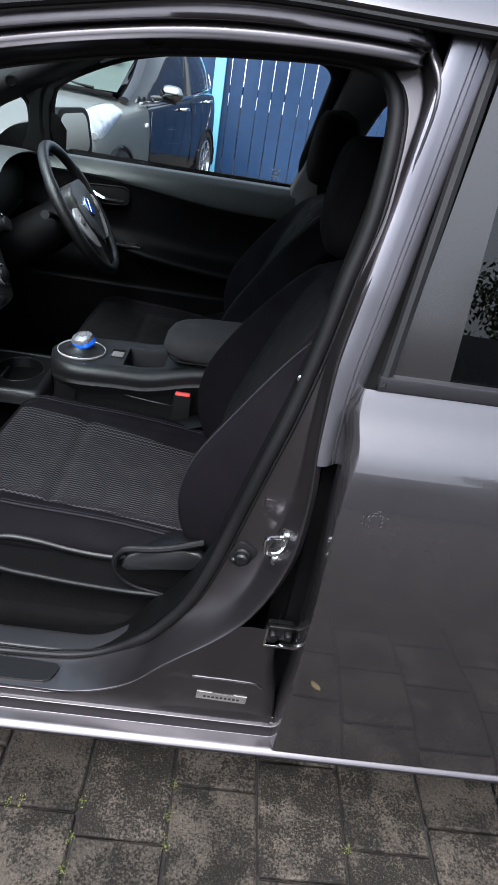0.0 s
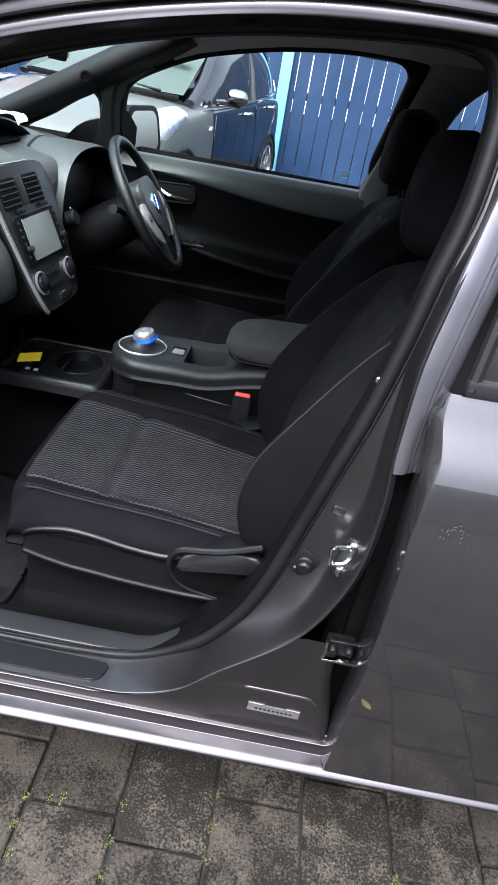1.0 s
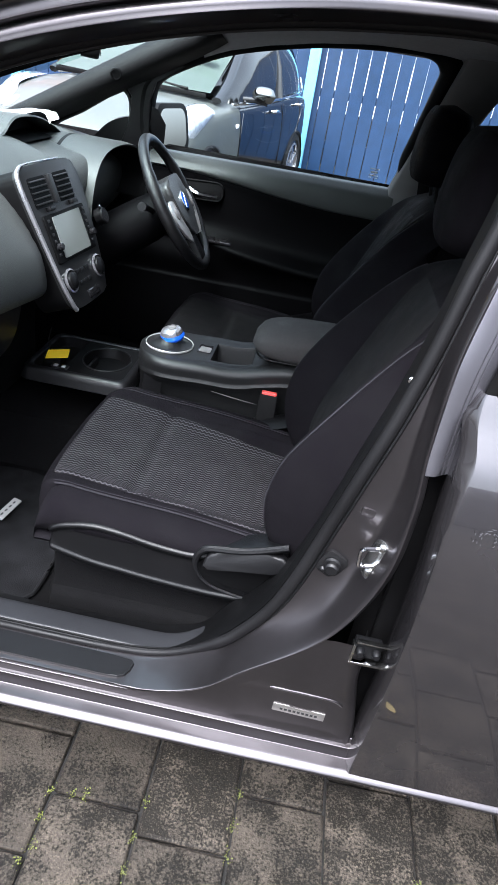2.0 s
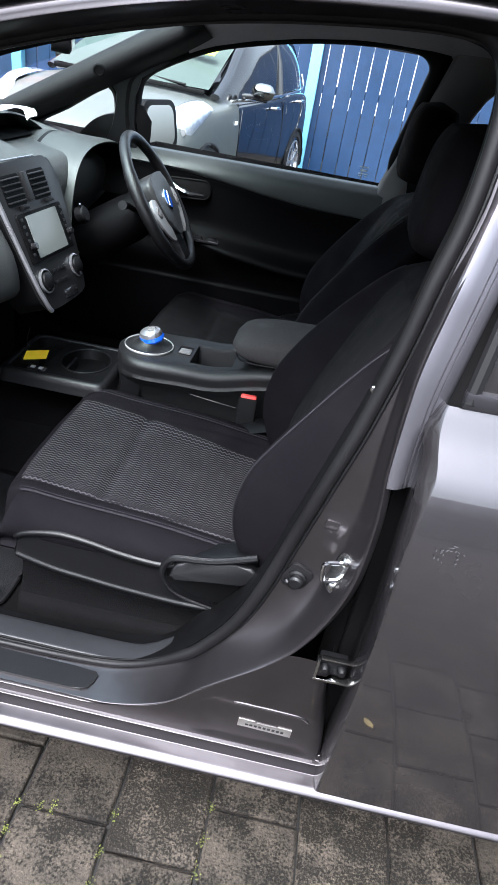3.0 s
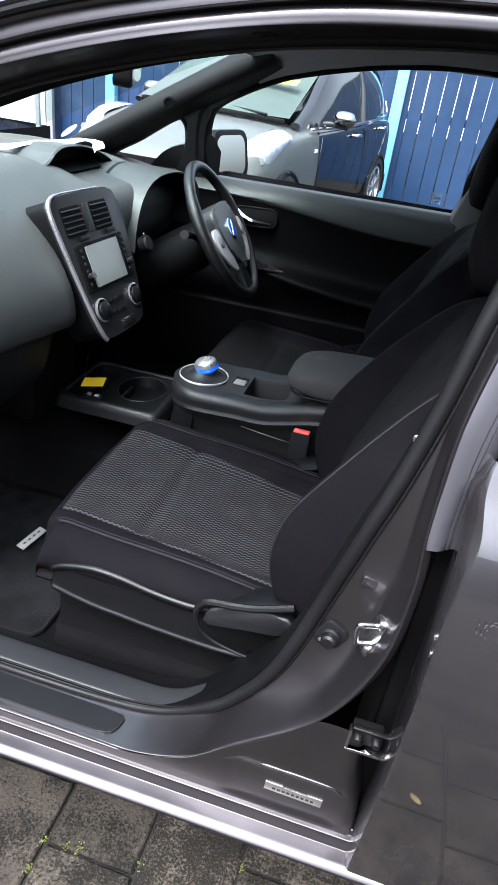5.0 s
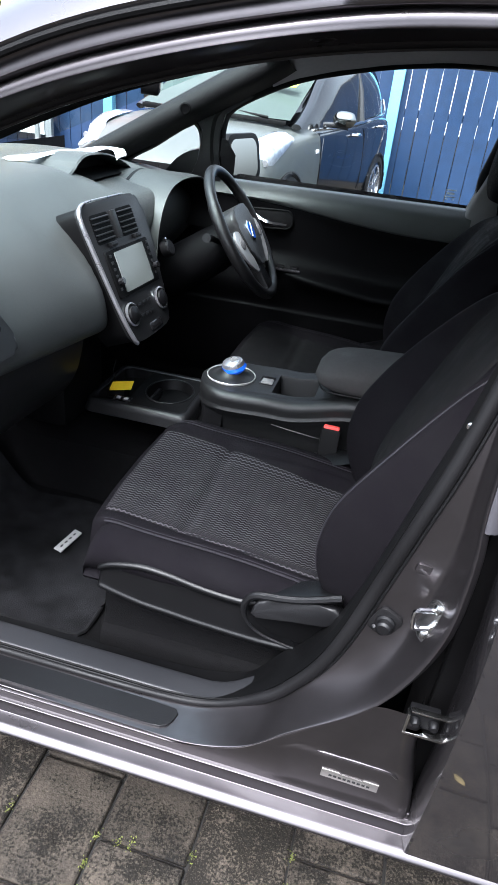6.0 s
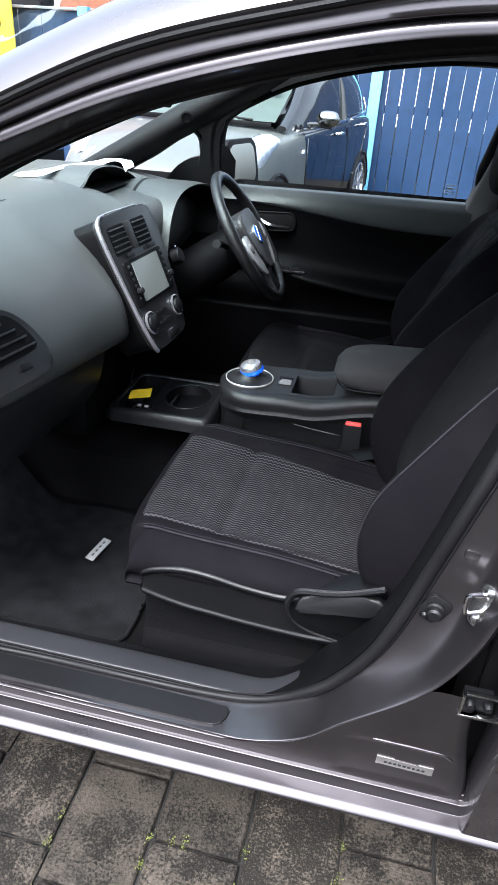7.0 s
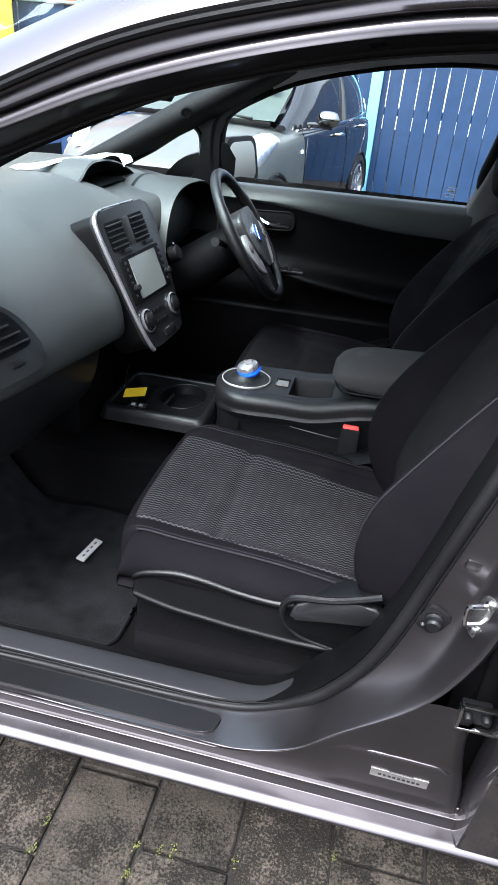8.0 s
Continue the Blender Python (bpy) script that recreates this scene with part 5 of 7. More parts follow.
def dashboard():
    d = thing("dashboard", "dark grey moulded dashboard of a right-hand-drive car", "dashboard", at=(-0.8, 0.86, 0.7))
    passenger = [(-1.17, 0, 1.000), (-1.02, 0, 1.014), (-0.88, 0, 1.022), (-0.76, 0, 1.016), (-0.665, 0, 0.988), (-0.588, 0, 0.932), (-0.541, 0, 0.876), (-0.524, 0, 0.836), (-0.534, 0, 0.798), (-0.59, 0, 0.768)]
    driver = [(-1.17, 0, 1.000), (-1.02, 0, 1.012), (-0.88, 0, 1.012), (-0.76, 0, 1.000), (-0.68, 0, 0.982), (-0.615, 0, 0.955), (-0.595, 0, 0.90), (-0.605, 0, 0.84), (-0.635, 0, 0.79), (-0.68, 0, 0.74)]
    rows = []
    for k in range(49):
        y = 0.13 + 1.46 * k / 48
        t = smooth01(0.88, 1.0, y)
        valley = smooth01(0.52, 0.66, y) * (1 - t)
        tuck = 0.05 * smooth01(0.688, 0.715, y) * (1 - t)
        fall = 0.062 * min(1, max(0, (y - 0.19) / 0.49)) * (1 - t)
        ends = 0.10 * smooth01(0.24, 0.13, y) + 0.06 * smooth01(1.46, 1.59, y)
        sink = 0.045 * smooth01(1.28, 1.50, y)
        pts = [Vector(p).lerp(Vector(q), t) for p, q in zip(passenger, driver)]
        notch = 0.024 * smooth01(0.985, 1.02, y) * smooth01(1.34, 1.24, y)
        dip = (0, 0, 0, 0.008, 0.036, 0.026, 0.004, 0, 0, 0)
        low = (0, 0, 0, 0, 0.05, 0.15, 0.5, 1, 1, 1)
        pts = [Vector((p.x - dip[i] * valley - tuck * low[i] - ends * (0.3 if i > 3 else 0.0), y, p.z - fall * low[i] - 0.10 * ends * (i < 5) - sink * (i < 6) - notch * (0, 0, 0.5, 1, 0.8, 0.2, 0, 0, 0, 0)[i])) for i, p in enumerate(pts)]
        rows.append(glide(pts, 4))
    part("upper_panel", skin(bmesh.new(), rows), SOFT, d, "soft grey dashboard top", 60)
    bm = bmesh.new()
    seam = []
    for k, q in enumerate(rows):
        y = 0.13 + 1.46 * k / 48
        if 0.17 < y < 0.66:
            f = 12 + 7 * smooth01(0.62, 0.20, y)
            i = int(f)
            seam.append(q[i].lerp(q[i + 1], f - i) + Vector((0.0002, 0, 0.0002)))
    tube(bm, glide(seam, 3), 0.0010, 5)
    part("lid_seam", bm, DARK, d, "thin seam of the dashboard lid")
    # glovebox and knee panels below
    lower = [(-0.66, 0, 0.752), (-0.605, 0, 0.745), (-0.585, 0, 0.728), (-0.588, 0, 0.68), (-0.615, 0, 0.60), (-0.68, 0, 0.53), (-0.78, 0, 0.48)]
    rows = [[(p.x, y, p.z + 0.035 * (0.68 - y) / 0.53) for p in glide(lower, 4)] for y in [0.15 + 0.53 * k / 12 for k in range(13)]]
    part("glovebox", thick(skin(bmesh.new(), rows), 0.02), STACKM, d, "dark grey glovebox lid", 50)
    rows = [[(p.x - 0.12, y, p.z - 0.03) for p in glide(lower, 4)] for y in [0.95 + 0.62 * k / 12 for k in range(13)]]
    part("knee_panel", thick(skin(bmesh.new(), rows), 0.02), BLACK, d, "black panel under the column", 50)
    bm = bmesh.new()
    box(bm, (-0.80, 0.83, 0.60), (0.28, 0.22, 0.34), 0.03)
    part("stack_base", bm, DARK, d)
    # near end vent
    m = axes((-0.546, 0.250, 0.872), (0.10, 1, -0.1), (-0.50, 0.1, 0.86))
    bm = bmesh.new()
    dee = [(-0.10, 0.058), (-0.02, 0.064), (0.024, 0.057), (0.055, 0.033), (0.074, 0.0), (0.081, -0.037), (0.062, -0.052), (0.0, -0.058), (-0.063, -0.059), (-0.10, -0.05)]
    slab(bm, [(p.x, p.y) for p in glide([(x, y, 0) for x, y in dee], 4, True)], 0.05, m @ pose(0, 0, 0.008), 0.006)
    v = part("side_vent", bm, STACKM, d, "dark air vent at the end")
    bm = bmesh.new()
    hole = [(-0.08, 0.046), (-0.02, 0.052), (0.018, 0.049), (0.042, 0.028), (0.056, 0.0), (0.052, -0.012), (0.03, -0.017), (-0.034, -0.021), (-0.08, -0.02)]
    slab(bm, [(p.x, p.y) for p in glide([(x, y, 0) for x, y in hole], 3, True)], 0.004, m @ pose(0, 0, 0.0095))
    part("vent_hole", bm, DARK, v)
    for k in range(4):
        bm = bmesh.new()
        box(bm, (-0.022 - 0.003 * k * k, -0.008 + 0.0155 * k, 0.012), (0.138 - 0.016 * k, 0.004, 0.008), 0.0012, m @ pose(0, 0, 0, 0, 0, 3))
        part("slat", bm, STACKM, v)
    bm = bmesh.new()
    box(bm, (0.004, -0.034, 0.008), (0.030, 0.012, 0.008), 0.002, m)
    part("vent_thumbwheel", bm, BLACK, v)
    # centre stack: a slanted plate, a along y from its near edge, b down its slope
    S = axes((-0.592, 0.690, 0.976), (0.07, 1, 0), (-0.385, 0, 0.923))

    def st(a, b, h=0.0):
        return S @ pose(a, -b, h)

    plate = [(0.012, 0.004), (0.045, 0.010), (0.215, 0.010), (0.250, 0.0), (0.268, -0.03), (0.262, -0.12), (0.245, -0.22), (0.225, -0.285), (0.20, -0.30), (0.07, -0.302), (0.04, -0.29), (0.025, -0.25), (0.008, -0.12), (0.0, -0.02)]
    smooth_plate = [(p.x, p.y) for p in glide([(x, y, 0) for x, y in plate], 4, True)]
    bm = bmesh.new()
    slab(bm, smooth_plate, 0.012, S, 0.006, 3)
    k0 = part("centre_panel", bm, STACKM, d, "satin charcoal centre panel")
    # the panel's sides as a near-black slab, their shade put into the colour
    bm = bmesh.new()
    slab(bm, [(0.13 + (x - 0.13) * 0.965, -0.145 + (y + 0.145) * 0.975) for x, y in smooth_plate], 0.08, S @ pose(0, 0, -0.006))
    part("panel_core", bm, DARK, k0)
    bm = bmesh.new()
    edge = [S @ Vector((x, y, z)) for x, y, z in ((0.20, 0.0125, -0.004), (0.11, 0.0135, -0.003), (0.05, 0.0135, -0.002), (0.012, 0.006, 0.0), (-0.003, -0.022, 0.001), (0.004, -0.12, 0.002), (0.019, -0.23, 0.002), (0.034, -0.285, 0.002), (0.045, -0.300, 0.0))]
    tube(bm, glide(edge, 6), [0.0022 + 0.0030 * smooth01(10, 22, k) for k in range(49)], 8)
    part("silver_trim", bm, SILVER, k0, "satin silver edge strip")
    for a0, a1 in ((0.030, 0.104), (0.140, 0.212)):
        bm = bmesh.new()
        slab(bm, rounded(a0, -0.076, a1, -0.014, 0.006), 0.004, st(0, 0, 0.001))
        part("vent_hole", bm, DARK, k0)
        for q in range(5):
            bm = bmesh.new()
            box(bm, (0, 0, 0), (a1 - a0 - 0.004, 0.0022, 0.006), 0.0006, st((a0 + a1) / 2, 0.022 + 0.0115 * q, 0.003) @ pose(0, 0, 0, 25))
            part("slat", bm, STACKM, k0)
        bm = bmesh.new()
        box(bm, (0, 0, 0), (0.026, 0.010, 0.016), 0.003, st((a0 + a1) / 2 + 0.012, 0.082, 0.004))
        part("vent_thumbwheel", bm, BLACK, k0)
    bm = bmesh.new()
    box(bm, (0, 0, 0), (0.019, 0.060, 0.008), 0.003, st(0.122, 0.044, 0.003))
    part("hazard_switch", bm, STACKM, k0)
    # head unit
    bm = bmesh.new()
    slab(bm, rounded(0.038, -0.196, 0.230, -0.092, 0.006), 0.01, st(0, 0, 0.005), 0.002)
    hu = part("head_unit", bm, DARK, k0, "gloss black head unit")
    bm = bmesh.new()
    slab(bm, rounded(0.068, -0.188, 0.200, -0.099, 0.003), 0.002, st(0, 0, 0.0072))
    part("screen", bm, SCREEN, hu, "blank pale screen")
    for a in (0.050, 0.219):
        for q in range(6):
            bm = bmesh.new()
            box(bm, (0, 0, 0), (0.007, 0.006, 0.003), 0.001, st(a, 0.104 + 0.0145 * q, 0.0065))
            part("button", bm, STACKM, hu)
        bm = bmesh.new()
        lathe(bm, [(0.008, 0), (0.008, 0.010), (0.006, 0.012), (0, 0.012)], st(a + 0.003, 0.160, 0.0065), 14)
        part("volume_knob", bm, GLOSSB, hu)
    for a in (0.062, 0.208):
        bm = bmesh.new()
        lathe(bm, [(0.0265, 0), (0.027, 0.004), (0.0240, 0.006), (0.0235, 0.0)], st(a, 0.237, 0.001), 28)
        kn = part("dial_ring", bm, SILVER, k0, "chrome dial ring")
        bm = bmesh.new()
        lathe(bm, [(0.0235, 0), (0.019, 0.003), (0.018, 0.010), (0.015, 0.012), (0.0, 0.012)], st(a, 0.237, 0.001), 28)
        part("dial", bm, BLACK, kn)
    for q in range(3):
        for b in (0.226, 0.252):
            bm = bmesh.new()
            box(bm, (0, 0, 0), (0.016, 0.009, 0.004), 0.002, st(0.106 + 0.022 * q, b, 0.002))
            part("climate_button", bm, BLACK, k0)
    bm = bmesh.new()
    box(bm, (0, 0, 0), (0.060, 0.020, 0.004), 0.003, st(0.150, 0.285, 0.001))
    part("coin_slot", bm, GLOSSB, k0)
    # instrument hood: an arch with a dark hollow
    arch = [(1.09, 0.80), (1.097, 0.86), (1.125, 0.92), (1.18, 0.963), (1.25, 0.985), (1.33, 0.982), (1.40, 0.948), (1.43, 0.89), (1.43, 0.82)]
    line = glide([(0, y, z) for y, z in arch], 6)
    rows = []
    for p in line:
        o = (p - Vector((0, 1.245, 0.88)))
        e = 0.055 * smooth01(1.15, 1.42, p.y)
        rows.append([(-0.80, p.y, p.z - 0.005), (-0.66, p.y, p.z + 0.002), (-0.60 + e, p.y, p.z + 0.002), (-0.574 + e, p.y, p.z - 0.002), (-0.577 + e, p.y - o.y * 0.06, p.z - o.z * 0.06), (-0.64, p.y - o.y * 0.12, p.z - o.z * 0.14), (-0.72, p.y - o.y * 0.15, p.z - o.z * 0.2)])
    part("instrument_hood", skin(bmesh.new(), [r[:5] for r in rows]), LEDGE, d, "hood over the instruments", 50)
    # inner rows of the same hood, coloured near-black to shade its hollow
    part("hood_lining", skin(bmesh.new(), [r[4:] for r in rows]), DARK, d)
    bm = bmesh.new()
    slab(bm, [(p.y - 1.245, p.z - 0.88) for p in line], 0.01, axes((-0.70, 1.245, 0.88), (0, 1, 0), (0, 0, 1)))
    part("instrument_panel", bm, DARK, d)
    bm = bmesh.new()
    lathe(bm, [(0.022, 0), (0.022, 0.02), (0.018, 0.024), (0, 0.024)], axes((-0.565, 1.115, 0.815), (0, 1, 0.1), (-0.5, 0, 1)), 20)
    part("start_button", bm, BLACK, d, "round black start button")
    # small chrome dot beside the button
    bm = bmesh.new()
    lathe(bm, [(0.005, 0), (0.005, 0.004), (0, 0.006)], axes((-0.56, 1.105, 0.845), (0, 1, 0), (-0.5, 0, 1)), 10)
    part("key_light", bm, CHROME, d)
    # upper display hump, open to the driver
    rows = []
    hump = glide([(0, 0.90, 0.996), (0, 0.95, 1.010), (0, 0.985, 1.030), (0, 1.02, 1.040), (0, 1.08, 1.040), (0, 1.16, 1.030), (0, 1.24, 1.008), (0, 1.31, 0.980)], 5)
    for p in hump:
        rows.append([(-0.96, p.y, p.z - 0.03), (-0.88, p.y, p.z - 0.008), (-0.82, p.y, p.z), (-0.742, p.y, p.z), (-0.738, p.y, p.z - 0.004), (-0.80, p.y, p.z - 0.010)])
    part("display_hood", skin(bmesh.new(), rows), SOFT, d, "small hood on the dashboard top", 40)
    # near-black back plate, painting the shade under the small hood
    bm = bmesh.new()
    slab(bm, [(p.y - 1.15, p.z - 1.0) for p in hump], 0.01, axes((-0.80, 1.15, 0.998), (0, 1, 0), (0, 0, 1)))
    part("display_hollow", bm, DARK, d)
    # near-black sheet over the grey dash, shading the hollow's floor
    bm = bmesh.new()
    skin(bm, [[(x, y, z - 0.05 * smooth01(1.20, 1.40, y)) for y in [1.005 + 0.285 * k / 12 for k in range(13)]] for x, z in ((-0.82, 0.995), (-0.75, 0.984), (-0.735, 0.979))])
    part("display_floor", bm, DARK, d)


dashboard()


def steering_wheel():
    c = Vector((-0.385, 1.262, 0.858))
    M = axes(c, (-0.06, 1, -0.03), (-0.54, 0, 0.842))
    w = thing("steering_wheel", "black leather steering wheel with silver spoke accents", "steering wheel", at=c)
    bm = bmesh.new()
    rim = [M @ Vector((0.183 * math.cos(a), 0.183 * math.sin(a), 0)) for a in [2 * math.pi * k / 48 for k in range(48)]]
    nrm = M.to_3x3() @ Vector((0, 0, 1))
    tube(bm, rim, [0.0145 + 0.0025 * (abs(math.cos(2 * math.pi * k / 48)) > 0.85) for k in range(48)], 12, True, up=nrm)
    part("rim", bm, mat("black_leather", (0.0075, 0.0075, 0.0078), 0.36, 0, 0.15, 60, 0.3, 600), w)
    bm = bmesh.new()
    hub = [(-0.095, 0.050), (-0.05, 0.072), (0.05, 0.072), (0.095, 0.050), (0.090, -0.015), (0.058, -0.078), (0.0, -0.098), (-0.058, -0.078), (-0.090, -0.015)]
    slab(bm, [(p.x, p.y) for p in glide([(x, y, 0) for x, y in hub], 4, True)], 0.05, M @ pose(0, 0, 0.022), 0.014, 3)
    h = part("hub", bm, mat("grey_airbag_vinyl", (0.034, 0.035, 0.035), 0.45, 0, 0.08, 30, 0.2, 900), w, "charcoal airbag cover")
    bm = bmesh.new()
    lathe(bm, [(0.029, 0), (0.029, 0.003), (0.025, 0.004), (0, 0.004)], M @ pose(0, -0.002, 0.022), 24)
    bd = part("badge", bm, CHROME, h, "round chrome badge")
    bm = bmesh.new()
    lathe(bm, [(0.024, 0), (0.024, 0.001)], M @ pose(0, -0.002, 0.0262), 24)
    part("badge_face", bm, BLUE, bd)
    bm = bmesh.new()
    box(bm, (0, -0.002, 0.0275), (0.048, 0.007, 0.001), 0, M @ pose(0, 0, 0, 0, 0, 50))
    part("badge_bar", bm, CHROME, bd)
    for sx in (-1, 1):
        bm = bmesh.new()
        slab(bm, [(sx * 0.065, 0.020), (sx * 0.165, 0.018), (sx * 0.168, -0.026), (sx * 0.072, -0.035)][::sx], 0.018, M @ pose(0, 0, 0.010), 0.005)
        sp = part("spoke", bm, BLACK, w)
        bm = bmesh.new()
        slab(bm, [(p.x, p.y) for p in glide([(sx * 0.080, 0.0, 0), (sx * 0.140, 0.018, 0), (sx * 0.158, -0.02, 0), (sx * 0.125, -0.075, 0), (sx * 0.062, -0.105, 0)], 3, True)][::sx], 0.006, M @ pose(0, 0, 0.016), 0.002)
        part("spoke_accent", bm, ACCENT, sp, "silver spoke insert")
        bm = bmesh.new()
        lathe(bm, [(0.016, 0), (0.016, 0.003), (0.012, 0.005), (0, 0.005)], M @ pose(sx * 0.118, -0.018, 0.016), 16)
        part("spoke_button", bm, PILLAR, sp)
    bm = bmesh.new()
    slab(bm, [(-0.028, -0.06), (0.028, -0.06), (0.036, -0.168), (-0.036, -0.168)], 0.016, M @ pose(0, 0, 0.008), 0.005)
    part("lower_spoke", bm, BLACK, w)
    # column shroud and the stalks
    bm = bmesh.new()
    tube(bm, [M @ Vector((0, 0, -0.02)), M @ Vector((0, -0.005, -0.10)), M @ Vector((0, -0.01, -0.26))], [0.055, 0.065, 0.07], 16, up=(0, 1, 0))
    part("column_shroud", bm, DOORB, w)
    for sx in (-1, 1):
        bm = bmesh.new()
        tube(bm, [M @ Vector((sx * 0.05, 0.01, -0.06)), M @ Vector((sx * 0.11, 0.03, -0.055)), M @ Vector((sx * 0.17, 0.04, -0.05))], [0.007, 0.008, 0.012], 10)
        part("stalk", bm, BLACK, w)


steering_wheel()


def console():
    c = thing("centre_console", "black centre console with armrest and drive selector", "console", at=(-0.15, 0.86, 0.4))
    CY = 0.862

    def half(x):
        nose = max(0.0, (-0.262 - x) / 0.092)
        return 0.100 * math.sqrt(max(0.0, 1 - nose ** 2.4)) + 0.002

    def top(x, v):
        """Height of the pod over its plan, with the open bin sunk into it."""
        z = 0.6035 + 0.034 * smooth01(-0.13, 0.05, x) - 0.004 * smooth01(-0.30, -0.35, x)
        z += 0.004 * smooth01(0.06, 0.085, abs(v)) * smooth01(-0.26, -0.16, x)
        hole = smooth01(-0.166, -0.160, x) * smooth01(-0.066, -0.072, x) * smooth01(-0.050, -0.044, v) * smooth01(0.056, 0.050, v)
        return z - 0.075 * hole

    # raised pod: a rolled lip round the top, a second bead below it, black side walls
    rows = []
    for k in range(91):
        x = -0.353 + 0.618 * k / 90
        h = half(x)
        rim = top(x, h)
        side = [(h - 0.030, 0.36), (h - 0.026, 0.50), (h - 0.012, rim - 0.062), (h - 0.001, rim - 0.052), (h + 0.003, rim - 0.044), (h + 0.000, rim - 0.038), (h - 0.001, rim - 0.034), (h + 0.004, rim - 0.022), (h + 0.002, rim - 0.010), (h - 0.006, rim - 0.002)]
        across = [-h + 0.012 + 2 * (h - 0.012) * j / 56 for j in range(57)]
        rows.append([(x, CY - a, z) for a, z in side] + [(x, CY + v, top(x, v)) for v in across] + [(x, CY + a, z) for a, z in side[::-1]])
    part("pod", skin(bmesh.new(), rows, caps=True), PODM, c, "charcoal raised console with an open bin", 50)
    # shelf and the curved foot that carries the pod in front
    bm = bmesh.new()
    rows = []
    for k in range(9):
        f = k / 8
        z = 0.36 + 0.20 * f
        x0 = -0.345 - 0.012 * math.cos(math.pi * f)
        rows.append([(x0 + 0.06, CY - 0.088, z), (x0 + 0.012, CY - 0.082, z), (x0, CY - 0.06, z), (x0 - 0.006, CY, z), (x0, CY + 0.06, z), (x0 + 0.012, CY + 0.082, z), (x0 + 0.06, CY + 0.088, z)])
    part("front_foot", skin(bm, rows), BLACK, c, "black curved foot of the pod")
    bm = bmesh.new()
    tube(bm, glide([(-0.15, CY - 0.1095, 0.551), (-0.11, CY - 0.110, 0.546), (-0.06, CY - 0.108, 0.540), (-0.03, CY - 0.105, 0.536)], 5), [0.0004 + 0.0013 * math.sin(math.pi * k / 15) for k in range(16)], 6)
    part("side_strip", bm, STACKM, c, "thin dark strip along the console side")
    # drive selector
    P = Vector((-0.281, CY - 0.004, 0.606))
    bm = bmesh.new()
    lathe(bm, [(0.0595, -0.002), (0.0605, 0.002), (0.0590, 0.0035), (0.0572, 0.001)], Matrix.Translation(P), 44)
    part("selector_ring", bm, ACCENT, c, "silver selector ring")
    bm = bmesh.new()
    lathe(bm, [(0.0574, 0.0014), (0.050, 0.0012), (0.040, 0.004), (0.030, 0.012), (0.024, 0.020)], Matrix.Translation(P), 40)
    part("selector_well", bm, PODM, c)
    K = Matrix.Translation(P + Vector((0.006, 0.004, 0.012))) @ pose(0, 0, 0, 10, -14) @ Matrix.Scale(0.98, 4)
    bm = bmesh.new()
    lathe(bm, [(0.020, 0), (0.029, 0.003), (0.0325, 0.010), (0.029, 0.018)], K, 32)
    sel = part("selector", bm, BLUE, c, "silver puck with a blue ring")
    bm = bmesh.new()
    lathe(bm, [(0.0285, 0.013), (0.029, 0.019), (0.025, 0.027), (0.016, 0.031), (0.0, 0.032)], K, 32)
    part("puck", bm, SILVER, sel, "silver puck")
    bm = bmesh.new()
    lathe(bm, [(0.010, 0.031), (0.010, 0.033), (0, 0.0335)], K @ pose(0.004, 0, 0), 20)
    part("park_button", bm, PILLAR, sel)
    # parking brake switch
    bm = bmesh.new()
    box(bm, (-0.191, CY + 0.006, 0.6045), (0.034, 0.046, 0.006), 0.002)
    sw = part("mode_switch", bm, GLOSSB, c)
    bm = bmesh.new()
    box(bm, (-0.189, CY - 0.004, 0.608), (0.028, 0.026, 0.005), 0.002)
    part("switch_cap", bm, PILLAR, sw, "pale grey switch cap")
    # armrest: a padded lid with a seam round its lower edge
    rows = []
    for i in range(25):
        t = i / 24
        x = -0.072 + 0.36 * t
        r = (1 - abs(2 * t - 1) ** 4.5) ** 0.5
        ring = []
        for k in range(28):
            a = 2 * math.pi * k / 28
            cs, sn = math.cos(a), math.sin(a)
            ring.append((x, CY + math.copysign(abs(cs) ** 0.6, cs) * 0.094 * (0.50 + 0.50 * r), 0.672 + 0.014 * t + math.copysign(abs(sn) ** 0.7, sn) * 0.040 * max(r, 0.12)))
        rows.append(ring)
    ar = part("armrest", skin(bmesh.new(), rows, wrap_v=True, caps=True), mat("dark_grey_armrest_cloth", (0.034, 0.032, 0.032), 0.9, 0, 0.2, 150, 0.4, 1500, spec=0.25), c, "dark grey padded armrest", 60)
    bm = bmesh.new()
    tube(bm, glide([(-0.066, CY, 0.650), (-0.056, CY - 0.06, 0.650), (-0.03, CY - 0.088, 0.650), (0.05, CY - 0.0945, 0.653), (0.25, CY - 0.0945, 0.662)], 5), 0.0022, 6)
    part("lid_seam", bm, DARK, ar)
    # low front tray: a shallow shell reaching forward, open compartments and a cup holder
    T = 0.525
    bm = bmesh.new()
    x0, x1, y0, y1 = -0.622, -0.352, CY - 0.120, CY + 0.118
    rim = [(0.0, -0.038), (0.004, -0.034), (0.0, -0.018), (-0.002, -0.006), (-0.008, -0.001), (-0.016, 0.0), (-0.020, -0.003), (-0.021, -0.030)]
    ring = rounded(x0, y0, x1, y1, 0.022, 5)
    cx, cy = (x0 + x1) / 2, (y0 + y1) / 2
    rows = []
    for x, y in ring:
        sx, sy = math.copysign(1, x - cx), math.copysign(1, y - cy)
        rows.append([(x + sx * d * (abs(x - cx) > 0.09), y + sy * d * (abs(y - cy) > 0.08), T + z) for d, z in rim])
    skin(bm, rows, wrap_u=True)
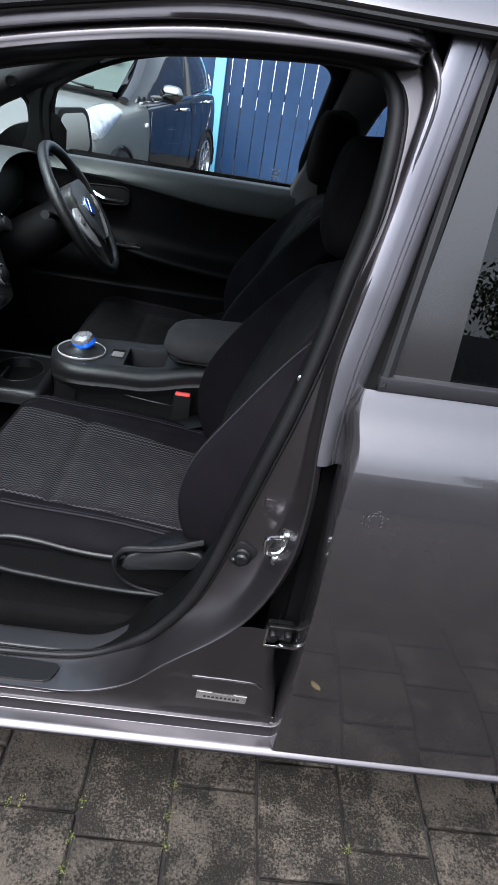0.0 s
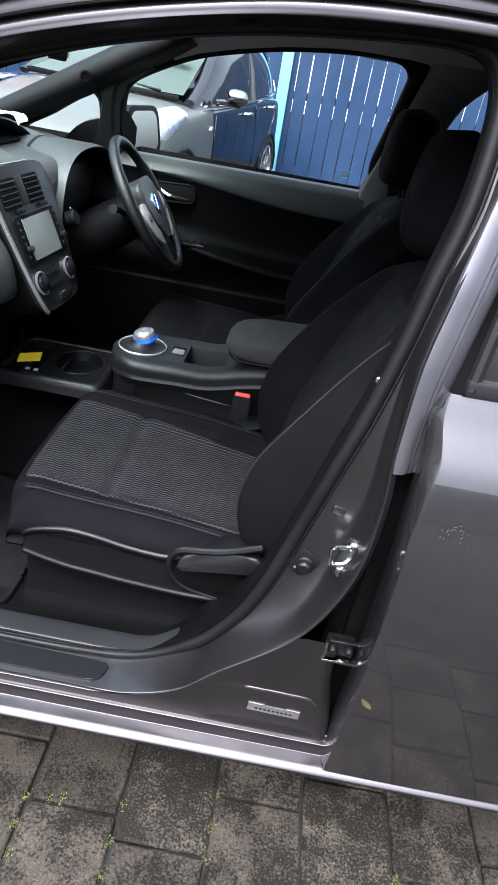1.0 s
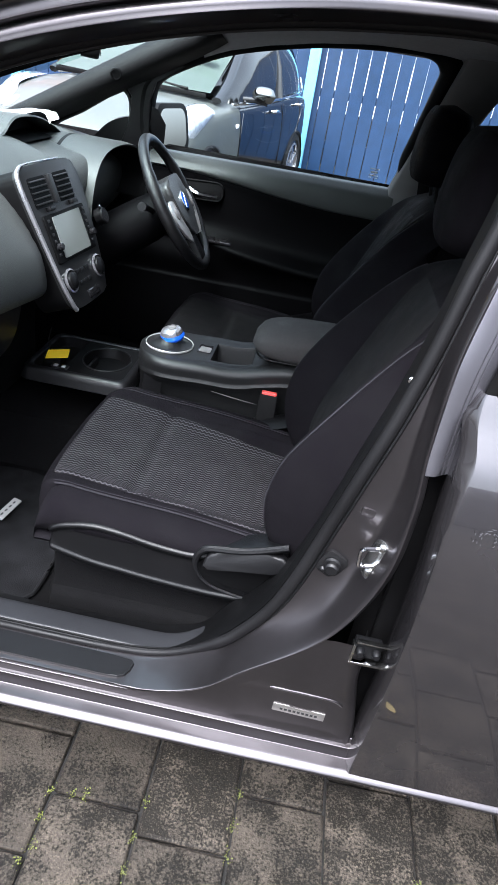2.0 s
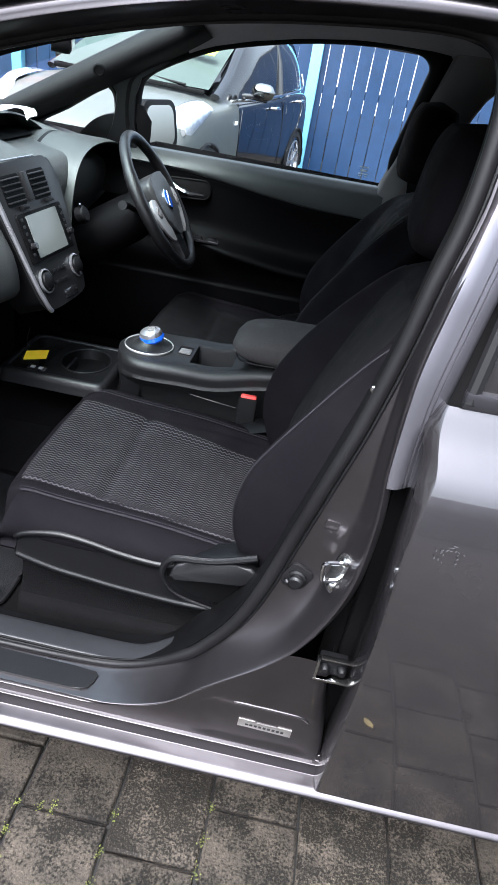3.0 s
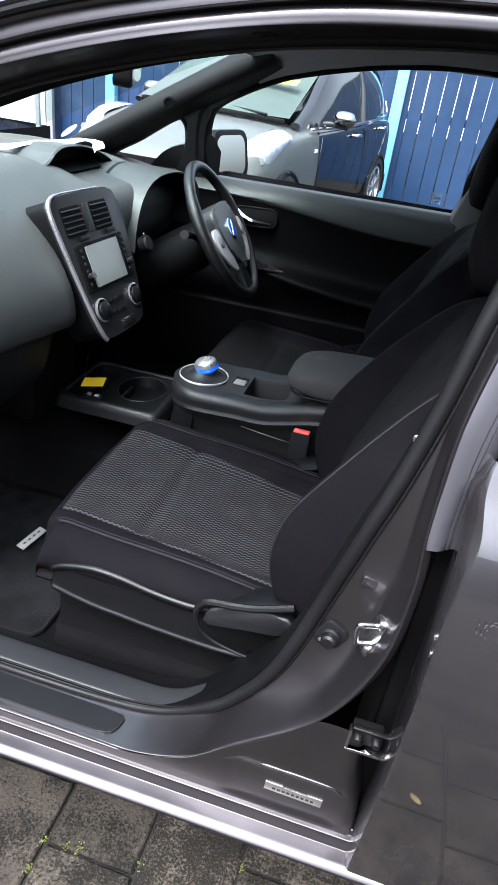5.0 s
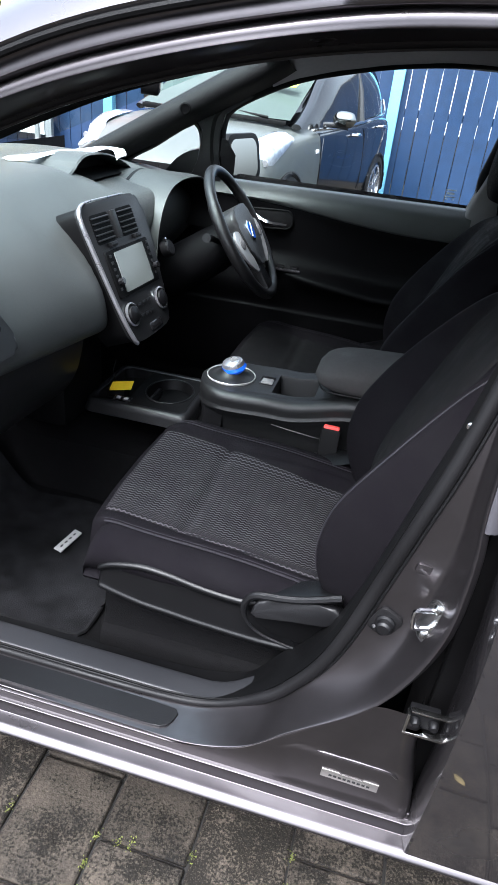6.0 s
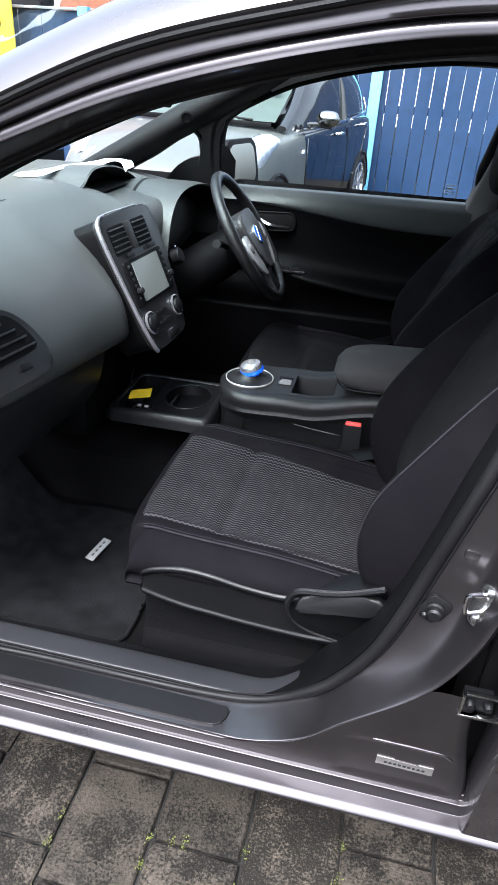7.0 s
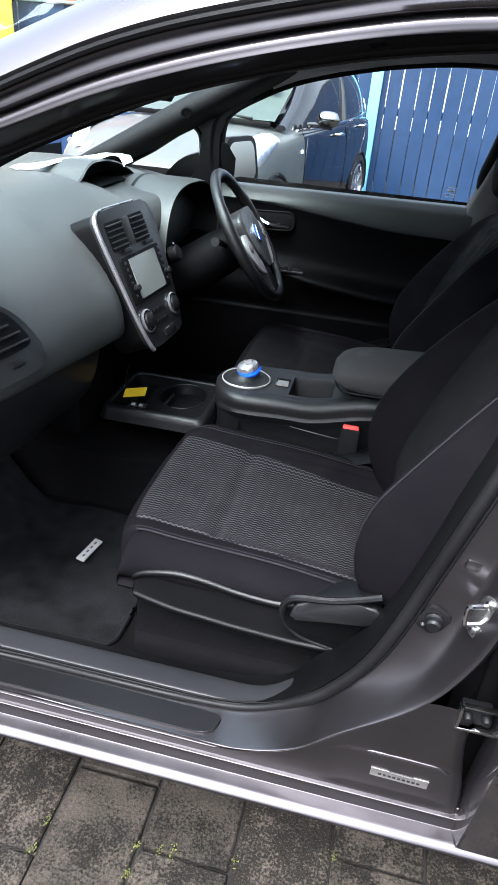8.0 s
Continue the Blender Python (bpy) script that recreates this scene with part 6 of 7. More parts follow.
    tr = part("front_tray", bm, BLACK, c, "black rim of the front tray", 50)
    bm = bmesh.new()
    box(bm, (cx, cy, T - 0.036), (x1 - x0 - 0.03, y1 - y0 - 0.03, 0.012), 0.003)
    part("tray_floor", bm, DARK, tr, "black tray floor")
    # cup surround at the back of the tray
    ring, edge = [], []
    for k in range(48):
        a = 2 * math.pi * k / 48
        cs, sn = math.cos(a), math.sin(a)
        q = min(0.080 / max(1e-6, abs(cs)), 0.103 / max(1e-6, abs(sn)))
        ring.append((-0.444 + 0.060 * cs, CY + 0.010 + 0.072 * sn, T - 0.006))
        edge.append((-0.444 + q * cs, CY - 0.001 + q * sn, T - 0.004))
    lowr = [(-0.444 + 0.052 * math.cos(2 * math.pi * k / 48), CY + 0.010 + 0.064 * math.sin(2 * math.pi * k / 48), T - 0.030) for k in range(48)]
    part("cup_deck", skin(bmesh.new(), [edge, ring, lowr], wrap_v=True), DARK, tr, "black cup holder surround", 40)
    bm = bmesh.new()
    tube(bm, [(p[0], p[1], p[2] + 0.001) for p in ring], 0.0022, 6, True, up=(0, 0, 1))
    part("cup_rim", bm, BLACK, tr)
    bm = bmesh.new()
    box(bm, (-0.476, CY - 0.012, T - 0.022), (0.008, 0.07, 0.030), 0.002, None)
    part("cup_finger", bm, BLACK, tr)
    # small socket with two bright contacts by the tag
    bm = bmesh.new()
    box(bm, (-0.536, CY - 0.082, T - 0.008), (0.046, 0.024, 0.010), 0.002)
    so = part("tray_switch", bm, GLOSSB, tr)
    for dx in (-0.010, 0.010):
        bm = bmesh.new()
        box(bm, (-0.536 + dx, CY - 0.082, T - 0.002), (0.010, 0.010, 0.003), 0.001)
        part("switch_legend", bm, GREYP, so)


console()


def small_things():
    t = thing("paper_tag", "small yellow printed tag lying in the console tray", "tag", at=(-0.577, 0.86, 0.5))
    bm = bmesh.new()
    slab(bm, [(-0.03, -0.016), (0.026, -0.022), (0.034, 0.014), (-0.022, 0.020)], 0.0012, pose(-0.570, 0.846, 0.522, 10, -8, 22))
    part("tag_sheet", bm, YELLOW, t)
    bm = bmesh.new()
    tube(bm, [(-0.592, 0.858, 0.522), (-0.600, 0.865, 0.55), (-0.594, 0.870, 0.58)], 0.0015, 5)
    part("tag_tie", bm, DARK, t)
    bm = bmesh.new()
    box(bm, (-0.578, 0.848, 0.503), (0.05, 0.04, 0.026), 0.005)
    part("tag_holder", bm, DARK, t)
    # papers on the dashboard
    p = thing("paper_sheets", "curled white printed paper on the dashboard", "paper", at=(-0.9, 1.1, 1.02))
    spine = glide([(-0.875, 0.880, 1.026), (-0.845, 0.95, 1.032), (-0.80, 1.04, 1.040), (-0.752, 1.105, 1.047), (-0.705, 1.115, 1.052), (-0.676, 1.080, 1.048), (-0.662, 1.045, 1.040)], 5)
    rows = []
    for k, q in enumerate(spine):
        a, b = spine[max(0, k - 1)], spine[min(len(spine) - 1, k + 1)]
        side = (b - a).cross(Vector((0, 0, 1))).normalized()
        w = 0.012 + 0.004 * math.sin(0.5 * k) + 0.004 * smooth01(18, 24, k) - 0.012 * smooth01(24, 30, k)
        rows.append([q - side * w + Vector((0, 0, 0.003 * math.sin(0.9 * k))), q - side * w * 0.3 + Vector((0, 0, 0.002)), q + side * w * 0.4, q + side * w + Vector((0, 0, -0.004 + 0.003 * math.sin(0.7 * k + 2)))])
    part("sheet", thick(skin(bmesh.new(), rows), 0.0008), WHITE, p, sharp=80)
    # floor mat with its badge
    f = thing("floor_mat", "dusty black carpet mat in the passenger footwell", "floor mat", at=(-0.62, 0.47, 0.25))
    rows = []
    for i in range(41):
        x = -0.92 + 0.53 * i / 40
        rows.append([(x, 0.262 + 0.42 * j / 30 + (0.02 * smooth01(0.03, 0.0, 0.39 + 0 - abs(x + 0.40)) if j == 0 else 0), 0.252 + 0.20 * smooth01(-0.72, -0.95, x) + 0.004 * noise.noise((x * 14, j * 0.35, 0)) + 0.0035 * math.sin(22 * x + 9 * j / 30)) for j in range(31)])
    rows = [q + [(p[0], p[1], p[2] - 0.006) for p in q[::-1]] for q in rows]
    part("mat_carpet", skin(bmesh.new(), rows, wrap_v=True, caps=True), MATM, f, sharp=80)
    bm = bmesh.new()
    tube(bm, glide([(-0.90, 0.262, 0.258), (-0.60, 0.262, 0.258), (-0.43, 0.263, 0.258), (-0.398, 0.275, 0.258), (-0.39, 0.31, 0.258), (-0.39, 0.45, 0.258)], 6), 0.0045, 6)
    part("mat_binding", bm, RUBBER, f)
    B = axes((-0.554, 0.512, 0.266), (0.15, 1.0, 0), (-1.0, 0.15, 0))
    bm = bmesh.new()
    slab(bm, [(-0.040, -0.011), (0.040, -0.011), (0.043, 0.011), (-0.037, 0.011)], 0.003, B, 0.001)
    bd = part("mat_badge", bm, ACCENT, f, "small metal badge on the mat")
    for k in range(4):
        bm = bmesh.new()
        box(bm, (-0.022 + 0.016 * k, 0, 0.0003), (0.008, 0.004, 0.0008), 0, B)
        part("badge_bar", bm, STACKM, bd)
    # interior mirror hanging from the windscreen
    v = thing("rear_view_mirror", "black interior rear-view mirror on the windscreen", "mirror", at=(-0.46, 0.87, 1.23))
    M = axes((-0.487, 0.87, 1.240), (-0.36, 1, 0.03), (0.05, 0, 1))
    bm = bmesh.new()
    slab(bm, rounded(-0.115, -0.040, 0.115, 0.040, 0.02), 0.035, M, 0.006)
    part("mirror_housing", bm, BLACK, v)
    bm = bmesh.new()
    slab(bm, rounded(-0.108, -0.034, 0.108, 0.034, 0.016), 0.002, M @ pose(0, 0, 0.0025))
    part("mirror_glass", bm, MIRROR, v)
    bm = bmesh.new()
    tube(bm, [(-0.472, 0.86, 1.262), (-0.49, 0.86, 1.290), (-0.51, 0.86, 1.305)], 0.008, 8)
    part("mirror_stem", bm, BLACK, v)
    s = thing("windscreen_sticker", "round pale sticker inside the windscreen", "sticker", at=(-0.9, 1.3, 1.05))
    bm = bmesh.new()
    lathe(bm, [(0.03, 0), (0.03, 0.0008)], axes((-0.940, 1.412, 1.028), (0.85, -0.06, 0.45), (-0.15, 1, 0.45)), 24)
    part("disc", bm, PILLAR, s)


small_things()


def fallen_leaf():
    t = thing("fallen_leaf", "small dry yellow leaf lying on the paving", "leaf", at=(0.385, -0.317, 0.002))
    rows = []
    for k in range(9):
        f = k / 8
        w = 0.0085 * math.sin(math.pi * min(1, 0.04 + f * 0.96)) ** 0.8 + 0.0004
        q = Vector((0.385, -0.317, 0.004)) + Vector((0.020, 0.034, 0)) * (f - 0.5) + Vector((0, 0, 0.003 * (2 * f - 1) ** 2))
        side = Vector((0.86, -0.5, 0))
        rows.append([q - side * w + Vector((0, 0, 0.0015)), q, q + side * w + Vector((0, 0, 0.0015))])
    part("blade", thick(skin(bmesh.new(), rows), 0.0006), mat("dry_leaf", (0.42, 0.32, 0.12), 0.7, 0, 0.3, 200), t)


fallen_leaf()


# ---- the parked car beyond ----
def parked_car():
    c = thing("parked_car", "dark navy hatchback parked by the fence, its front coloured pale for reflected sky", "car", at=(-1.55, 5.9, 0))
    # local plan: u forward from the rear axle, v to the car's left, z up
    yaw = radians(10.7)
    size = 0.92
    o = Vector((-1.23, 7.15, 0))
    f = Vector((-math.sin(yaw), -math.cos(yaw), 0))
    l = Vector((math.cos(yaw), -math.sin(yaw), 0))

    def P(u, v, z):
        return o + (f * u + l * v + Vector((0, 0, z))) * size

    def hull(secs, per=4, mirror=True):
        curves = [glide([P(*q) for q in s], 3) for s in secs]
        rows = list(zip(*[glide(list(col), per) for col in zip(*curves)]))
        return [list(r) for r in rows]

    # half sections from the sill over the flank to the middle of the bonnet or the belt
    def sec(u, w, belt, mid, low=0.22):
        return [(u, w - 0.05, low), (u, w, low + 0.12), (u, w + 0.015, 0.62), (u, w - 0.005, belt - 0.08), (u, w - 0.07, belt), (u, w * 0.6, mid - 0.015), (u, 0, mid)]

    secs = [sec(-0.78, 0.62, 0.86, 0.90, 0.34), sec(-0.70, 0.74, 0.95, 0.98, 0.28), sec(-0.35, 0.85, 1.02, 1.04), sec(0.3, 0.88, 1.02, 1.04), sec(1.0, 0.885, 0.98, 1.02), sec(1.9, 0.88, 0.95, 1.00), sec(2.3, 0.88, 0.94, 1.00), sec(2.75, 0.87, 0.90, 0.96), sec(3.15, 0.83, 0.80, 0.88), sec(3.42, 0.70, 0.68, 0.74, 0.26), sec(3.56, 0.45, 0.52, 0.56, 0.30)]
    for sgn in (1, -1):
        rows = hull([[(u, v * sgn, z) for u, v, z in s] for s in secs])
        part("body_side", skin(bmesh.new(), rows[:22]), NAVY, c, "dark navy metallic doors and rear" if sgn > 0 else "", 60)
        # same navy body from here on; the pale colour stands for sky reflection
        part("front_wing", skin(bmesh.new(), rows[21:]), BONNET, c, "navy front wing and bonnet, coloured pale for the reflected sky" if sgn > 0 else "", 60)
    # roof and pillars
    def arch(u, w, z, b):
        return [(u, w, b), (u, w - 0.05, b + (z - b) * 0.5), (u, w - 0.13, z - 0.07), (u, w - 0.24, z - 0.015), (u, 0, z)]

    gl = [arch(-0.62, 0.68, 1.10, 1.00), arch(-0.45, 0.74, 1.36, 1.02), arch(-0.1, 0.80, 1.49, 1.02), arch(0.6, 0.82, 1.55, 1.00), arch(1.2, 0.82, 1.52, 0.98), arch(1.6, 0.82, 1.40, 0.97), arch(2.05, 0.77, 1.14, 0.96), arch(2.30, 0.70, 1.00, 0.93)]
    for sgn in (1, -1):
        rows = hull([[(u, v * sgn, z) for u, v, z in s] for s in gl])
        part("glasshouse", skin(bmesh.new(), rows), GLOSSB, c, "dark window band", 60)
    for sgn in (1, -1):
        bm = bmesh.new()
        tube(bm, glide([P(2.40, 0.775 * sgn, 0.985), P(2.05, 0.735 * sgn, 1.14), P(1.62, 0.66 * sgn, 1.37), P(1.25, 0.63 * sgn, 1.49), P(0.6, 0.63 * sgn, 1.535), P(-0.1, 0.60 * sgn, 1.48), P(-0.5, 0.58 * sgn, 1.34)], 5), 0.04, 8, flat=0.6, up=(0, 0, 1))
        part("roof_pillar", bm, NAVY, c)
        bm = bmesh.new()
        tube(bm, [P(0.72, 0.83 * sgn, 1.0), P(0.70, 0.76 * sgn, 1.28), P(0.68, 0.66 * sgn, 1.50)], 0.035, 8, flat=0.5)
        part("centre_pillar", bm, GLOSSB, c)
        bm = bmesh.new()
        tube(bm, glide([P(2.2, 0.845 * sgn, 0.965), P(1.2, 0.85 * sgn, 0.985), P(0.3, 0.845 * sgn, 1.03), P(-0.25, 0.80 * sgn, 1.08), P(-0.42, 0.72 * sgn, 1.2)], 5), 0.012, 6)
        part("window_strip", bm, CHROME, c, "bright strip under the windows")
    rows = []
    for k in range(17):
        u, z = -0.2 + 1.5 * k / 16, 1.0
        zz = 1.515 + 0.045 * math.sin(math.pi * (k + 2) / 18)
        rows.append([P(u, -0.66, zz - 0.035), P(u, -0.4, zz), P(u, 0, zz + 0.012), P(u, 0.4, zz), P(u, 0.66, zz - 0.035)])
    part("roof_skin", skin(bmesh.new(), rows), NAVY, c)
    # windscreen and bonnet edge
    rows = []
    for k in range(9):
        t = k / 8
        u, z, w = 2.44 - 1.12 * t, 1.012 + 0.505 * t, 0.73 - 0.13 * t
        rows.append([P(u + 0.10 * (1 - (2 * j / 10 - 1) ** 2), -w + 2 * w * j / 10, z + 0.02) for j in range(11)])
    # opaque green-grey base stands in for what the glass reflects
    part("windscreen", skin(bmesh.new(), rows), mat("windscreen_glass", (0.060, 0.078, 0.070), 0.12, 0, 0.1, 4, spec=0.06), c, "windscreen with its sky reflection given as green-grey colour")
    bm = bmesh.new()
    tube(bm, glide([P(2.46, -0.70, 1.005), P(2.56, 0, 1.02), P(2.46, 0.70, 1.005)], 8), 0.02, 6, flat=0.5)
    part("cowl", bm, DARK, c)
    bm = bmesh.new()
    tube(bm, [P(2.50, 0.55, 1.04), P(2.44, 0.1, 1.06), P(2.40, -0.2, 1.075)], 0.010, 6)
    part("wiper", bm, DARK, c)
    # lime banner with its word
    bm = bmesh.new()
    m = axes(P(2.06, 0.34, 1.228), l, f * -0.91 + Vector((0, 0, 0.41)))
    box(bm, (0, 0, 0.06), (0.52, 0.085, 0.004), 0, m)
    bn = part("banner", bm, mat("lime_banner", (0.55, 0.75, 0.06), 0.5, 0, 0.05, 20), c, "lime green banner on the windscreen")
    fc = bpy.data.curves.new("banner_word", "FONT")
    fc.body, fc.size, fc.align_x, fc.align_y = "ELECTRIC", 0.088, "CENTER", "CENTER"
    tob = bpy.data.objects.new("tmp_word", fc)
    me = bpy.data.meshes.new_from_object(tob)
    bpy.data.objects.remove(tob)
    bm = bmesh.new()
    bm.from_mesh(me)
    bpy.data.meshes.remove(me)
    bmesh.ops.transform(bm, matrix=m @ pose(0.02, 0, 0.064), verts=bm.verts)
    part("banner_word", bm, mat("dark_green_letters", (0.02, 0.05, 0.02), 0.6), bn)
    for sgn in (1, -1):
        # long raised headlamp
        rows = []
        for k in range(13):
            t = k / 12
            u = 3.36 - 0.72 * t
            w0 = 0.62 + 0.20 * min(1, t * 2.2)
            h = 0.085 * math.sin(math.pi * (0.12 + 0.83 * t)) + 0.012
            zc = 0.70 + 0.215 * t
            rows.append([P(u, (w0 + 0.03) * sgn, zc - h * 0.9), P(u, (w0 + 0.045) * sgn, zc - h * 0.3), P(u, (w0 + 0.03) * sgn, zc + h * 0.5), P(u, (w0 - 0.05) * sgn, zc + h * 0.95 + 0.02), P(u, (w0 - 0.14) * sgn, zc + h * 0.7 + 0.02)])
        hl = part("headlamp", skin(bmesh.new(), rows), LAMP, c, "clear raised headlamp", 60)
        bm = bmesh.new()
        lathe(bm, [(0.022, 0), (0.025, 0.008), (0.015, 0.012), (0, 0.013)], axes(P(3.12, 0.835 * sgn, 0.76), Vector((0, 0, 1)), f.cross(Vector((0, 0, 1))) * -1), 20)
        part("lamp_reflector", bm, SILVER, hl)
        # wing mirror
        bm = bmesh.new()
        rows = []
        for k in range(9):
            t = -1 + k / 4
            r = max(0.1, (1 - abs(t) ** 3) ** 0.5)
            rows.append([P(1.83 + 0.06 * r * math.cos(a), (1.0 + 0.11 * t) * sgn, 1.06 + 0.068 * r * math.sin(a)) for a in [2 * math.pi * q / 14 for q in range(14)]])
        wm = part("wing_mirror", skin(bm, rows, wrap_v=True, caps=True), mat("dark_chrome", (0.30, 0.31, 0.30), 0.12, 1.0, 0.05, 30), c, "chrome wing mirror", 60)
        bm = bmesh.new()
        tube(bm, [P(1.86, 0.82 * sgn, 1.00), P(1.84, 0.93 * sgn, 1.01), P(1.83, 1.05 * sgn, 1.00)], 0.022, 8, flat=0.8)
        part("mirror_arm", bm, GLOSSB, wm)
        # handles, flank lamp, shut lines
        for u, z in ((1.05, 0.90), (0.12, 0.955)):
            bm = bmesh.new()
            tube(bm, glide([P(u - 0.09, 0.888 * sgn, z), P(u - 0.07, 0.925 * sgn, z), P(u + 0.07, 0.925 * sgn, z), P(u + 0.09, 0.888 * sgn, z)], 4), 0.013, 8)
            part("door_handle", bm, CHROME, c, "bright door handle")
        bm = bmesh.new()
        box(bm, (0, 0, 0), (0.05, 0.012, 0.03), 0.006, axes(P(2.12, 0.892 * sgn, 0.80), f, l))
        part("side_repeater", bm, WHITE, c)
        for pts in ([(1.98, 0.90), (2.02, 0.7), (2.0, 0.45), (1.9, 0.3)], [(0.72, 0.96), (0.70, 0.7), (0.68, 0.35)], [(-0.1, 1.0), (-0.05, 0.8), (0.15, 0.6), (0.35, 0.45)]):
            bm = bmesh.new()
            tube(bm, glide([P(u, (0.898 if z < 0.8 else 0.884) * sgn, z) for u, z in pts], 5), 0.004, 5)
            part("shut_line", bm, GLOSSB, c)
    for u in (0.0, 2.7):
        for sgn in (1, -1):
            W = axes(P(u, 0.79 * sgn, 0.315), f * sgn, Vector((0, 0, 1)))
            W = W @ pose(0, 0, 0, 180 if (W.to_3x3() @ Vector((0, 0, 1))).dot(l * sgn) < 0 else 0)
            bm = bmesh.new()
            lathe(bm, [(0.20, 0.06), (0.25, 0.10), (0.30, 0.095), (0.315, 0.06), (0.315, -0.08), (0.20, -0.10)], W, 32)
            wh = part("wheel", bm, TYRE, c, "wheel with silver spokes")
            for k in range(5):
                bm = bmesh.new()
                box(bm, (0.105, 0, 0.085), (0.20, 0.035, 0.02), 0.005, W @ pose(0, 0, 0, 0, 0, 72 * k))
                part("spoke", bm, SILVER, wh)
            bm = bmesh.new()
            lathe(bm, [(0.205, 0.06), (0.215, 0.095), (0.20, 0.10), (0.19, 0.07)], W, 32)
            part("rim", bm, SILVER, wh)
            # dark arch over the wheel
            bm = bmesh.new()
            tube(bm, [P(u + 0.345 * math.cos(a), 0.885 * sgn, 0.315 + 0.345 * math.sin(a)) for a in [math.pi * k / 16 for k in range(17)]], 0.022, 6)
            part("wheel_arch", bm, RUBBER, c)
    bm = bmesh.new()
    box(bm, (0, 0, 0), (3.9, 1.5, 0.2), 0.03, axes(P(1.35, 0, 0.30), f, l))
    part("underbody", bm, DARK, c)


parked_car()


def tree(x, y, h, seed):
    """A broad street tree: tapered trunk, limbs, and a crown of many small leaf clumps."""
    rnd = random.Random(seed)
    t = thing("tree", "leafy broad-crowned street tree", "tree", "street trees", at=(x, y, 0))
    bm = bmesh.new()
    tube(bm, [(x, y, 0), (x + 0.05, y, h * 0.2), (x, y + 0.1, h * 0.42)], [0.22, 0.17, 0.13], 10)
    tips = []
    for k in range(9):
        a = k * 2.4
        r = h * rnd.uniform(0.18, 0.34)
        e = Vector((x + r * math.cos(a), y + r * math.sin(a), h * rnd.uniform(0.55, 0.9)))
        s = Vector((x, y, h * rnd.uniform(0.3, 0.42)))
        tube(bm, glide([s, s.lerp(e, 0.5) + Vector((0, 0, 0.3)), e], 4), [0.09 - 0.008 * i for i in range(9)], 6)
        tips += [s.lerp(e, f) for f in (0.55, 0.8, 1.0)]
    part("trunk", bm, BARK, t)
    verts, faces = [], []
    for p in tips:
        for _ in range(260):
            d = Vector((rnd.gauss(0, 1), rnd.gauss(0, 1), rnd.gauss(0, 0.7))) * h * 0.062
            c = p + d
            s = rnd.uniform(0.05, 0.11)
            u = Vector((rnd.gauss(0, 1), rnd.gauss(0, 1), rnd.gauss(0, 1))).normalized()
            w = u.orthogonal().normalized()
            i = len(verts)
            verts += [c - u * s, c + w * s * 0.5, c + u * s, c - w * s * 0.5]
            faces.append((i, i + 1, i + 2, i + 3))
    me = bpy.data.meshes.new("crown")
    me.from_pydata(verts, [], faces)
    me.materials.append(LEAFM)
    ob = new("crown", me)
    ob.parent = t
    ob.matrix_parent_inverse = t.matrix_world.inverted()
    tagged(ob, "loose green crown", kind="stuff")


for tx, ty, th, ts in ((8.0, -15.0, 6.5, 1), (13.0, -16.0, 7.5, 2)):
    tree(tx, ty, th, ts)


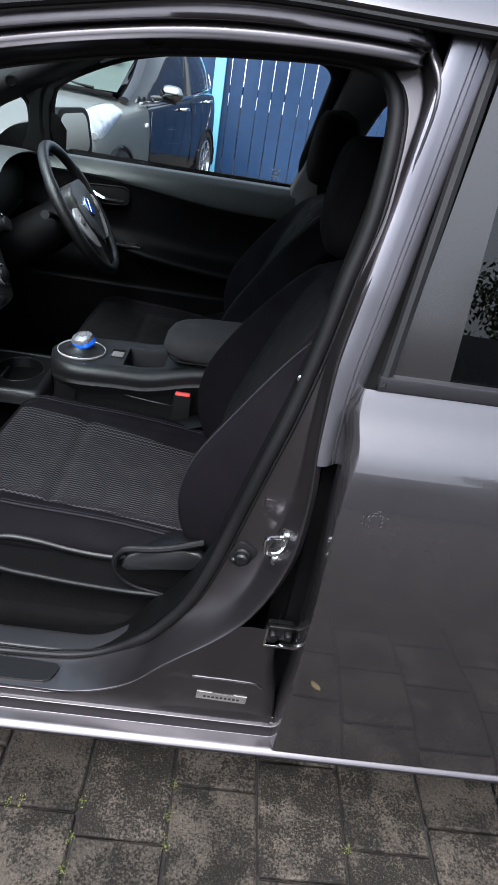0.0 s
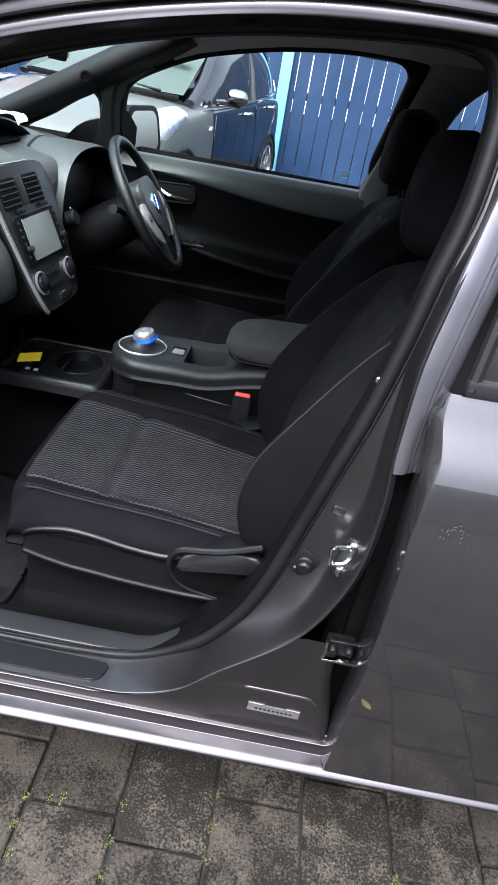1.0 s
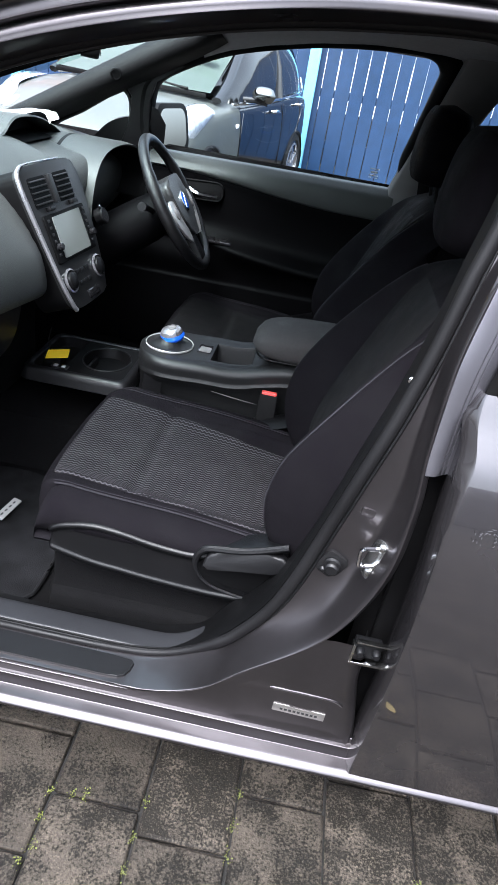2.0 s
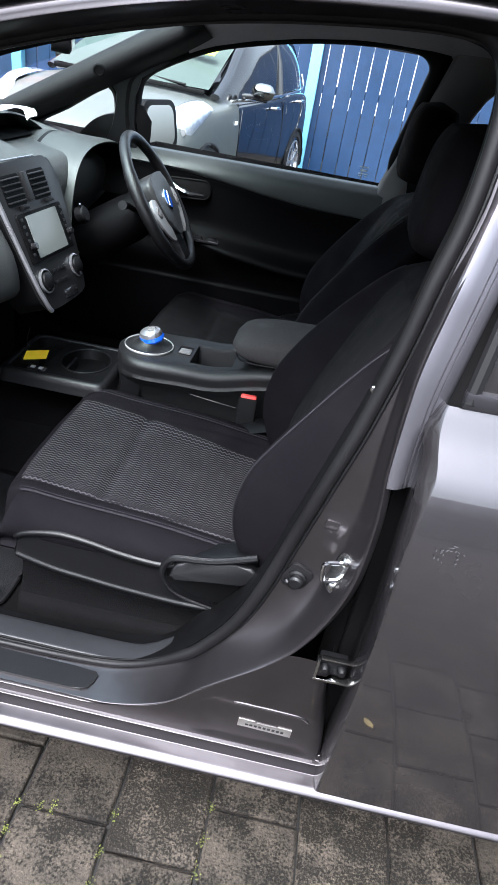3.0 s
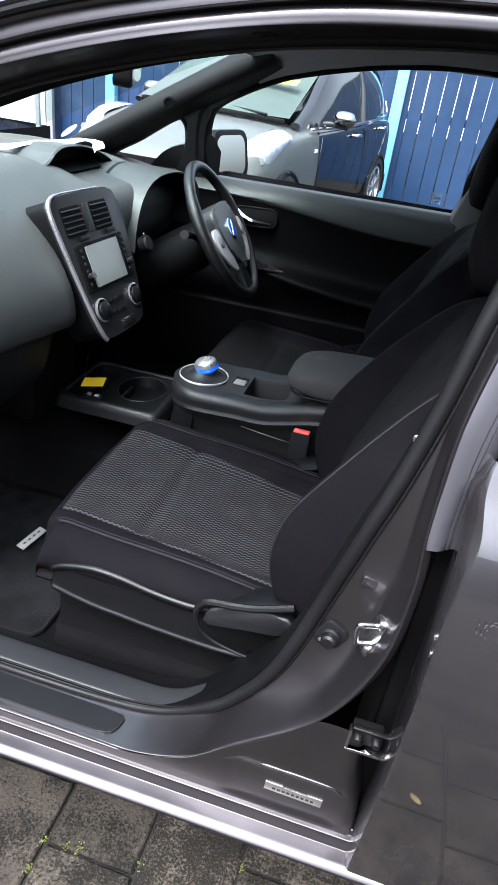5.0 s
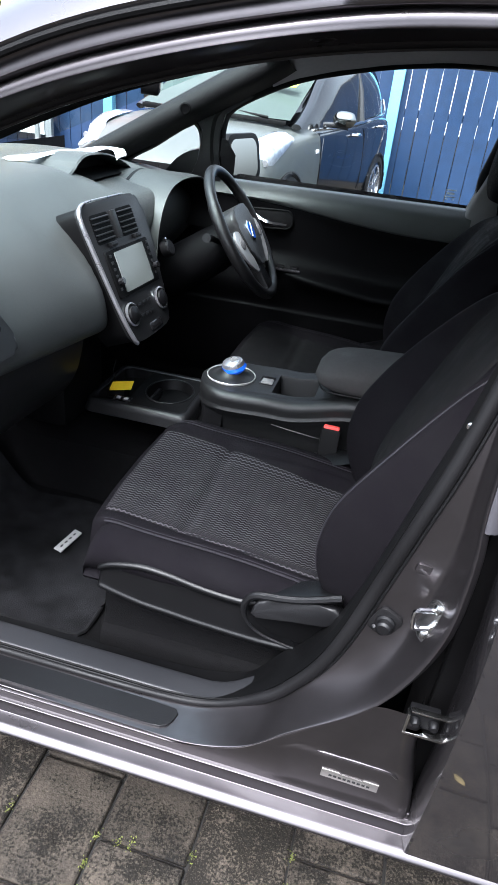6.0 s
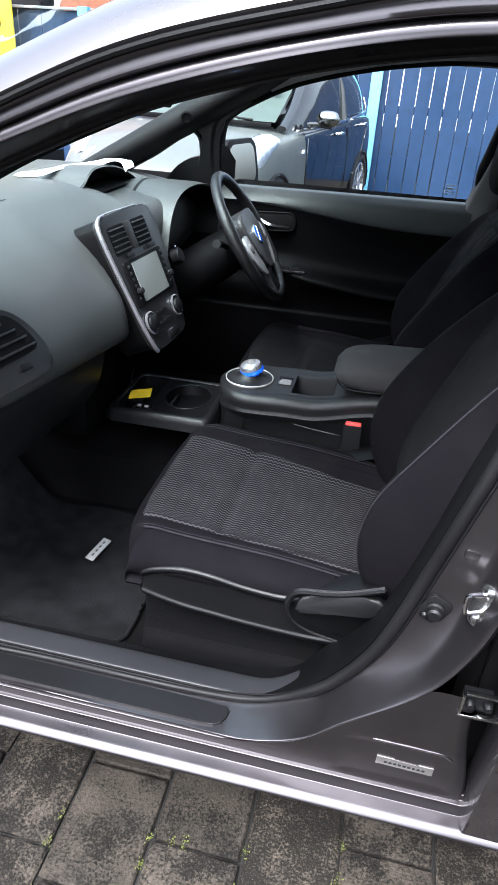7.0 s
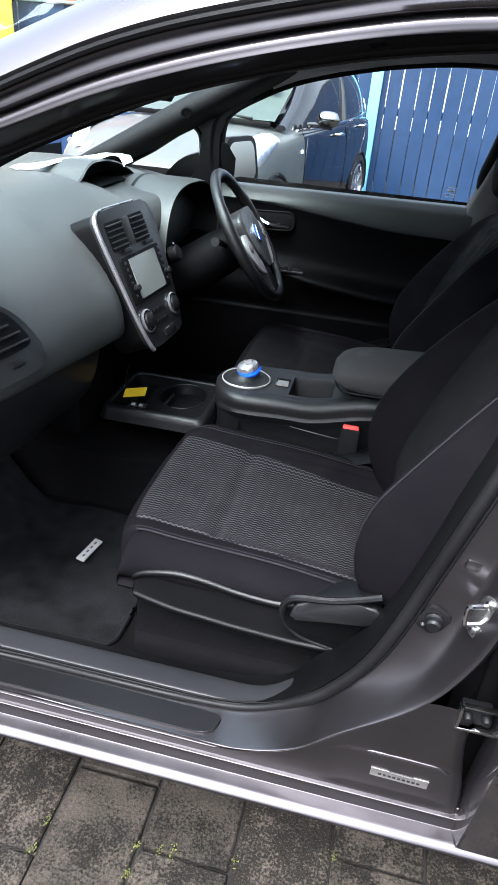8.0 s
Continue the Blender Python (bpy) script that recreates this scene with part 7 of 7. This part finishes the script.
# ---- paving, piece by piece ----
def paving():
    """Concrete pavers in columns across the car, each course broken at its own place."""
    rnd = random.Random(11)
    pv = thing("pavement", "worn concrete block paving with lichen and moss", "paving", kind="structure")
    pv["category"] = "pavement"
    shapes = {}

    def block(w, d):
        key = (round(w, 3), round(d, 3), rnd.randrange(3))
        if key in shapes:
            return shapes[key]
        bm = bmesh.new()
        box(bm, (0, 0, -0.03), (w - 0.006, d - 0.006, 0.06), 0.004, None, 1)
        for v in bm.verts:
            v.co.x += rnd.uniform(-0.0012, 0.0012)
            v.co.y += rnd.uniform(-0.0012, 0.0012)
        me = bpy.data.meshes.new("paver")
        bm.to_mesh(me)
        bm.free()
        me.materials.append(PAVER)
        shapes[key] = me
        return me

    starts = {-2: 0.17, -1: 0.050, 0: 0.006, 1: 0.127, 2: 0.20, 3: 0.034, 4: 0.092, -3: -0.009}
    W = 0.1765
    far_v, far_f = [], []
    for c in range(-34, 34):
        x = 0.008 + W * c
        y = starts.get(c, rnd.uniform(0, 0.2)) - 0.235 * 26
        while y < 8.25:
            d = 0.235
            cx, cy = x, y + d / 2
            z = rnd.uniform(-0.0015, 0.0015)
            if -1.45 < cx < 1.0 and -0.7 < cy < 0.55:
                ob = new("paver", block(W, d))
                ob.parent = pv
                ob.location = (cx, cy, z)
                ob.rotation_euler = (rnd.gauss(0, 0.004), rnd.gauss(0, 0.004), rnd.gauss(0, 0.003))
            else:
                i = len(far_v)
                a, b = (W - 0.008) / 2, (d - 0.008) / 2
                far_v += [(cx - a, cy - b, z), (cx + a, cy - b, z), (cx + a, cy + b, z), (cx - a, cy + b, z)]
                far_f.append((i, i + 1, i + 2, i + 3))
            y += d
    me = bpy.data.meshes.new("paver_field")
    me.from_pydata(far_v, [], far_f)
    me.materials.append(PAVER)
    ob = new("paver_field", me)
    ob.parent = pv
    tagged(ob, "the further pavers", kind="stuff")


paving()


def moss():
    """Small green tufts in the joints."""
    rnd = random.Random(5)
    verts, faces = [], []
    spots = [(-0.078, 0.07), (-0.193, 0.058), (0.096, 0.003), (-0.217, 0.053), (0.10, 0.123), (-0.44, -0.008), (-0.26, 0.0), (-0.08, -0.06), (-0.26, 0.05), (0.45, 0.03), (-0.43, -0.09), (-0.25, -0.05), (-0.083, 0.0), (0.098, 0.06), (-0.265, -0.08), (-0.44, 0.05)]
    for sx, sy in spots:
        for _ in range(24):
            c = Vector((sx + rnd.gauss(0, 0.004), sy + rnd.gauss(0, 0.007), 0.001))
            a, s = rnd.uniform(0, 6.28), rnd.uniform(0.0015, 0.0034)
            d = Vector((math.cos(a), math.sin(a), rnd.uniform(0.2, 1.0))) * s
            w = Vector((-math.sin(a), math.cos(a), 0)) * s * 0.5
            i = len(verts)
            verts += [c, c + d * 0.6 + w, c + d * 1.2, c + d * 0.6 - w]
            faces.append((i, i + 1, i + 2, i + 3))
    me = bpy.data.meshes.new("moss_tufts")
    me.from_pydata(verts, [], faces)
    me.materials.append(MOSS)
    ob = new("moss_tufts", me)
    tagged(ob, "small green moss tufts in the paving joints", "moss", kind="stuff")


moss()
